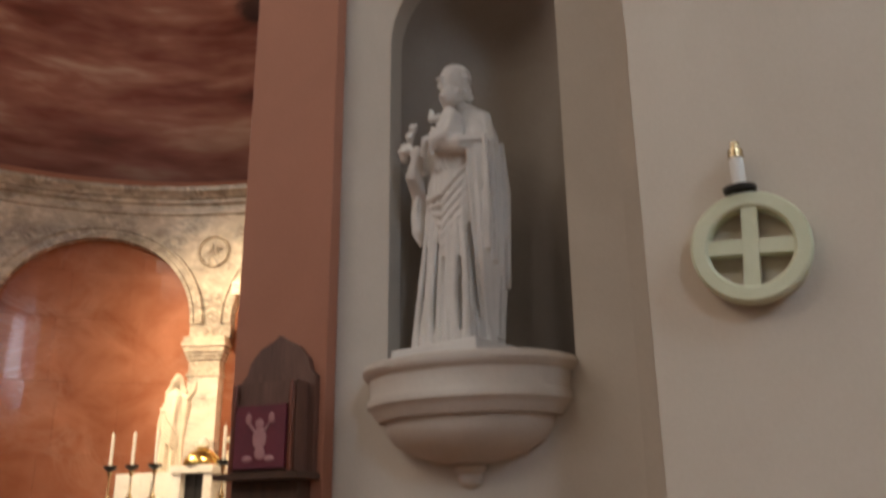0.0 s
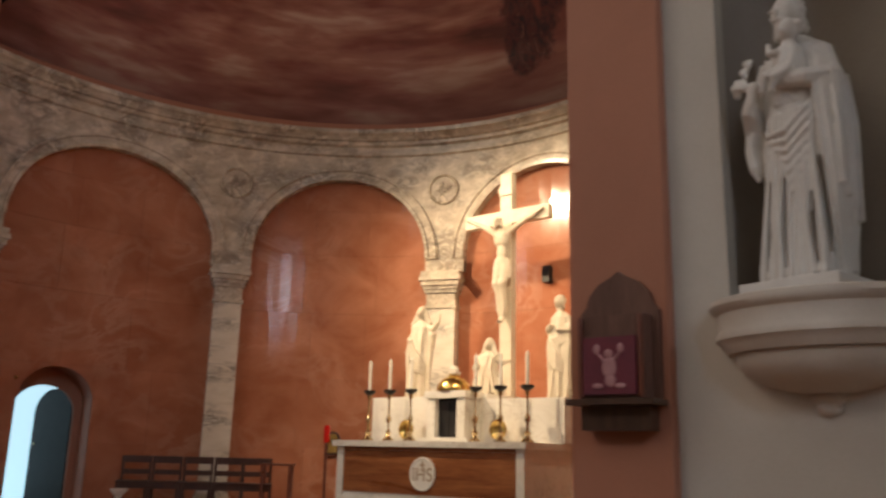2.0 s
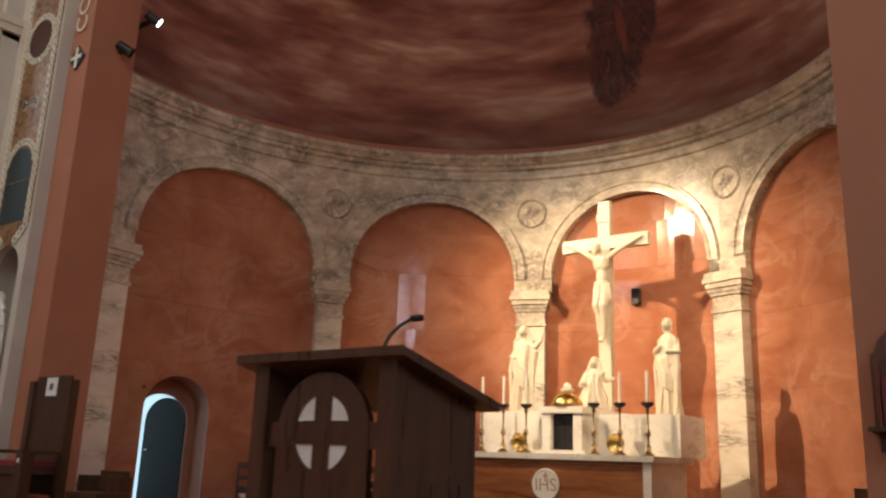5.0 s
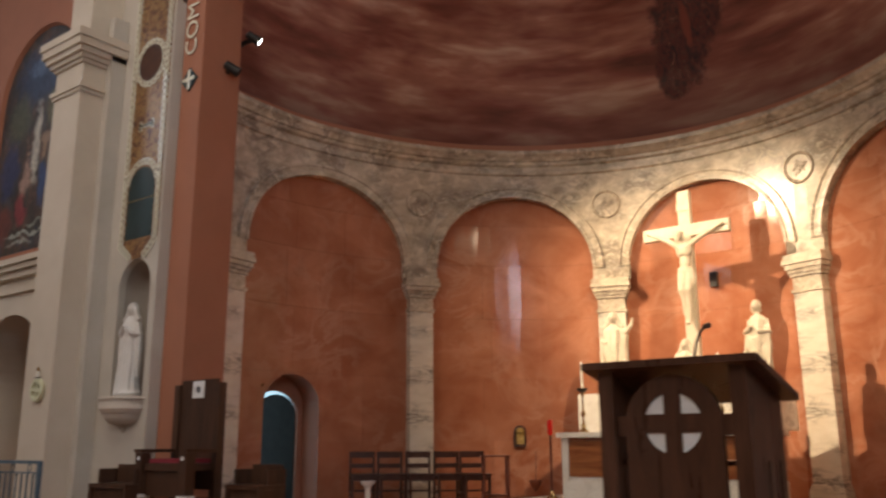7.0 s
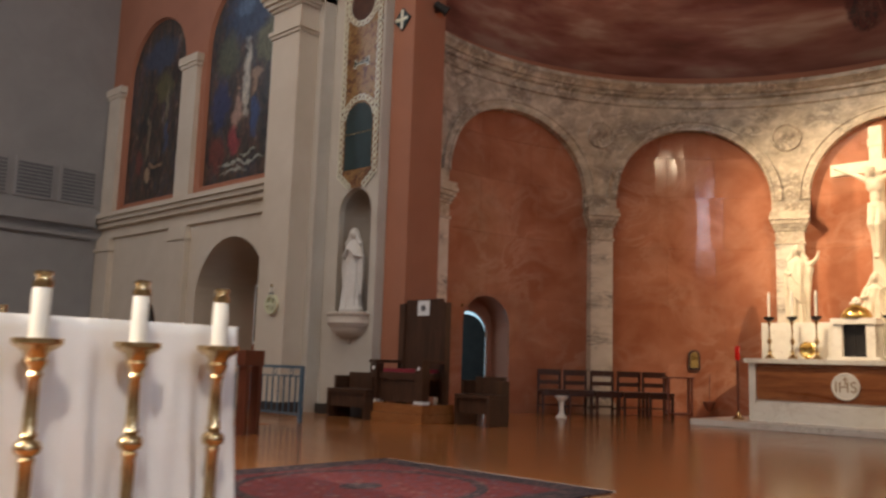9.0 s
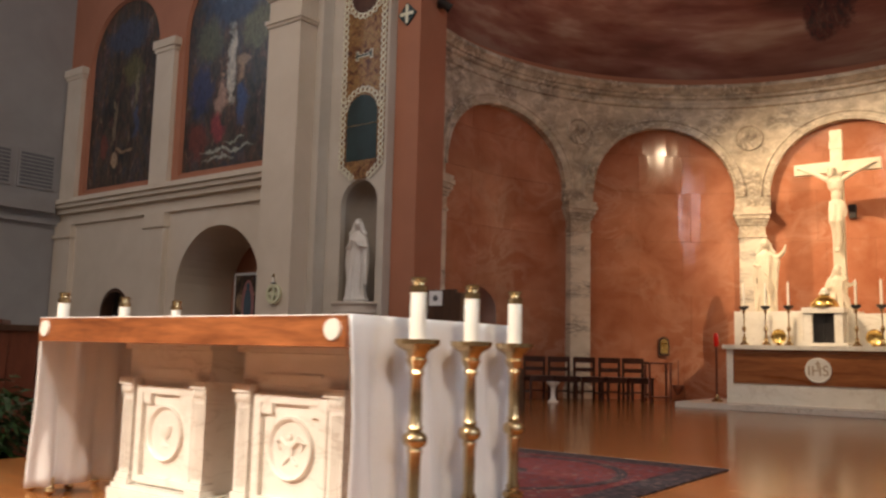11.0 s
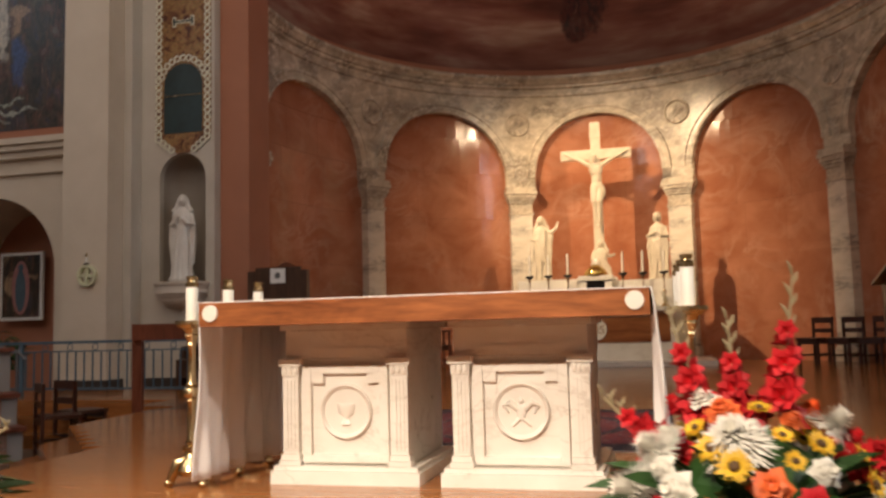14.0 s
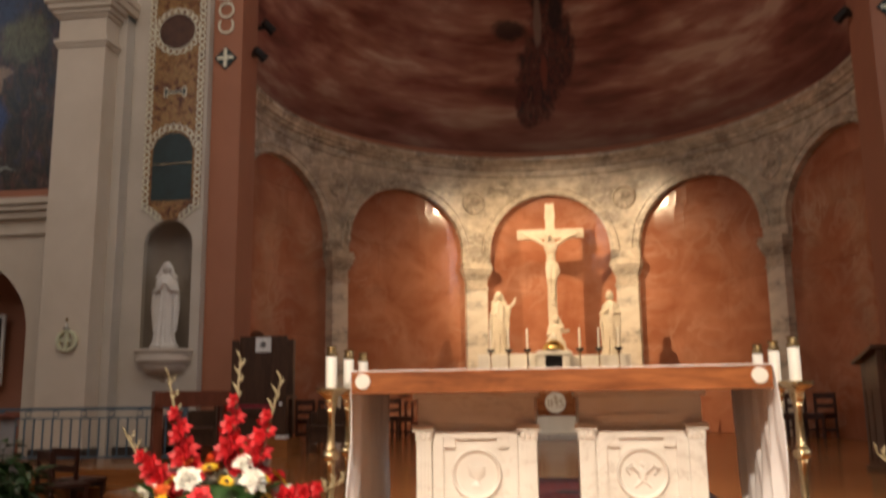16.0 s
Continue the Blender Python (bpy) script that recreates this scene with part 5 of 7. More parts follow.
def crucifix():
    t = thing("crucifix", "large pale stone cross with a carved figure", "crucifix", 0.02, 15.02, 1.86)
    part("upright", bx(-0.11, 0.11, -0.06, 0.07, 0.0, 3.64, 0.012), "figure_marble", t, smooth=False)
    part("crossbeam", bx(-0.80, 0.80, -0.064, 0.066, 2.78, 3.00, 0.012), "figure_marble", t, smooth=False)
    part("title_board", bx(-0.125, 0.125, -0.085, -0.061, 3.26, 3.40, 0.006), "figure_marble", t, smooth=False)
    bm = bmesh.new()
    blob(bm, (0, -0.17, 2.52), (0.155, 0.09, 0.18), 16)
    blob(bm, (0.005, -0.17, 2.28), (0.095, 0.07, 0.17), 14)
    blob(bm, (0.0, -0.17, 2.10), (0.14, 0.095, 0.12), 14)
    for s in (-1, 1):
        blob(bm, (s * 0.06, -0.235, 2.56), (0.062, 0.03, 0.055), 10)
        tube(bm, [(s * 0.12, -0.16, 2.60), (s * 0.26, -0.14, 2.69), (s * 0.40, -0.125, 2.77), (s * 0.54, -0.11, 2.83), (s * 0.66, -0.10, 2.90), (s * 0.72, -0.10, 2.92)], [0.056, 0.050, 0.040, 0.040, 0.026, 0.034])
        for k in range(3):
            tube(bm, [(s * 0.03, -0.255, 2.46 - 0.035 * k), (s * 0.10, -0.215, 2.44 - 0.04 * k)], [0.008, 0.006], 6)
        tube(bm, [(s * 0.065, -0.17, 2.06), (s * 0.066, -0.235, 1.76), (s * 0.045, -0.19, 1.60), (s * 0.040, -0.16, 1.36), (s * 0.02, -0.16, 1.24), (s * 0.015, -0.22, 1.16)], [0.086, 0.068, 0.052, 0.050, 0.032, 0.032])
    for k in range(7):
        tube(bm, [(-0.125, -0.17, 2.18 - 0.034 * k), (-0.02, -0.268, 2.11 - 0.04 * k), (0.125, -0.18, 2.17 - 0.03 * k)], 0.015, 6)
    for k in range(3):
        tube(bm, [(0.12 + 0.012 * k, -0.20, 2.14), (0.155 + 0.016 * k, -0.21 + 0.02 * k, 1.97), (0.14 + 0.02 * k, -0.20, 1.80 + 0.03 * k)], [0.022, 0.020, 0.008], 7)
    blob(bm, (-0.05, -0.25, 2.76), (0.062, 0.075, 0.09), 14)
    blob(bm, (-0.055, -0.30, 2.68), (0.034, 0.035, 0.055), 10)
    blob(bm, (-0.055, -0.325, 2.755), (0.012, 0.018, 0.026), 8)
    for k in range(10):
        a = 0.63 * k
        blob(bm, (-0.05 + 0.066 * math.cos(a), -0.235 + 0.066 * math.sin(a), 2.815), (0.022, 0.022, 0.018), 7)
    for s in (-1, 1):
        tube(bm, [(-0.05 + s * 0.055, -0.22, 2.80), (-0.05 + s * 0.075, -0.215, 2.70), (-0.05 + s * 0.065, -0.22, 2.60)], [0.026, 0.024, 0.010], 7)
    f = part("figure", bm, "figure_marble", t)
    rm = f.modifiers.new("shape", "REMESH")
    rm.mode, rm.voxel_size, rm.use_smooth_shade = "VOXEL", 0.009, True
    part("wall_bracket", bx(-0.02, 0.12, 1.08, 1.20, 2.02, 2.30, 0.01), "dark_metal", t, "dark bracket behind the cross", False)


crucifix()

# ---------------------------------------------------------------- high altar
structure("floor_predella", bx(-2.3, 2.3, 12.25, 14.6, 0.004, 0.10, 0.01), "altar_marble", "low marble step under the high altar", "step", False)
ha = thing("high_altar", "marble high altar with a grained wooden front panel", "altar", 0, 13.0, 0.10)
part("base", bx(-1.60, 1.60, 0.03, 1.38, 0.0, 0.30, 0.01), "altar_marble", ha, smooth=False)
part("body", bx(-1.57, 1.57, 0.06, 1.36, 0.30, 0.98, 0.006), "altar_marble", ha, smooth=False)
for s in (-1, 1):
    part("corner_block", bx(*sorted((1.48 * s, 1.60 * s)), 0.03, 0.16, 0.303, 0.978, 0.006), "altar_marble", ha, smooth=False)
part("front_panel", bx(-1.475, 1.475, 0.04, 0.058, 0.36, 0.93, 0.004), "panel_wood", ha, "figured reddish wood panel", False)
part("panel_rail", bx(-1.475, 1.475, 0.032, 0.058, 0.933, 0.978, 0.004), "panel_wood", ha, smooth=False)
part("table_slab", bx(-1.66, 1.66, -0.03, 1.42, 0.98, 1.06, 0.012), "altar_marble", ha, smooth=False)
md = part("monogram_disc", lathe(bmesh.new(), [(0.22, 0), (0.22, 0.02), (0.20, 0.028), (0.19, 0.015), (0.0, 0.015)], 36), "altar_marble", ha, "round cream disc with a monogram", m=pose(0, 0.039, 0.63, 90, 0, 0))
lettering("IHS", 0.25, "emblem_letter", md, pose(0, -0.015, 0.016), "monogram", 0.003)
bm = box(bmesh.new(), -0.012, 0.012, 0.03, 0.165, 0.016, 0.021)
box(bm, -0.045, 0.045, 0.105, 0.127, 0.016, 0.0205)
part("monogram_cross", bm, "emblem_letter", md, smooth=False)

gr = thing("altar_gradine", "pale marble gradine behind the high altar table", "gradine", 0, 13.85, 1.163)
part("gradine_left", bx(-1.70, -0.42, 0.0, 1.0, 0, 0.66, 0.012), "altar_marble", gr, smooth=False)
part("gradine_right", bx(0.42, 1.70, 0.0, 1.0, 0, 0.60, 0.012), "altar_marble", gr, smooth=False)
part("gradine_middle", bx(-0.418, 0.418, 0.06, 1.22, 0, 0.68, 0.012), "altar_marble", gr, smooth=False)
tb = thing("tabernacle", "white marble tabernacle with a dark door and gilt dome", "tabernacle", 0, 13.5, 1.163)
for s in (-1, 1):
    part("side_post", bx(*sorted((0.19 * s, 0.33 * s)), 0.0, 0.40, 0.06, 0.60, 0.01), "altar_marble", tb, smooth=False)
part("plinth", bx(-0.42, 0.42, -0.06, 0.40, 0.0, 0.057, 0.008), "altar_marble", tb, smooth=False)
part("lintel", bx(-0.36, 0.36, -0.03, 0.40, 0.603, 0.70, 0.012), "altar_marble", tb, smooth=False)
part("back", bx(-0.189, 0.189, 0.12, 0.38, 0.06, 0.60, 0), "dark_metal", tb, smooth=False)
for s in (-1, 1):
    part("door_leaf", bx(*sorted((0.004 * s, 0.185 * s)), 0.09, 0.118, 0.065, 0.595, 0.006), "dark_metal", tb, "dark metal door leaf", False)
part("dome", lathe(bmesh.new(), [(0.24, 0), (0.245, 0.04), (0.22, 0.10), (0.16, 0.17), (0.08, 0.215), (0.05, 0.225)], 28, (0, 0.18, 0.702)), "gold", tb, "gilt dome")
part("dome_finial", lathe(bmesh.new(), [(0.06, 0), (0.10, 0.02), (0.10, 0.05), (0.06, 0.06), (0.07, 0.09), (0.04, 0.13), (0.0, 0.15)], 18, (0, 0.18, 0.926)), "altar_marble", tb)


def small_candlestick(x, group):
    t = thing("altar_candlestick", "brass altar candlestick with a white candle", "candlestick", x, 13.42, 1.163, 0, group)
    part("foot", lathe(bmesh.new(), [(0.085, 0), (0.085, 0.02), (0.05, 0.05), (0.03, 0.09), (0.045, 0.12), (0.02, 0.15)], 14), "brass", t)
    part("stem", lathe(bmesh.new(), [(0.02, 0.15), (0.015, 0.24), (0.04, 0.29), (0.035, 0.33), (0.014, 0.37), (0.013, 0.58), (0.03, 0.62), (0.03, 0.66)], 14), "brass", t)
    part("drip_pan", lathe(bmesh.new(), [(0.03, 0.66), (0.085, 0.70), (0.09, 0.735), (0.08, 0.735), (0.02, 0.70)], 18), "dark_metal", t)
    part("candle", lathe(bmesh.new(), [(0.022, 0.71), (0.022, 1.16), (0.006, 1.17), (0.004, 1.19)], 12), "candle_wax", t)
    return t


for x in (-1.38, -0.98, -0.57, 0.57, 0.98, 1.40):
    small_candlestick(x, "high altar candlesticks")
for x in (-0.80, 0.82):
    t = thing("gilt_ornament", "round gilt reliquary ornament on the high altar", "ornament", x, 13.62, 1.163, 0, "gilt ornaments")
    part("disc", lathe(bmesh.new(), [(0.13, 0), (0.14, 0.02), (0.12, 0.035), (0.10, 0.02), (0.0, 0.02)], 24), "gold", t, m=pose(0, 0, 0.17, 90, 0, 0))
    part("foot", lathe(bmesh.new(), [(0.06, 0), (0.05, 0.02), (0.02, 0.05)], 14), "gold", t)

sl = thing("sanctuary_lamp", "red sanctuary lamp on a tall dark wooden stand", "lamp", -1.76, 12.95, 0.10)
part("foot", lathe(bmesh.new(), [(0.10, 0), (0.10, 0.02), (0.06, 0.05), (0.03, 0.10), (0.02, 0.13)], 16), "brass", sl)
part("pole", lathe(bmesh.new(), [(0.022, 0.13), (0.022, 1.02)], 12), "red_wood", sl)
part("glass", lathe(bmesh.new(), [(0.035, 1.02), (0.045, 1.05), (0.045, 1.24), (0.03, 1.27), (0.0, 1.27)], 16), "red_glass", sl, "red glass lamp")
cb = thing("collection_basket", "long-handled wicker collection basket against the wall", "basket", -3.25, 14.9, 0.0, 20)
part("handle", tube(bmesh.new(), [(0, 0, 0.12), (0, 0.12, 0.85)], 0.012), "red_wood", cb)
part("basket", lathe(bmesh.new(), [(0.02, 0), (0.09, 0.10), (0.13, 0.20), (0.12, 0.21), (0.0, 0.14)], 16, (0, -0.01, 0.10), 0, 360, 0.5), "red_wood", cb)
px, py = polar(-37.6, 5.86)
ic = thing("wall_icon", "small arched gilt icon in a dark frame", "icon", px, py, 0.93, 37.6)
part("frame", bx(-0.115, 0.115, -0.05, 0.03, 0.0, 0.32, 0.01), "dark_wood", ic, smooth=False)
part("arched_top", lathe(bmesh.new(), [(0.115, -0.03), (0.115, 0.05), (0.0, 0.05)], 24), "dark_wood", ic, m=pose(0, 0, 0.30, 90, 0, 0))
part("gilt_picture", lathe(bmesh.new(), [(0.08, 0.0), (0.08, 0.012), (0.0, 0.012)], 24), "gold", ic, m=pose(0, -0.045, 0.29, 90, 0, 0))
part("gilt_panel", bx(-0.08, 0.08, -0.057, -0.046, 0.05, 0.29, 0.003), "gold", ic, smooth=False)

# ---------------------------------------------------------------- altar
al = thing("altar", "freestanding altar with a wooden top on two carved marble blocks", "altar", 0, 0, 0)
part("wooden_top", bx(-1.20, 1.20, -0.34, 0.90, 0.895, 1.025, 0.006), "table_wood", al, "thick reddish grained wooden top", False)
for x in (-1.13, 1.13):
    part("inlay_disc", lathe(bmesh.new(), [(0.046, 0), (0.044, 0.012), (0.0, 0.014)], 28), "altar_marble", al, "round white inlay disc", m=pose(x, -0.34, 0.967, 90, 0, 0))


def altar_block(cx, motif):
    """A carved support: plinth, two small pilasters, recessed panel with a round relief, plain frieze under the top."""
    blk = part("support_block", bx(cx - 0.36, cx + 0.36, 0.06, 0.82, 0.09, 0.698, 0.006), "altar_marble", al, "carved white marble support block", False)
    for g, a, c in ((0.06, 0.0, 0.072), (0.045, 0.074, 0.10)):
        part("plinth", bx(cx - 0.38 - g, cx + 0.38 + g, 0.05 - g, 0.81 + g, a, c, 0.008), "altar_marble", blk, smooth=False)
    part("frieze", bx(cx - 0.365, cx + 0.365, 0.05, 0.83, 0.70, 0.86, 0.006), "altar_marble", blk, smooth=False)
    part("frieze_moulding", bx(cx - 0.39, cx + 0.39, 0.02, 0.85, 0.862, 0.894, 0.01), "altar_marble", blk, smooth=False)
    part("frieze_fillet", bx(cx - 0.20, cx + 0.20, 0.042, 0.049, 0.745, 0.758, 0.002), "altar_marble", blk, smooth=False)
    for s in (-1, 1):
        px = cx + s * 0.325
        part("corner_pilaster", bx(px - 0.047, px + 0.047, 0.02, 0.10, 0.165, 0.60, 0.006), "altar_marble", blk, smooth=False)
        for k in (-0.022, 0.0, 0.022):
            part("pilaster_reed", bx(px + k - 0.006, px + k + 0.006, 0.012, 0.02, 0.19, 0.58, 0.003), "altar_marble", blk, smooth=False)
        for g, a, c in ((0.018, 0.102, 0.13), (0.010, 0.132, 0.163)):
            part("base_moulding", bx(px - 0.047 - g, px + 0.047 + g, 0.02 - g, 0.10, a, c, 0.005), "altar_marble", blk, smooth=False)
        bm = bx(px - 0.052, px + 0.052, 0.014, 0.10, 0.602, 0.658, 0.004)
        for k in (-1, 0, 1):
            blob(bm, (px + 0.032 * k, 0.012, 0.632), (0.015, 0.014, 0.024), 8)
        part("capital", bm, "altar_marble", blk, smooth=False)
        part("abacus", bx(px - 0.068, px + 0.068, -0.002, 0.10, 0.66, 0.70, 0.005), "altar_marble", blk, smooth=False)
    x0, x1 = cx - 0.255, cx + 0.255
    for b6 in ((x0, x0 + 0.05, 0.12, 0.66), (x1 - 0.05, x1, 0.12, 0.66), (x0 + 0.051, x1 - 0.051, 0.12, 0.16), (x0 + 0.051, x1 - 0.051, 0.615, 0.66)):
        part("panel_frame", bx(b6[0], b6[1], 0.03, 0.06, b6[2], b6[3], 0.008), "altar_marble", blk, smooth=False)
    for s in (-1, 1):
        part("panel_corner", bx(*sorted((cx + s * 0.13, cx + s * 0.203)), 0.036, 0.06, 0.56, 0.614, 0.006), "altar_marble", blk, smooth=False)
    bm = lathe(bmesh.new(), [(0.155, 0), (0.155, 0.016), (0.147, 0.026), (0.135, 0.018), (0.128, 0.006), (0.0, 0.006)], 36)
    part("round_relief", bm, "altar_marble", blk, "round carved relief", m=pose(cx, 0.06, 0.40, 90, 0, 0))
    bm = bmesh.new()
    if motif == "cup":
        lathe(bm, [(0.035, -0.07), (0.014, -0.05), (0.014, -0.03), (0.045, -0.01), (0.055, 0.04), (0.05, 0.045), (0.0, 0.03)], 16, (0, 0, 0), 0, 360, 0.35)
    else:
        blob(bm, (0.0, 0, 0.0), (0.03, 0.016, 0.05), 10)
        blob(bm, (0.0, -0.005, 0.055), (0.016, 0.014, 0.02), 8)
        for s in (-1, 1):
            tube(bm, [(s * 0.015, 0, 0.01), (s * 0.06, -0.004, 0.05), (s * 0.095, 0, 0.03), (s * 0.07, 0, -0.01)], [0.018, 0.018, 0.012, 0.006])
            tube(bm, [(0, 0, -0.03), (s * 0.05, 0, -0.075)], [0.012, 0.008])
    part("relief_motif", bm, "altar_marble", blk, m=pose(cx, 0.05, 0.40))


altar_block(-0.50, "cup")
altar_block(0.50, "bird")

ac = thing("altar_cloth", "white linen altar cloth hanging over both altar ends", "cloth", 0, 0, 1.026)
part("top_cloth", bx(-1.205, 1.205, -0.30, 0.905, 0.0, 0.006, 0.002), "cloth", ac, smooth=False)
for s in (-1, 1):
    bm = bmesh.new()
    n, k = 64, 16
    rng = random.Random(5)
    rows = []
    for j in range(k + 1):
        z = 0.006 - 0.97 * j / k
        t = j / k
        row = []
        for i in range(n + 1):
            v = i / n
            y = -0.33 + 1.22 * v
            fold = 0.030 * t ** 0.6 * (math.sin(v * 34 + 0.8 * math.sin(5 * t)) + 0.6 * math.sin(v * 61 + 2))
            row.append(bm.verts.new((s * (1.212 + 0.012 * t) + fold + (s * 0.02 * t), y + 0.01 * t * math.sin(v * 20), z)))
        rows.append(row)
    for p, q in zip(rows, rows[1:]):
        for i in range(n):
            bm.faces.new((p[i], p[i + 1], q[i + 1], q[i]))
    dr = part("side_drape", bm, "cloth", ac)
    so = dr.modifiers.new("thick", "SOLIDIFY")
    so.thickness = 0.004


def tall_candlestick(x, y, first=None):
    if first:
        return copy_thing(first, pose(x, y, 0))
    t = thing("floor_candlestick", "tall polished brass floor candlestick with a white candle", "candlestick", x, y, 0, 0, "altar candlesticks")
    for i in range(3):
        a = radians(90 + 120 * i)
        c, s = math.cos(a), math.sin(a)
        bm = tube(bmesh.new(), [(0.03 * c, 0.03 * s, 0.15), (0.075 * c, 0.075 * s, 0.13), (0.10 * c, 0.10 * s, 0.07), (0.118 * c, 0.118 * s, 0.03)], [0.028, 0.034, 0.028, 0.022], 10)
        blob(bm, (0.122 * c, 0.122 * s, 0.022), (0.03, 0.03, 0.022), 10)
        part("foot", bm, "brass", t)
    part("base", lathe(bmesh.new(), [(0.02, 0.05), (0.07, 0.06), (0.085, 0.09), (0.07, 0.13), (0.045, 0.16), (0.038, 0.19), (0.052, 0.205), (0.052, 0.22), (0.03, 0.235)], 20), "brass", t)
    part("stem", lathe(bmesh.new(), [(0.030, 0.235), (0.034, 0.25), (0.024, 0.27), (0.026, 0.46), (0.032, 0.48), (0.026, 0.49), (0.046, 0.505), (0.052, 0.525), (0.046, 0.545), (0.026, 0.56), (0.034, 0.57), (0.026, 0.585), (0.022, 0.78), (0.032, 0.795), (0.026, 0.81), (0.040, 0.835), (0.046, 0.85)], 20), "brass", t)
    part("drip_pan", lathe(bmesh.new(), [(0.046, 0.85), (0.04, 0.86), (0.05, 0.885), (0.085, 0.905), (0.095, 0.915), (0.095, 0.935), (0.085, 0.935), (0.03, 0.92), (0.0, 0.92)], 24), "brass", t)
    part("candle", lathe(bmesh.new(), [(0.034, 0.922), (0.034, 1.135), (0.030, 1.14)], 20), "candle_wax", t, "thick white candle")
    part("candle_cap", lathe(bmesh.new(), [(0.036, 1.13), (0.037, 1.155), (0.028, 1.16), (0.026, 1.172), (0.033, 1.178), (0.033, 1.192), (0.02, 1.196)], 20), "brass", t, "brass candle follower")
    return t


stick = tall_candlestick(1.385, -0.10)
for x, y in ((1.375, 0.31), (1.365, 0.70), (-1.385, -0.10), (-1.375, 0.31), (-1.365, 0.70)):
    tall_candlestick(x, y, stick)

rug = thing("rug", "dark red oriental rug with a navy border", "rug", 0.1, 2.7, 0.002)
part("field", bx(-0.95, 0.95, -1.05, 1.08, 0.0, 0.010, 0.003), "oriental_rug", rug, smooth=False)
for b4 in ((-1.22, 1.22, 1.083, 1.36), (-1.22, 1.22, -1.36, -1.053), (-1.22, -0.953, -1.05, 1.08), (0.953, 1.22, -1.05, 1.08)):
    part("border", bx(*b4, 0.0, 0.0095, 0.003), "rug_border", rug, "navy patterned border", False)
def flat_ring(r0, r1, stretch, n=48):
    bm = bmesh.new()
    rings = [[bm.verts.new((r * math.cos(6.28319 * i / n), stretch * r * math.sin(6.28319 * i / n), z)) for i in range(n)] for r, z in ((r1, 0.0103), (r1, 0.0118), (r0, 0.0118), (r0, 0.0103))]
    for a, c in zip(rings, rings[1:]):
        for i in range(n):
            bm.faces.new((a[i], a[(i + 1) % n], c[(i + 1) % n], c[i]))
    return bm


part("medallion", lathe(bmesh.new(), [(0.13, 0.0103), (0.13, 0.0118), (0.0, 0.0118)], 40, squash=1.3), "rug_border", rug, "small oval medallion")
part("oval_band", flat_ring(0.78, 0.86, 1.12), "rug_border", rug, "dark oval band")
for y in (1.375, -1.375):
    part("fringe", bx(-1.22, 1.22, min(y, y + 0.03), max(y, y + 0.03) - 0.002, 0.0, 0.005, 0), "cloth", rug, "pale fringe", False)

# ---------------------------------------------------------------- ambo
am = thing("ambo", "dark wooden ambo with a cross cut through its arched front", "lectern", 3.85, 4.74, 0)
bm = bmesh.new()
v = [bm.verts.new(p) for p in ((-0.45, -0.32, 1.335), (0.45, -0.32, 1.335), (0.45, 0.33, 1.175), (-0.45, 0.33, 1.175), (-0.45, -0.32, 1.37), (0.45, -0.32, 1.37), (0.45, 0.33, 1.21), (-0.45, 0.33, 1.21))]
for f in ((3, 2, 1, 0), (4, 5, 6, 7), (0, 1, 5, 4), (1, 2, 6, 5), (2, 3, 7, 6), (3, 0, 4, 7)):
    bm.faces.new([v[i] for i in f])
part("sloped_top", soften(bm, 0.008), "ambo_wood", am, smooth=False)
for sx in (-1, 1):
    bm = box(bmesh.new(), *sorted((0.30 * sx, 0.38 * sx)), -0.27, -0.17, 0.0, 1.325)
    part("front_post", soften(bm, 0.008), "ambo_wood", am, smooth=False)
    bm = bmesh.new()
    a0, a1 = sorted((0.33 * sx, 0.37 * sx))
    v = [bm.verts.new(p) for p in ((a0, -0.168, 0.0), (a1, -0.168, 0.0), (a1, 0.27, 0.0), (a0, 0.27, 0.0), (a0, -0.168, 1.295), (a1, -0.168, 1.295), (a1, 0.27, 1.185), (a0, 0.27, 1.185))]
    for f in ((3, 2, 1, 0), (4, 5, 6, 7), (0, 1, 5, 4), (1, 2, 6, 5), (2, 3, 7, 6), (3, 0, 4, 7)):
        bm.faces.new([v[i] for i in f])
    part("side_panel", soften(bm, 0.004), "ambo_wood", am, smooth=False)
    for y in (-0.02, 0.16):
        part("side_slot", bx(*sorted((0.371 * sx, 0.376 * sx)), y, y + 0.05, 0.1, 0.88, 0.001), "dark_wood", am, "dark vertical slot", False)
    part("foot_plinth", bx(*sorted((0.28 * sx, 0.40 * sx)), -0.29, 0.29, 0.0, 0.06, 0.006), "dark_wood", am, smooth=False)


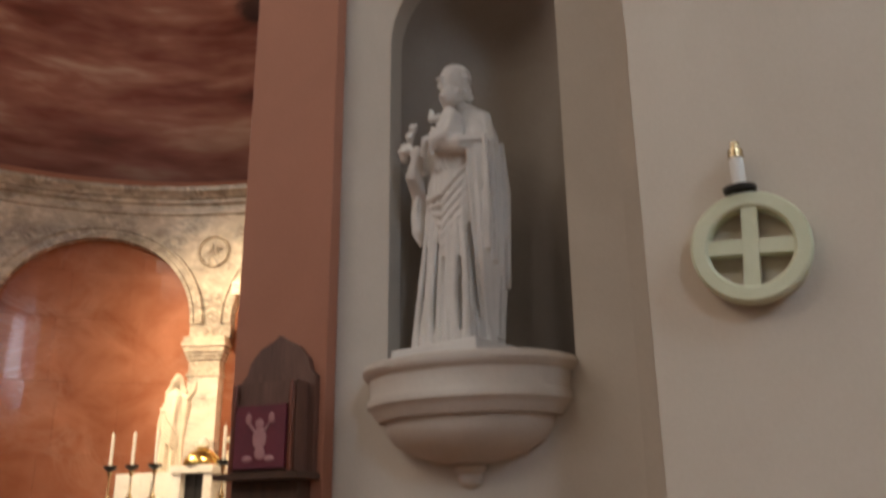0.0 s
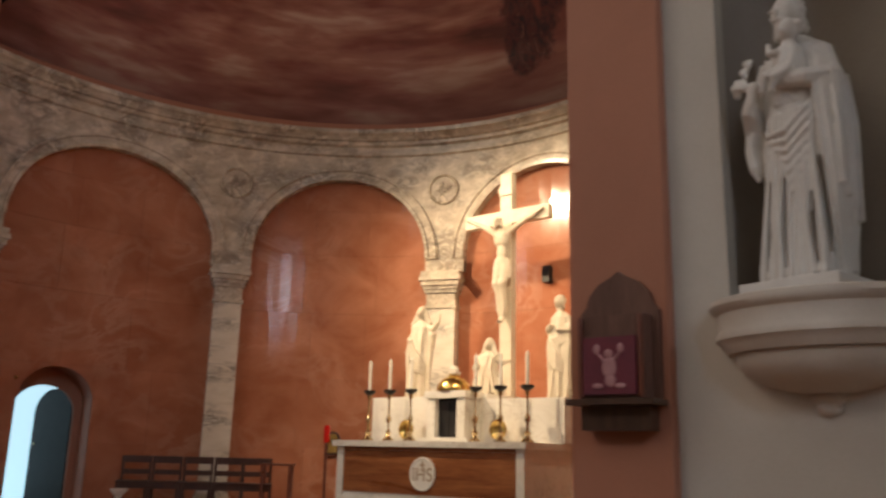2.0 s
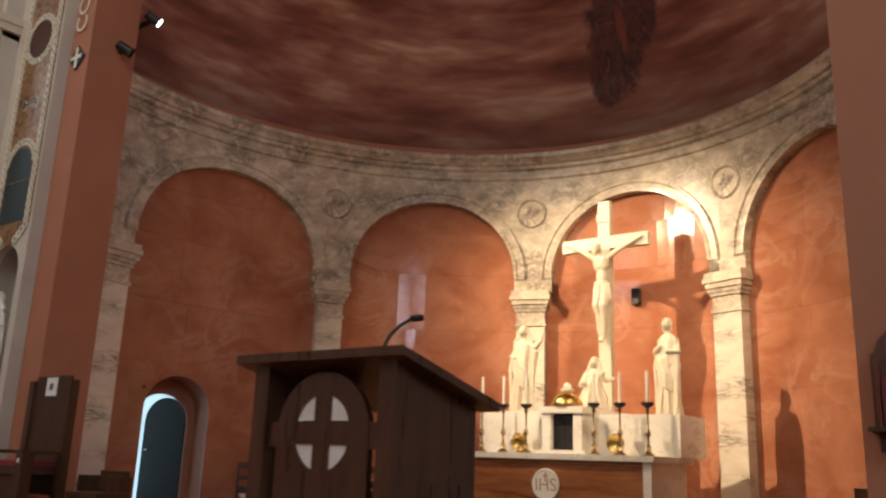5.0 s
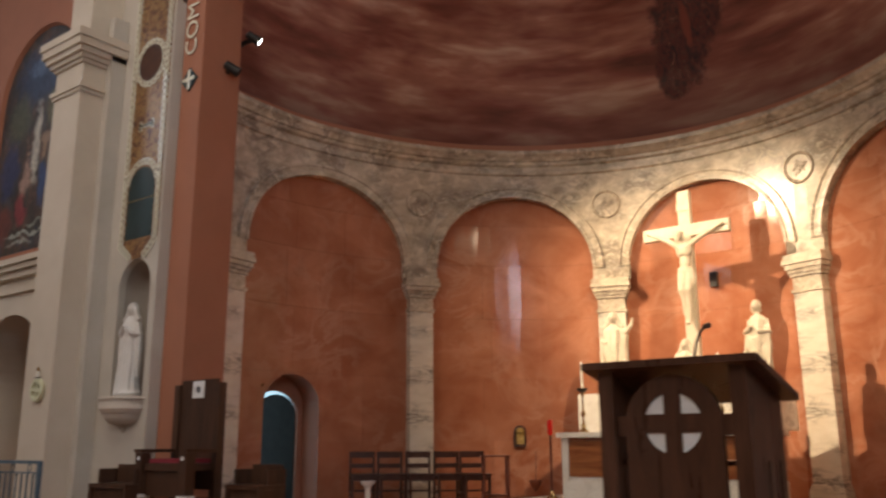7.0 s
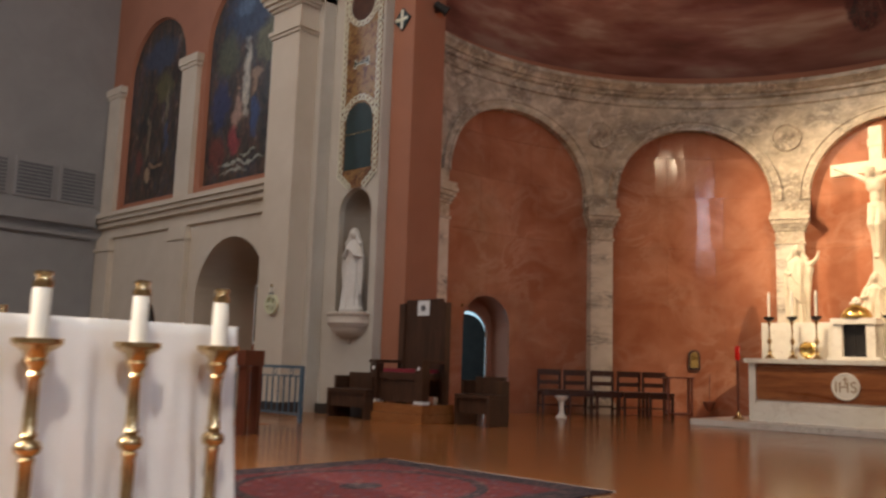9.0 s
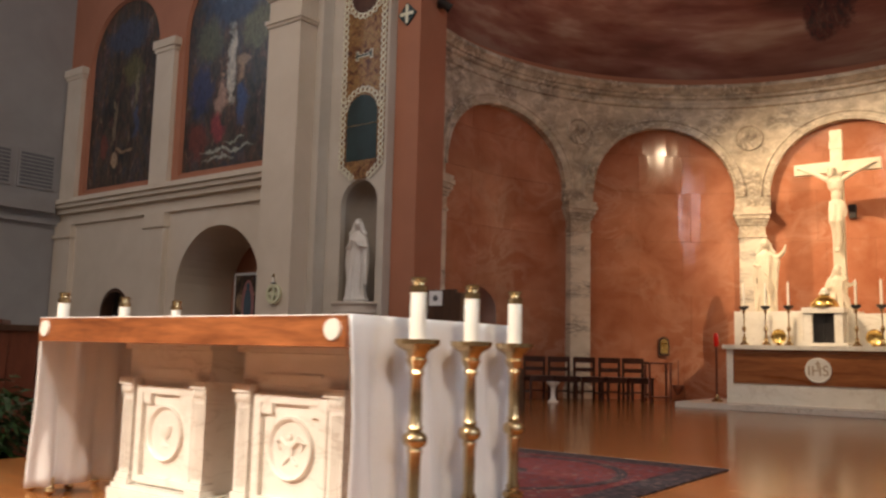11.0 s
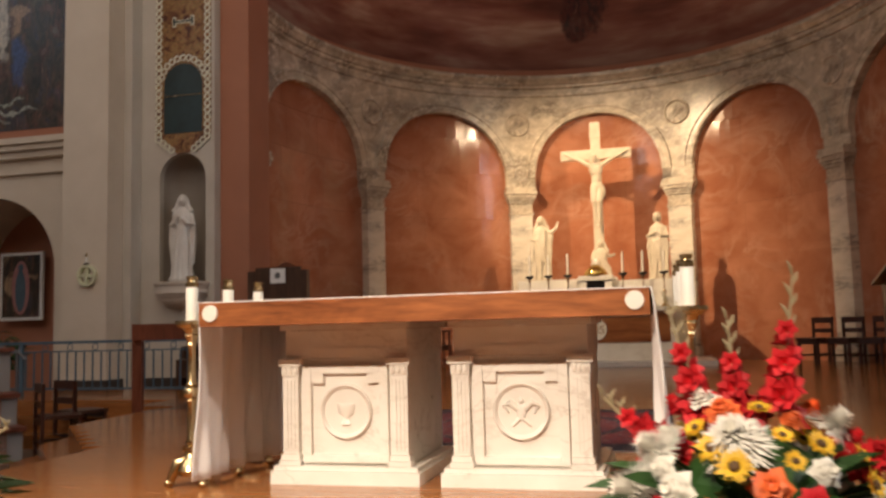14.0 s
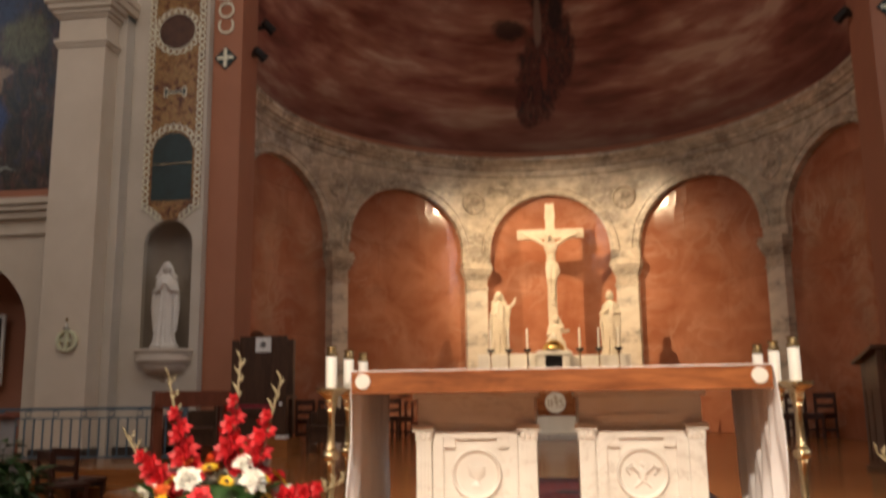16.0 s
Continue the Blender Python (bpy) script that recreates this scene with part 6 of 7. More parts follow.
def pierced_front():
    """Arched board with a round opening crossed by two bars."""
    bm = bmesh.new()
    cz, r, n = 1.06, 0.148, 48
    inner, outer = [], []
    for i in range(n):
        a = 2 * math.pi * i / n
        c, s = math.cos(a), math.sin(a)
        inner.append((r * c, cz + r * s))
        if s > 0:
            e = 1 / math.sqrt((c / 0.245) ** 2 + (s / 0.235) ** 2)
        else:
            e = min(0.245 / max(abs(c), 1e-6), 1.06 / max(-s, 1e-6))
        outer.append((e * c, cz + e * s))
    lay = [[bm.verts.new((x, y, z)) for x, z in ring] for ring in (inner, outer) for y in (-0.25, -0.22)]
    inf, inb, ouf, oub = lay
    for i in range(n):
        j = (i + 1) % n
        for a, b2 in ((inf, ouf), (oub, inb), (inb, inf), (ouf, oub)):
            bm.faces.new((a[i], a[j], b2[j], b2[i]))
    box(bm, -0.043, 0.043, -0.249, -0.222, cz - 0.149, cz + 0.149)
    box(bm, -0.149, -0.0435, -0.249, -0.222, cz - 0.045, cz + 0.045)
    box(bm, 0.0435, 0.149, -0.249, -0.222, cz - 0.045, cz + 0.045)
    return bm


part("arched_front", pierced_front(), "ambo_wood", am, "arched front board with a round cross opening", False)
part("white_backing", lathe(bmesh.new(), [(0.1475, 0.0), (0.1475, 0.006), (0.0, 0.006)], 48), "paper", am, "white sheet behind the cross opening", False, pose(0, -0.236, 1.06, 90, 0, 0))
for sx in (-1, 1):
    part("front_rail", bx(*sorted((0.2455 * sx, 0.2995 * sx)), -0.247, -0.222, 1.0, 1.10, 0.004), "ambo_wood", am, smooth=False)
part("shelf", bx(-0.325, 0.325, -0.16, 0.26, 0.86, 0.88, 0.004), "ambo_wood", am, smooth=False)
mc = thing("microphone", "black gooseneck microphone on the ambo", "microphone", 3.87, 4.72, 1.29)
part("gooseneck", tube(bmesh.new(), [(0, 0, 0), (0.0, 0.05, 0.08), (-0.01, 0.14, 0.20), (-0.015, 0.22, 0.26), (-0.02, 0.30, 0.30)], 0.008), "dark_metal", mc)
part("capsule", tube(bmesh.new(), [(-0.02, 0.30, 0.30), (-0.022, 0.37, 0.315)], [0.014, 0.017], 10), "dark_metal", mc)

# ---------------------------------------------------------------- book cabinet on the arch
bc = thing("book_shrine", "small wooden wall shrine with a red-bound book", "shrine", 5.435, 7.92, 1.27)
bc.matrix_basis = bc.matrix_basis @ Matrix.Diagonal((1.22, 1.0, 1.0, 1.0))
bm = bmesh.new()
edge = [(-0.175, 0.0), (0.175, 0.0), (0.175, 0.44), (0.15, 0.47), (0.135, 0.53), (0.09, 0.59), (0.03, 0.625), (0.0, 0.65), (-0.03, 0.625), (-0.09, 0.59), (-0.135, 0.53), (-0.15, 0.47), (-0.175, 0.44)]
f0 = [bm.verts.new((x, -0.002, z)) for x, z in edge]
f1 = [bm.verts.new((x, -0.035, z)) for x, z in edge]
bm.faces.new(f0[::-1])
bm.faces.new(f1)
for i in range(len(edge)):
    j = (i + 1) % len(edge)
    bm.faces.new((f0[i], f0[j], f1[j], f1[i]))
part("shaped_back", soften(bm, 0.006), "shrine_wood", bc, smooth=False)
part("box", bx(-0.145, 0.145, -0.13, -0.037, 0.0, 0.41, 0.008), "shrine_wood", bc, smooth=False)
part("bottom_shelf", bx(-0.19, 0.19, -0.18, -0.001, -0.03, -0.002, 0.008), "dark_wood", bc, smooth=False)
part("bracket", bx(-0.15, 0.15, -0.10, -0.001, -0.15, -0.032, 0.02), "dark_wood", bc, smooth=False)
part("book", bx(-0.115, 0.115, -0.155, -0.132, 0.02, 0.30, 0.008), "book_cover", bc, "red-bound ornamented book", False)
bm = bmesh.new()
blob(bm, (0.0, -0.157, 0.215), (0.020, 0.004, 0.024), 12)
blob(bm, (0.002, -0.157, 0.150), (0.032, 0.004, 0.052), 12)
blob(bm, (0.006, -0.157, 0.085), (0.024, 0.004, 0.030), 12)
for s in (-1, 1):
    blob(bm, (s * 0.052, -0.157, 0.240), (0.014, 0.004, 0.026), 10)
    blob(bm, (s * 0.050, -0.157, 0.060), (0.024, 0.004, 0.014), 10)
    tube(bm, [(s * 0.02, -0.157, 0.18), (s * 0.045, -0.157, 0.215)], [0.008, 0.006], 6)
part("book_ornament", bm, "faded_pink", bc, "pale pink raised ornament")
for x in (-0.132, 0.132):
    part("corner_post", lathe(bmesh.new(), [(0.009, 0.0), (0.011, 0.02), (0.011, 0.38), (0.009, 0.40)], 10, (x, -0.143, 0.004)), "red_wood", bc)

# ---------------------------------------------------------------- throne, benches, chairs
pl = thing("throne_platform", "light orange wooden platform under the throne", "platform", -4.70, 8.00, 0.002)
part("lower_step", bx(-0.62, 0.62, -0.52, 0.19, 0.0, 0.14, 0.008), "floor_wood", pl, smooth=False)
part("upper_step", bx(-0.60, 0.60, -0.48, 0.19, 0.142, 0.28, 0.008), "floor_wood", pl, smooth=False)
th = thing("throne", "tall dark wooden presider's throne with a pale shield", "throne", -4.72, 8.09, 0.284)
part("back_panel", bx(-0.40, 0.40, 0.02, 0.07, 0.1, 1.62, 0.01), "dark_wood", th, smooth=False)
for s in (-1, 1):
    part("back_post", bx(*sorted((0.40 * s, 0.52 * s)), -0.02, 0.10, 0.0, 1.56, 0.012), "dark_wood", th, smooth=False)
    part("arm_post", bx(*sorted((0.43 * s, 0.58 * s)), -0.55, -0.40, 0.0, 0.60, 0.012), "dark_wood", th, smooth=False)
    part("armrest", bx(*sorted((0.42 * s, 0.59 * s)), -0.57, -0.025, 0.603, 0.65, 0.012), "dark_wood", th, smooth=False)
    part("arm_inlay", bx(*sorted((0.475 * s, 0.525 * s)), -0.556, -0.551, 0.50, 0.55, 0.001), "paper", th, "small pale inlaid cross", False)
    part("post_shoe", bx(*sorted((0.42 * s, 0.59 * s)), -0.56, -0.39, -0.001, 0.045, 0.004), "paper", th, "white post shoe", False)
part("seat", bx(-0.42, 0.42, -0.50, 0.015, 0.36, 0.46, 0.02), "dark_wood", th, smooth=False)
part("cushion", bx(-0.38, 0.38, -0.46, 0.0, 0.463, 0.52, 0.025), "red_velvet", th, smooth=False)
part("seat_front", bx(-0.425, 0.425, -0.46, -0.43, 0.02, 0.355, 0.006), "dark_wood", th, smooth=False)
part("shield", bx(-0.13, 0.13, 0.008, 0.019, 1.36, 1.60, 0.01), "paper", th, "pale coat-of-arms panel", False)
bm = bmesh.new()
lathe(bm, [(0.05, 0), (0.05, 0.004), (0.0, 0.004)], 16)
part("shield_charge", bm, "grille_metal", th, m=pose(0, 0.007, 1.48, 90, 0, 0))


def bench(x, y, w, rz, label):
    t = thing("bench", label, "bench", x, y, 0.002, rz, "throne benches")
    part("seat", bx(-w, w, -0.24, 0.22, 0.40, 0.46, 0.01), "dark_wood", t, smooth=False)
    for s in (-1, 1):
        part("side", bx(*sorted(((w - 0.05) * s, w * s)), -0.24, 0.22, 0.0, 0.399, 0.008), "dark_wood", t, smooth=False)
        part("arm_side", bx(*sorted(((w - 0.05) * s, w * s)), -0.10, 0.22, 0.463, 0.66, 0.008), "dark_wood", t, smooth=False)
    part("backrest", bx(-w + 0.055, w - 0.055, 0.17, 0.22, 0.463, 0.72, 0.01), "dark_wood", t, smooth=False)
    part("apron", bx(-w + 0.055, w - 0.055, -0.20, -0.16, 0.18, 0.398, 0.006), "dark_wood", t, smooth=False)


bench(-5.64, 7.58, 0.46, 0, "dark wooden bench beside the throne")
bench(-3.62, 8.3, 0.34, 0, "dark wooden bench behind the throne platform")


def wooden_chair(x, y, rz, z=0.002, first=None, group="apse chairs"):
    if first:
        ob = copy_thing(first, pose(x, y, z, 0, 0, rz))
        ob["group"] = group
        return ob
    t = thing("wooden_chair", "dark reddish wooden chair with an open back", "chair", x, y, z, rz, group)
    for sx in (-1, 1):
        part("front_leg", bx(*sorted((0.19 * sx, 0.235 * sx)), -0.225, -0.18, 0.0, 0.44, 0.004), "chair_wood", t, smooth=False)
        part("back_leg", bx(*sorted((0.19 * sx, 0.23 * sx)), 0.19, 0.23, 0.0, 0.86, 0.004), "chair_wood", t, smooth=False)
        part("side_stretcher", bx(*sorted((0.20 * sx, 0.22 * sx)), -0.179, 0.189, 0.14, 0.17, 0.003), "chair_wood", t, smooth=False)
    part("seat", bx(-0.24, 0.24, -0.24, 0.187, 0.442, 0.48, 0.01), "chair_wood", t, smooth=False)
    part("seat_apron", bx(-0.189, 0.189, -0.215, -0.19, 0.365, 0.441, 0.003), "chair_wood", t, smooth=False)
    part("rear_apron", bx(-0.189, 0.189, 0.195, 0.22, 0.365, 0.441, 0.003), "chair_wood", t, smooth=False)
    part("top_rail", bx(-0.189, 0.189, 0.195, 0.225, 0.75, 0.86, 0.006), "chair_wood", t, smooth=False)
    part("mid_rail", bx(-0.189, 0.189, 0.20, 0.22, 0.57, 0.65, 0.004), "chair_wood", t, smooth=False)
    part("rear_stretcher", bx(-0.189, 0.189, 0.20, 0.22, 0.16, 0.19, 0.003), "chair_wood", t, smooth=False)
    return t


row = [(-5.02, 11.95), (-4.62, 12.25), (-4.2, 12.54), (-3.78, 12.82), (-3.38, 13.06)]
chair = wooden_chair(*row[0], 50)
for x, y in row[1:]:
    wooden_chair(x, y, 50, 0.002, chair)
for k, (x, y) in enumerate(((5.0, 11.95), (4.55, 12.3), (4.08, 12.62))):
    wooden_chair(x, y, -50, 0.002, chair, "other apse chairs")
dk = thing("prayer_desk", "low dark wooden prayer desk at the end of the chairs", "desk", -2.98, 13.12, 0.002, 40)
part("top", bx(-0.25, 0.25, -0.18, 0.18, 0.76, 0.79, 0.006), "red_wood", dk, smooth=False)
for sx in (-1, 1):
    for sy in (-1, 1):
        part("leg", bx(*sorted((0.19 * sx, 0.23 * sx)), *sorted((0.12 * sy, 0.16 * sy)), 0.0, 0.758, 0.004), "red_wood", dk, smooth=False)
part("shelf", bx(-0.22, 0.22, -0.16, 0.16, 0.10, 0.13, 0.004), "red_wood", dk, smooth=False)
fs = thing("flower_pedestal", "small white turned pedestal on the apse floor", "pedestal", -4.28, 11.25, 0.002)
part("foot", lathe(bmesh.new(), [(0.10, 0), (0.10, 0.03), (0.06, 0.06)], 18), "altar_marble", fs)
part("stem", lathe(bmesh.new(), [(0.06, 0.06), (0.045, 0.12), (0.045, 0.26), (0.06, 0.30)], 18), "altar_marble", fs)
part("bowl", lathe(bmesh.new(), [(0.06, 0.30), (0.12, 0.36), (0.125, 0.39), (0.10, 0.39), (0.0, 0.35)], 18), "altar_marble", fs)

st = thing("side_table", "reddish wooden side table with solid ends", "table", -4.2, 4.2, 0.002, 30)
part("top", bx(-0.42, 0.42, -0.25, 0.25, 0.80, 0.98, 0.02), "red_wood", st, smooth=False)
for s in (-1, 1):
    for y in (-0.2, 0.12):
        part("leg", bx(*sorted((0.32 * s, 0.42 * s)), y, y + 0.09, 0.0, 0.798, 0.008), "red_wood", st, smooth=False)


# ---------------------------------------------------------------- railings
def railing(x0, x1, y, group, label):
    t = thing("railing", label, "railing", x0, y, 0.002, 0, group)
    w = x1 - x0
    part("top_rail", bx(0, w, -0.025, 0.025, 0.76, 0.80, 0.008), "rail_paint", t, smooth=False)
    part("bottom_rail", bx(0, w, -0.015, 0.015, 0.10, 0.13, 0.004), "rail_paint", t, smooth=False)
    part("middle_rail", bx(0, w, -0.012, 0.012, 0.64, 0.66, 0.003), "rail_paint", t, smooth=False)
    n = int(w / 0.14)
    bar = mesh_of("baluster", bx(-0.009, 0.009, -0.009, 0.009, 0.132, 0.638, 0.002), "rail_paint")
    for i in range(1, n):
        part("baluster", bar, "", t, m=pose(w * i / n, 0, 0))
    for x in (0.0, w / 2, w):
        part("post", bx(x - 0.025, x + 0.025, -0.026, 0.026, 0.0, 0.79, 0.006), "rail_paint", t, smooth=False)
    for i in range(int(w / 0.42)):
        cx = 0.21 + 0.42 * i
        bm = tube(bmesh.new(), [(cx + 0.045 * math.cos(k * 0.5236), 0, 0.71 + 0.045 * math.sin(k * 0.5236)) for k in range(13)], 0.007, 6)
        part("ring", bm, "rail_paint", t)


railing(-10.6, -5.1, 6.07, "side railings", "blue-grey painted metal railing before the recess")
railing(4.72, 10.6, 6.0, "side railings", "blue-grey painted metal railing before the niche")

# ---------------------------------------------------------------- transept furnishings
pc = thing("framed_picture", "framed picture of an upright pale shape in the recess", "picture", -10.55, 9.2, 1.2)
part("frame", bx(-0.48, 0.48, -0.05, 0.0, 0.0, 1.3, 0.02), "paper", pc, smooth=False)
part("image", bx(-0.42, 0.42, -0.06, -0.051, 0.06, 1.24, 0), "painting_dark", pc, smooth=False)
bm = bmesh.new()
blob(bm, (0, -0.061, 0.62), (0.20, 0.008, 0.52), 20)
part("pale_halo", bm, "faded_pink", pc)
bm = bmesh.new()
blob(bm, (0, -0.068, 0.56), (0.12, 0.008, 0.40), 20)
blob(bm, (0, -0.068, 1.00), (0.06, 0.008, 0.08), 12)
part("robed_shape", bm, "rail_paint", pc)
nb = thing("notice_board", "small dark wall notice beside the pilaster", "notice", -12.62, YT, 1.15)
part("board", bx(-0.22, 0.22, -0.03, -0.001, -0.2, 0.3, 0.006), "dark_wood", nb, smooth=False)
part("sheet", bx(-0.18, 0.18, -0.034, -0.031, -0.16, 0.26, 0), "grille_metal", nb, smooth=False)
for i in range(4):
    gl = thing("vent_grille", "square grey metal grille on the transept wall", "grille", -16.15, 7.2 - 1.05 * i, 4.85, 90, "wall grilles")
    part("frame", bx(-0.45, 0.45, -0.05, -0.001, -0.3, 0.62, 0.01), "grey_and_shaded_plaster", gl, smooth=False)
    for k in range(9):
        part("slat", bx(-0.40, 0.40, -0.056, -0.05, -0.25 + 0.09 * k, -0.19 + 0.09 * k, 0.002), "grille_metal", gl, smooth=False)
og = thing("organ_console", "reddish wooden organ console on the nave floor", "organ", -5.6, 1.75, -0.54, 48)
part("case", bx(-0.31, 0.31, -0.22, 0.24, 0.0, 1.55, 0.015), "red_wood", og, smooth=False)
part("cap", bx(-0.35, 0.35, -0.26, 0.28, 1.552, 1.61, 0.012), "dark_wood", og, smooth=False)
part("door_panel", bx(-0.27, -0.015, -0.235, -0.221, 0.15, 1.42, 0.006), "red_wood", og, smooth=False)
part("door_panel", bx(0.015, 0.27, -0.235, -0.221, 0.15, 1.42, 0.006), "red_wood", og, smooth=False)
for i, (x, y, rz) in enumerate(((-5.75, 2.75, 150), (-5.8, 4.3, 140), (-5.95, 4.9, 160))):
    wooden_chair(x, y, rz, -0.54, chair, "choir chairs")


def leafy(name, label, category, x, y, z, spread, tall, n, seed, material="leaf"):
    t = thing(name, label, category, x, y, z)
    part("pot", lathe(bmesh.new(), [(0.13, 0), (0.15, 0.02), (0.18, 0.28), (0.19, 0.30), (0.17, 0.30), (0.0, 0.26)], 20), "red_wood", t)
    rng = random.Random(seed)
    bm = bmesh.new()
    for i in range(n):
        a, r = rng.uniform(0, 6.283), spread * math.sqrt(rng.uniform(0.02, 1))
        h = 0.30 + tall * rng.uniform(0.15, 1.0) * (1 - 0.45 * (r / spread) ** 2)
        c, q = math.cos(a), math.sin(a)
        root = Vector((0.45 * r * c, 0.45 * r * q, 0.27 + 0.6 * (h - 0.27)))
        tip = rng.uniform(0.10, 0.24)
        lean = rng.uniform(-0.7, 0.5)
        wide = rng.uniform(0.018, 0.045)
        turn = a + rng.uniform(-0.9, 0.9)
        d = Vector((math.cos(turn), math.sin(turn), lean)).normalized()
        side = Vector((-math.sin(turn), math.cos(turn), rng.uniform(-0.4, 0.4))) * wide
        base = Vector((r * c, r * q, h)) * 0.85 + root * 0.15
        pts = [base, base + d * tip * 0.45 - side, base + d * tip * 0.45 + side, base + d * tip - Vector((0, 0, 0.04)), base + d * tip * 0.45 - Vector((0, 0, 0.012))]
        v = [bm.verts.new(p) for p in pts]
        for f in ((0, 1, 4), (0, 4, 2), (1, 3, 4), (4, 3, 2)):
            bm.faces.new([v[k] for k in f])
        if i % 6 == 0:
            tube(bm, [(0.03 * c, 0.03 * q, 0.26), root, base], [0.008, 0.006, 0.003], 5)
    part("foliage", bm, material, t, smooth=False)
    return t


leafy("potted_plant", "bushy dark green potted plant on the nave floor", "plant", -4.3, 0.55, -0.54, 0.34, 0.86, 420, 3)
leafy("potted_plant", "second dark green potted plant beside the organ console", "plant", -4.35, 0.98, -0.54, 0.33, 0.92, 400, 6)
leafy("potted_plant", "trailing green plant in a pot behind the railing", "plant", -8.9, 6.7, 0.0, 0.45, 0.75, 300, 4)
leafy("potted_plant", "green plant in a pot in the recess", "plant", -9.9, 7.0, 0.0, 0.40, 0.70, 300, 5)

# ---------------------------------------------------------------- bouquets
def petal_ring(bm, n, r0, r1, w, z0, z1, seed=0, curl=0.0):
    rng = random.Random(seed)
    for i in range(n):
        a = 2 * math.pi * i / n + rng.uniform(-0.1, 0.1)
        c, s = math.cos(a), math.sin(a)
        k = rng.uniform(0.85, 1.1)
        pts = [(r0, -w * 0.4, z0), (r0, w * 0.4, z0), (0.55 * r1 * k, -w, (z0 + z1) / 2 + curl), (0.55 * r1 * k, w, (z0 + z1) / 2 + curl), (r1 * k, 0, z1)]
        v = [bm.verts.new((x * c - y * s, x * s + y * c, z)) for x, y, z in pts]
        bm.faces.new((v[0], v[1], v[3], v[2]))
        bm.faces.new((v[2], v[3], v[4]))


def flower_meshes():
    out = {}
    bm = bmesh.new()
    for j in range(9):
        petal_ring(bm, 30 - 2 * j, 0.005, 0.086 - 0.0075 * j, 0.0042, 0.004 * j, -0.012 + 0.0105 * j, j, 0.008)
    out["mum"] = mesh_of("white_bloom", bm, "petal_white")
    bm = bmesh.new()
    petal_ring(bm, 14, 0.012, 0.045, 0.008, 0.0, 0.006, 1)
    petal_ring(bm, 12, 0.012, 0.040, 0.008, 0.004, 0.014, 2)
    out["sun"] = mesh_of("yellow_bloom", bm, "petal_yellow")
    out["eye"] = mesh_of("bloom_heart", lathe(bmesh.new(), [(0.0125, 0.004), (0.0125, 0.010), (0.007, 0.014), (0.0, 0.015)], 12), "flower_heart")
    for key, mat in (("rose", "petal_orange"), ("white", "petal_white"), ("redrose", "petal_red")):
        bm = bmesh.new()
        for j in range(5):
            petal_ring(bm, 6, 0.004, 0.046 - 0.008 * j, 0.020 - 0.003 * j, 0.004 * j, 0.012 + 0.010 * j, j + 3, 0.012)
        blob(bm, (0, 0, 0.022), (0.018, 0.018, 0.022), 8)
        out[key] = mesh_of("rose_bloom", bm, mat)
    bm = bmesh.new()
    petal_ring(bm, 6, 0.006, 0.055, 0.022, 0.0, 0.045, 5, 0.01)
    petal_ring(bm, 4, 0.004, 0.035, 0.016, 0.01, 0.05, 6, 0.01)
    out["glad"] = mesh_of("red_bloom", bm, "petal_red")
    bm = bmesh.new()
    pts = [(0, 0, 0), (0.05, 0.022, 0.012), (0.11, 0.026, 0.014), (0.17, 0.016, 0.004), (0.21, 0.0, -0.01)]
    l = [bm.verts.new((x, y, z)) for x, y, z in pts]
    r = [bm.verts.new((x, -y, z)) for x, y, z in pts[1:4]]
    m0 = [bm.verts.new((x, 0, z - 0.012)) for x, y, z in pts[1:4]]
    bm.faces.new((l[0], l[1], m0[0]))
    bm.faces.new((l[0], m0[0], r[0]))
    for i in range(2):
        bm.faces.new((l[i + 1], l[i + 2], m0[i + 1], m0[i]))
        bm.faces.new((m0[i], m0[i + 1], r[i + 1], r[i]))
    bm.faces.new((l[3], l[4], m0[2]))
    bm.faces.new((m0[2], l[4], r[2]))
    out["leaf"] = mesh_of("leaf", bm, "leaf", True)
    bm = tube(bmesh.new(), [(0, 0, 0), (0.003, 0, 0.022), (0.001, 0, 0.04)], [0.003, 0.005, 0.0015], 6)
    out["bud"] = mesh_of("bud", bm, "bud_green")
    return out


FLOWERS = flower_meshes()


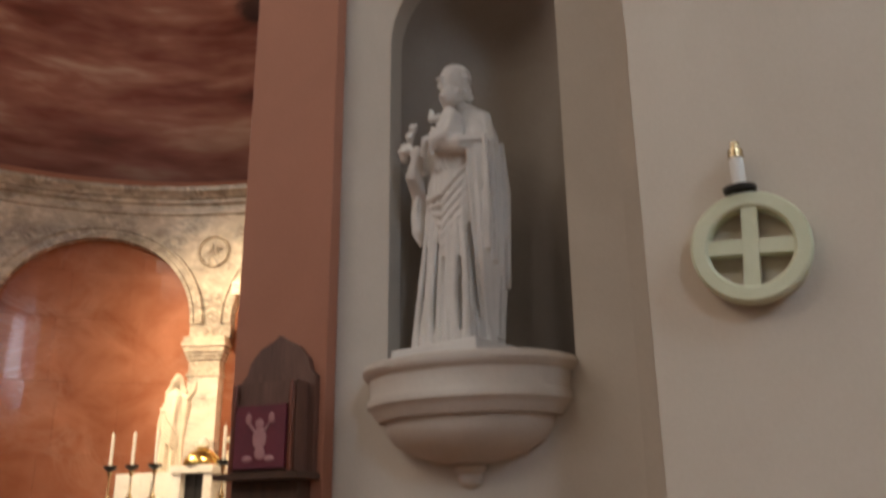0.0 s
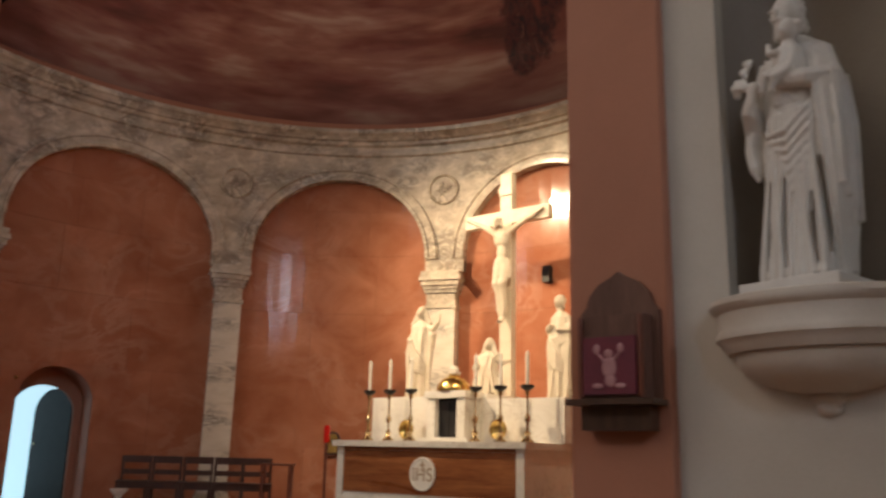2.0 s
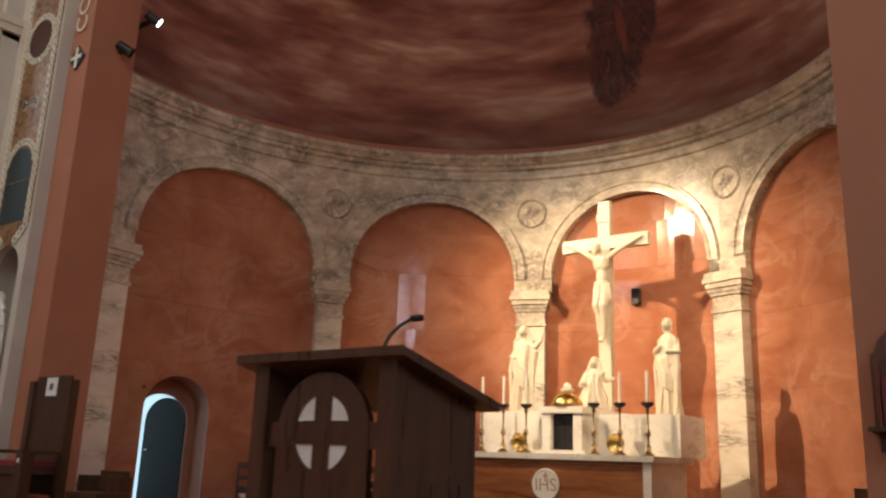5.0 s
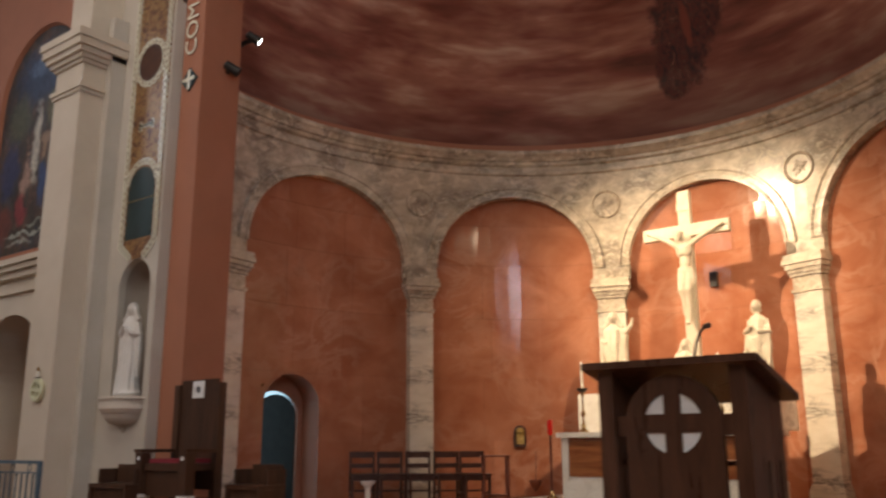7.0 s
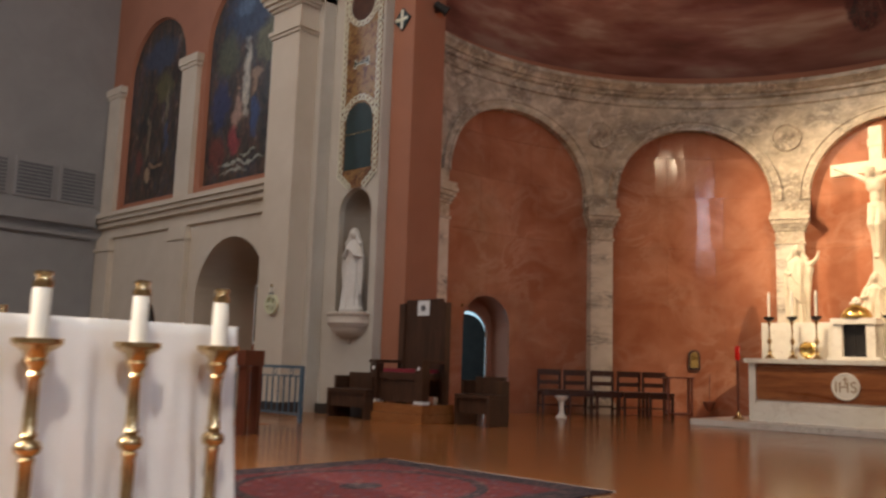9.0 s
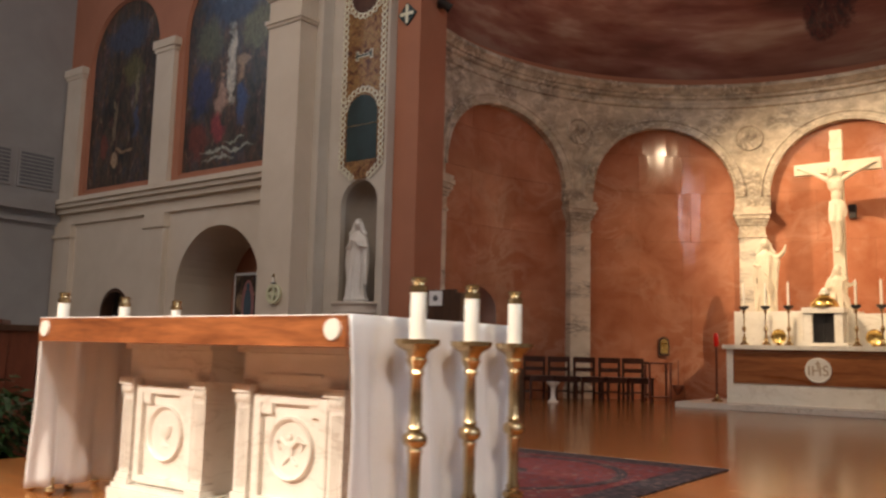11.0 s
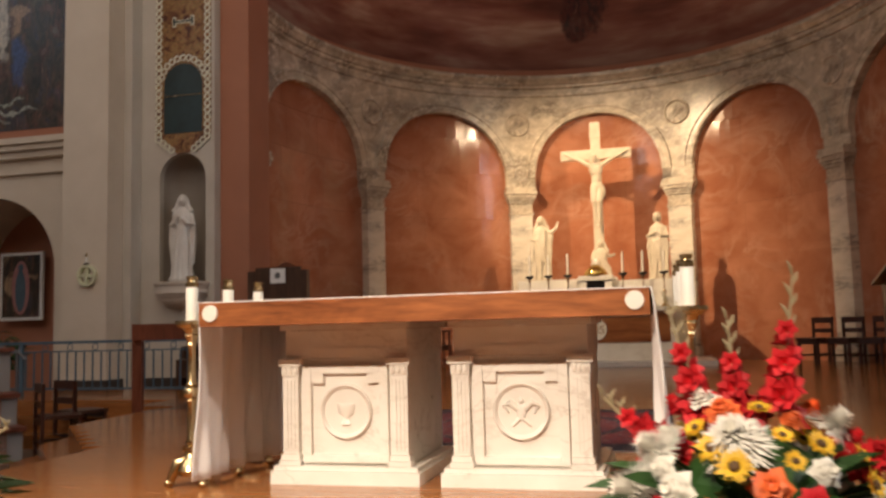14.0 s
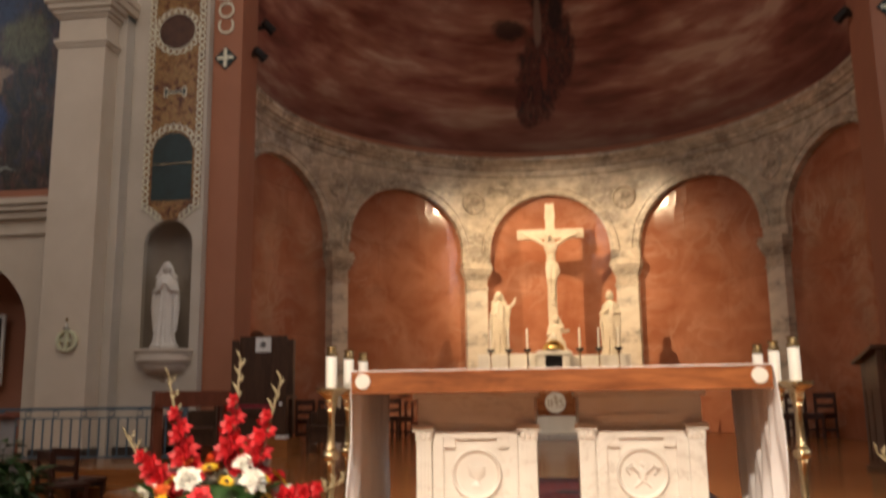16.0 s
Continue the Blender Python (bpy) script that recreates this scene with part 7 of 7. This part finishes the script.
def bouquet(x, y, z, seed, spikes):
    rng = random.Random(seed)
    t = thing("flower_arrangement", "large arrangement of red, orange, yellow and white flowers", "flowers", x, y, z, 0, "altar flowers")
    part("vase", lathe(bmesh.new(), [(0.11, 0), (0.13, 0.015), (0.09, 0.06), (0.08, 0.12), (0.14, 0.22), (0.17, 0.28), (0.16, 0.29), (0.0, 0.25)], 24), "brass", t, "brass flower bowl")
    core = bmesh.new()
    blob(core, (0, 0, 0.40), (0.20, 0.20, 0.17), 14)
    part("foliage_core", core, "leaf", t, smooth=False)
    n = 70
    for i in range(n):
        u = 1 - 1.25 * (i + 0.5) / n
        a = 2.39996 * i + rng.uniform(-0.2, 0.2)
        q = math.sqrt(max(0.0, 1 - u * u))
        k = rng.uniform(0.92, 1.12)
        d = Vector((q * math.cos(a), q * math.sin(a), u))
        p = Vector((0.27 * k * d.x, 0.27 * k * d.y, 0.40 + 0.235 * k * d.z))
        kind = rng.choices(("sun", "rose", "white", "redrose", "mum"), (10, 6, 6, 6, 1.8))[0]
        m = Matrix.Translation(p) @ d.to_track_quat("Z", "Y").to_matrix().to_4x4() @ Matrix.Scale(rng.uniform(0.8, 1.3) * (0.8 if kind == "sun" else 1.0), 4)
        fl = part({"sun": "yellow_bloom", "rose": "orange_bloom", "white": "white_rose", "redrose": "red_rose", "mum": "white_bloom"}[kind], FLOWERS[kind], "", t, m=m)
        if kind == "sun":
            part("bloom_heart", FLOWERS["eye"], "", fl)
    for i in range(130):
        a, u = rng.uniform(0, 6.283), rng.uniform(-0.55, 0.75)
        q = math.sqrt(1 - u * u)
        d = Vector((q * math.cos(a), q * math.sin(a), u * 0.7))
        p = Vector((0.19 * d.x, 0.19 * d.y, 0.38 + 0.17 * d.z))
        m = Matrix.Translation(p) @ d.to_track_quat("X", "Z").to_matrix().to_4x4() @ Matrix.Rotation(rng.uniform(-1, 1), 4, "X") @ Matrix.Scale(rng.uniform(0.6, 1.1), 4)
        part("leaf", FLOWERS["leaf"], "", t, m=m)
    for i in range(14):
        a = 6.283 * i / 14 + rng.uniform(-0.2, 0.2)
        d = Vector((math.cos(a), math.sin(a), rng.uniform(-0.15, 0.25)))
        p = Vector((0.20 * d.x, 0.20 * d.y, rng.uniform(0.27, 0.42)))
        m = Matrix.Translation(p) @ d.to_track_quat("X", "Z").to_matrix().to_4x4() @ Matrix.Rotation(rng.uniform(-0.5, 0.5), 4, "X") @ Matrix.Scale(rng.uniform(0.95, 1.35), 4)
        part("leaf", FLOWERS["leaf"], "", t, m=m)
    for dx, dy, h, lean in spikes:
        base = Vector((dx * 0.5, dy * 0.5, 0.45))
        tip = Vector((dx, dy, h)) + Vector((lean, 0, 0))
        part("stalk", tube(bmesh.new(), [base, (base + tip) / 2 + Vector((lean * 0.2, 0, 0)), tip], [0.007, 0.006, 0.003], 6), "bud_green", t)
        for k in range(9):
            s = 0.30 + 0.42 * k / 8
            p = base.lerp(tip, s)
            d = Vector((math.cos(k * 2.1), math.sin(k * 2.1) - 0.6, 0.5)).normalized()
            part("red_bloom", FLOWERS["glad"], "", t, m=Matrix.Translation(p) @ d.to_track_quat("Z", "Y").to_matrix().to_4x4() @ Matrix.Scale(1.1 - 0.55 * k / 8, 4))
        for k in range(6):
            p = base.lerp(tip, 0.74 + 0.26 * k / 5)
            part("bud", FLOWERS["bud"], "", t, m=Matrix.Translation(p) @ Euler((0.5 * math.sin(k * 3), 0.5 * math.cos(k * 3), 0)).to_matrix().to_4x4())


bouquet(1.45, -2.20, 0.0, 11, ((-0.16, -0.03, 0.90, -0.03), (-0.04, 0.05, 0.86, 0.0), (0.10, 0.0, 0.97, 0.02), (-0.25, 0.05, 0.66, -0.12), (0.28, -0.05, 0.58, 0.12)))
bouquet(-1.25, -2.20, 0.0, 23, ((-0.16, 0.0, 0.96, -0.05), (0.03, 0.03, 1.02, 0.03), (0.15, 0.0, 0.94, 0.08), (-0.26, 0.02, 0.74, -0.12), (0.30, -0.02, 0.58, 0.18)))

# ---------------------------------------------------------------- choir corner
def stone_wall(name, label, category, x, y, rz, half, tiers):
    """Tiers (front, height from, height to) of pinkish stone blocks before a mortar core, each under a dark coping."""
    t = thing(name, label, category, x, y, -0.54, rz)
    rng = random.Random(4)
    for front, z0, z1 in tiers:
        part("mortar_core", bx(-half, half, front, 0.6, z0, z1, 0), "grey_and_shaded_plaster", t, smooth=False)
        courses = max(1, round((z1 - z0) / 0.17))
        h = (z1 - z0) / courses
        blocks = [mesh_of("stone_block", bx(0.005, w - 0.005, -0.022, -0.001, 0.005, h - 0.005, 0.006), "pink_stone") for w in (0.26, 0.36)]
        for k in range(courses):
            bx0, i = -half, k
            while bx0 < half - 0.05:
                w = 0.36 if i % 2 else 0.26
                if bx0 + w > half + 0.01:
                    break
                part("stone_block", blocks[i % 2], "", t, m=pose(bx0, front + rng.uniform(-0.006, 0.004), z0 + h * k))
                bx0 += w
                i += 1
        part("coping", bx(-half - 0.03, half + 0.03, front - 0.05, 0.6, z1 + 0.002, z1 + 0.05, 0.01), "red_wood", t, smooth=False)


stone_wall("stone_parapet", "tall parapet of pinkish stone blocks in the choir corner", "parapet", -7.5, 1.8, 55, 0.62, ((-0.1, 0.0, 0.9), (0.02, 0.96, 1.66)))
stone_wall("stone_steps", "stepped low walls of pinkish stone blocks by the choir", "steps", -6.75, 3.55, 52, 0.70, ((-0.75, 0.0, 0.36), (-0.40, 0.41, 0.72), (0.0, 0.77, 1.24)))
hr = thing("handrail", "slim pale metal handrail beside the choir steps", "handrail", -7.9, 4.9, -0.54, 8)
part("rail", tube(bmesh.new(), [(-1.2, 0, 1.42), (0.0, 0, 1.45), (0.9, 0, 1.22), (1.0, 0, 1.12)], 0.018, 8), "grille_metal", hr)
for x, h in ((-1.15, 1.41), (-0.1, 1.44), (0.88, 1.22)):
    part("post", tube(bmesh.new(), [(x, 0, 0), (x, 0, h)], 0.016, 8), "grille_metal", hr)
rf = thing("flower_arrangement", "white and pink flowers on a stand behind the railing", "flowers", -9.4, 6.75, 0.0)
part("stand", lathe(bmesh.new(), [(0.12, 0), (0.12, 0.02), (0.03, 0.05), (0.03, 0.6), (0.10, 0.66), (0.11, 0.72), (0.0, 0.7)], 16), "dark_metal", rf)
for k in range(60):
    u = 1 - 1.3 * (k + 0.5) / 60
    a = 2.39996 * k
    p = math.sqrt(max(0, 1 - u * u))
    d = Vector((p * math.cos(a), p * math.sin(a), u))
    part("pale_bloom", FLOWERS["white" if k % 3 else "rose"], "", rf, m=Matrix.Translation((0.30 * d.x, 0.26 * d.y, 0.90 + 0.22 * d.z)) @ d.to_track_quat("Z", "Y").to_matrix().to_4x4() @ Matrix.Scale(1.25, 4))
for k in range(50):
    a, u = 2.39996 * k, 0.9 - 1.6 * k / 50
    p = math.sqrt(1 - u * u)
    d = Vector((p * math.cos(a), p * math.sin(a), u))
    part("leaf", FLOWERS["leaf"], "", rf, m=Matrix.Translation((0.2 * d.x, 0.2 * d.y, 0.88 + 0.15 * d.z)) @ d.to_track_quat("X", "Z").to_matrix().to_4x4())
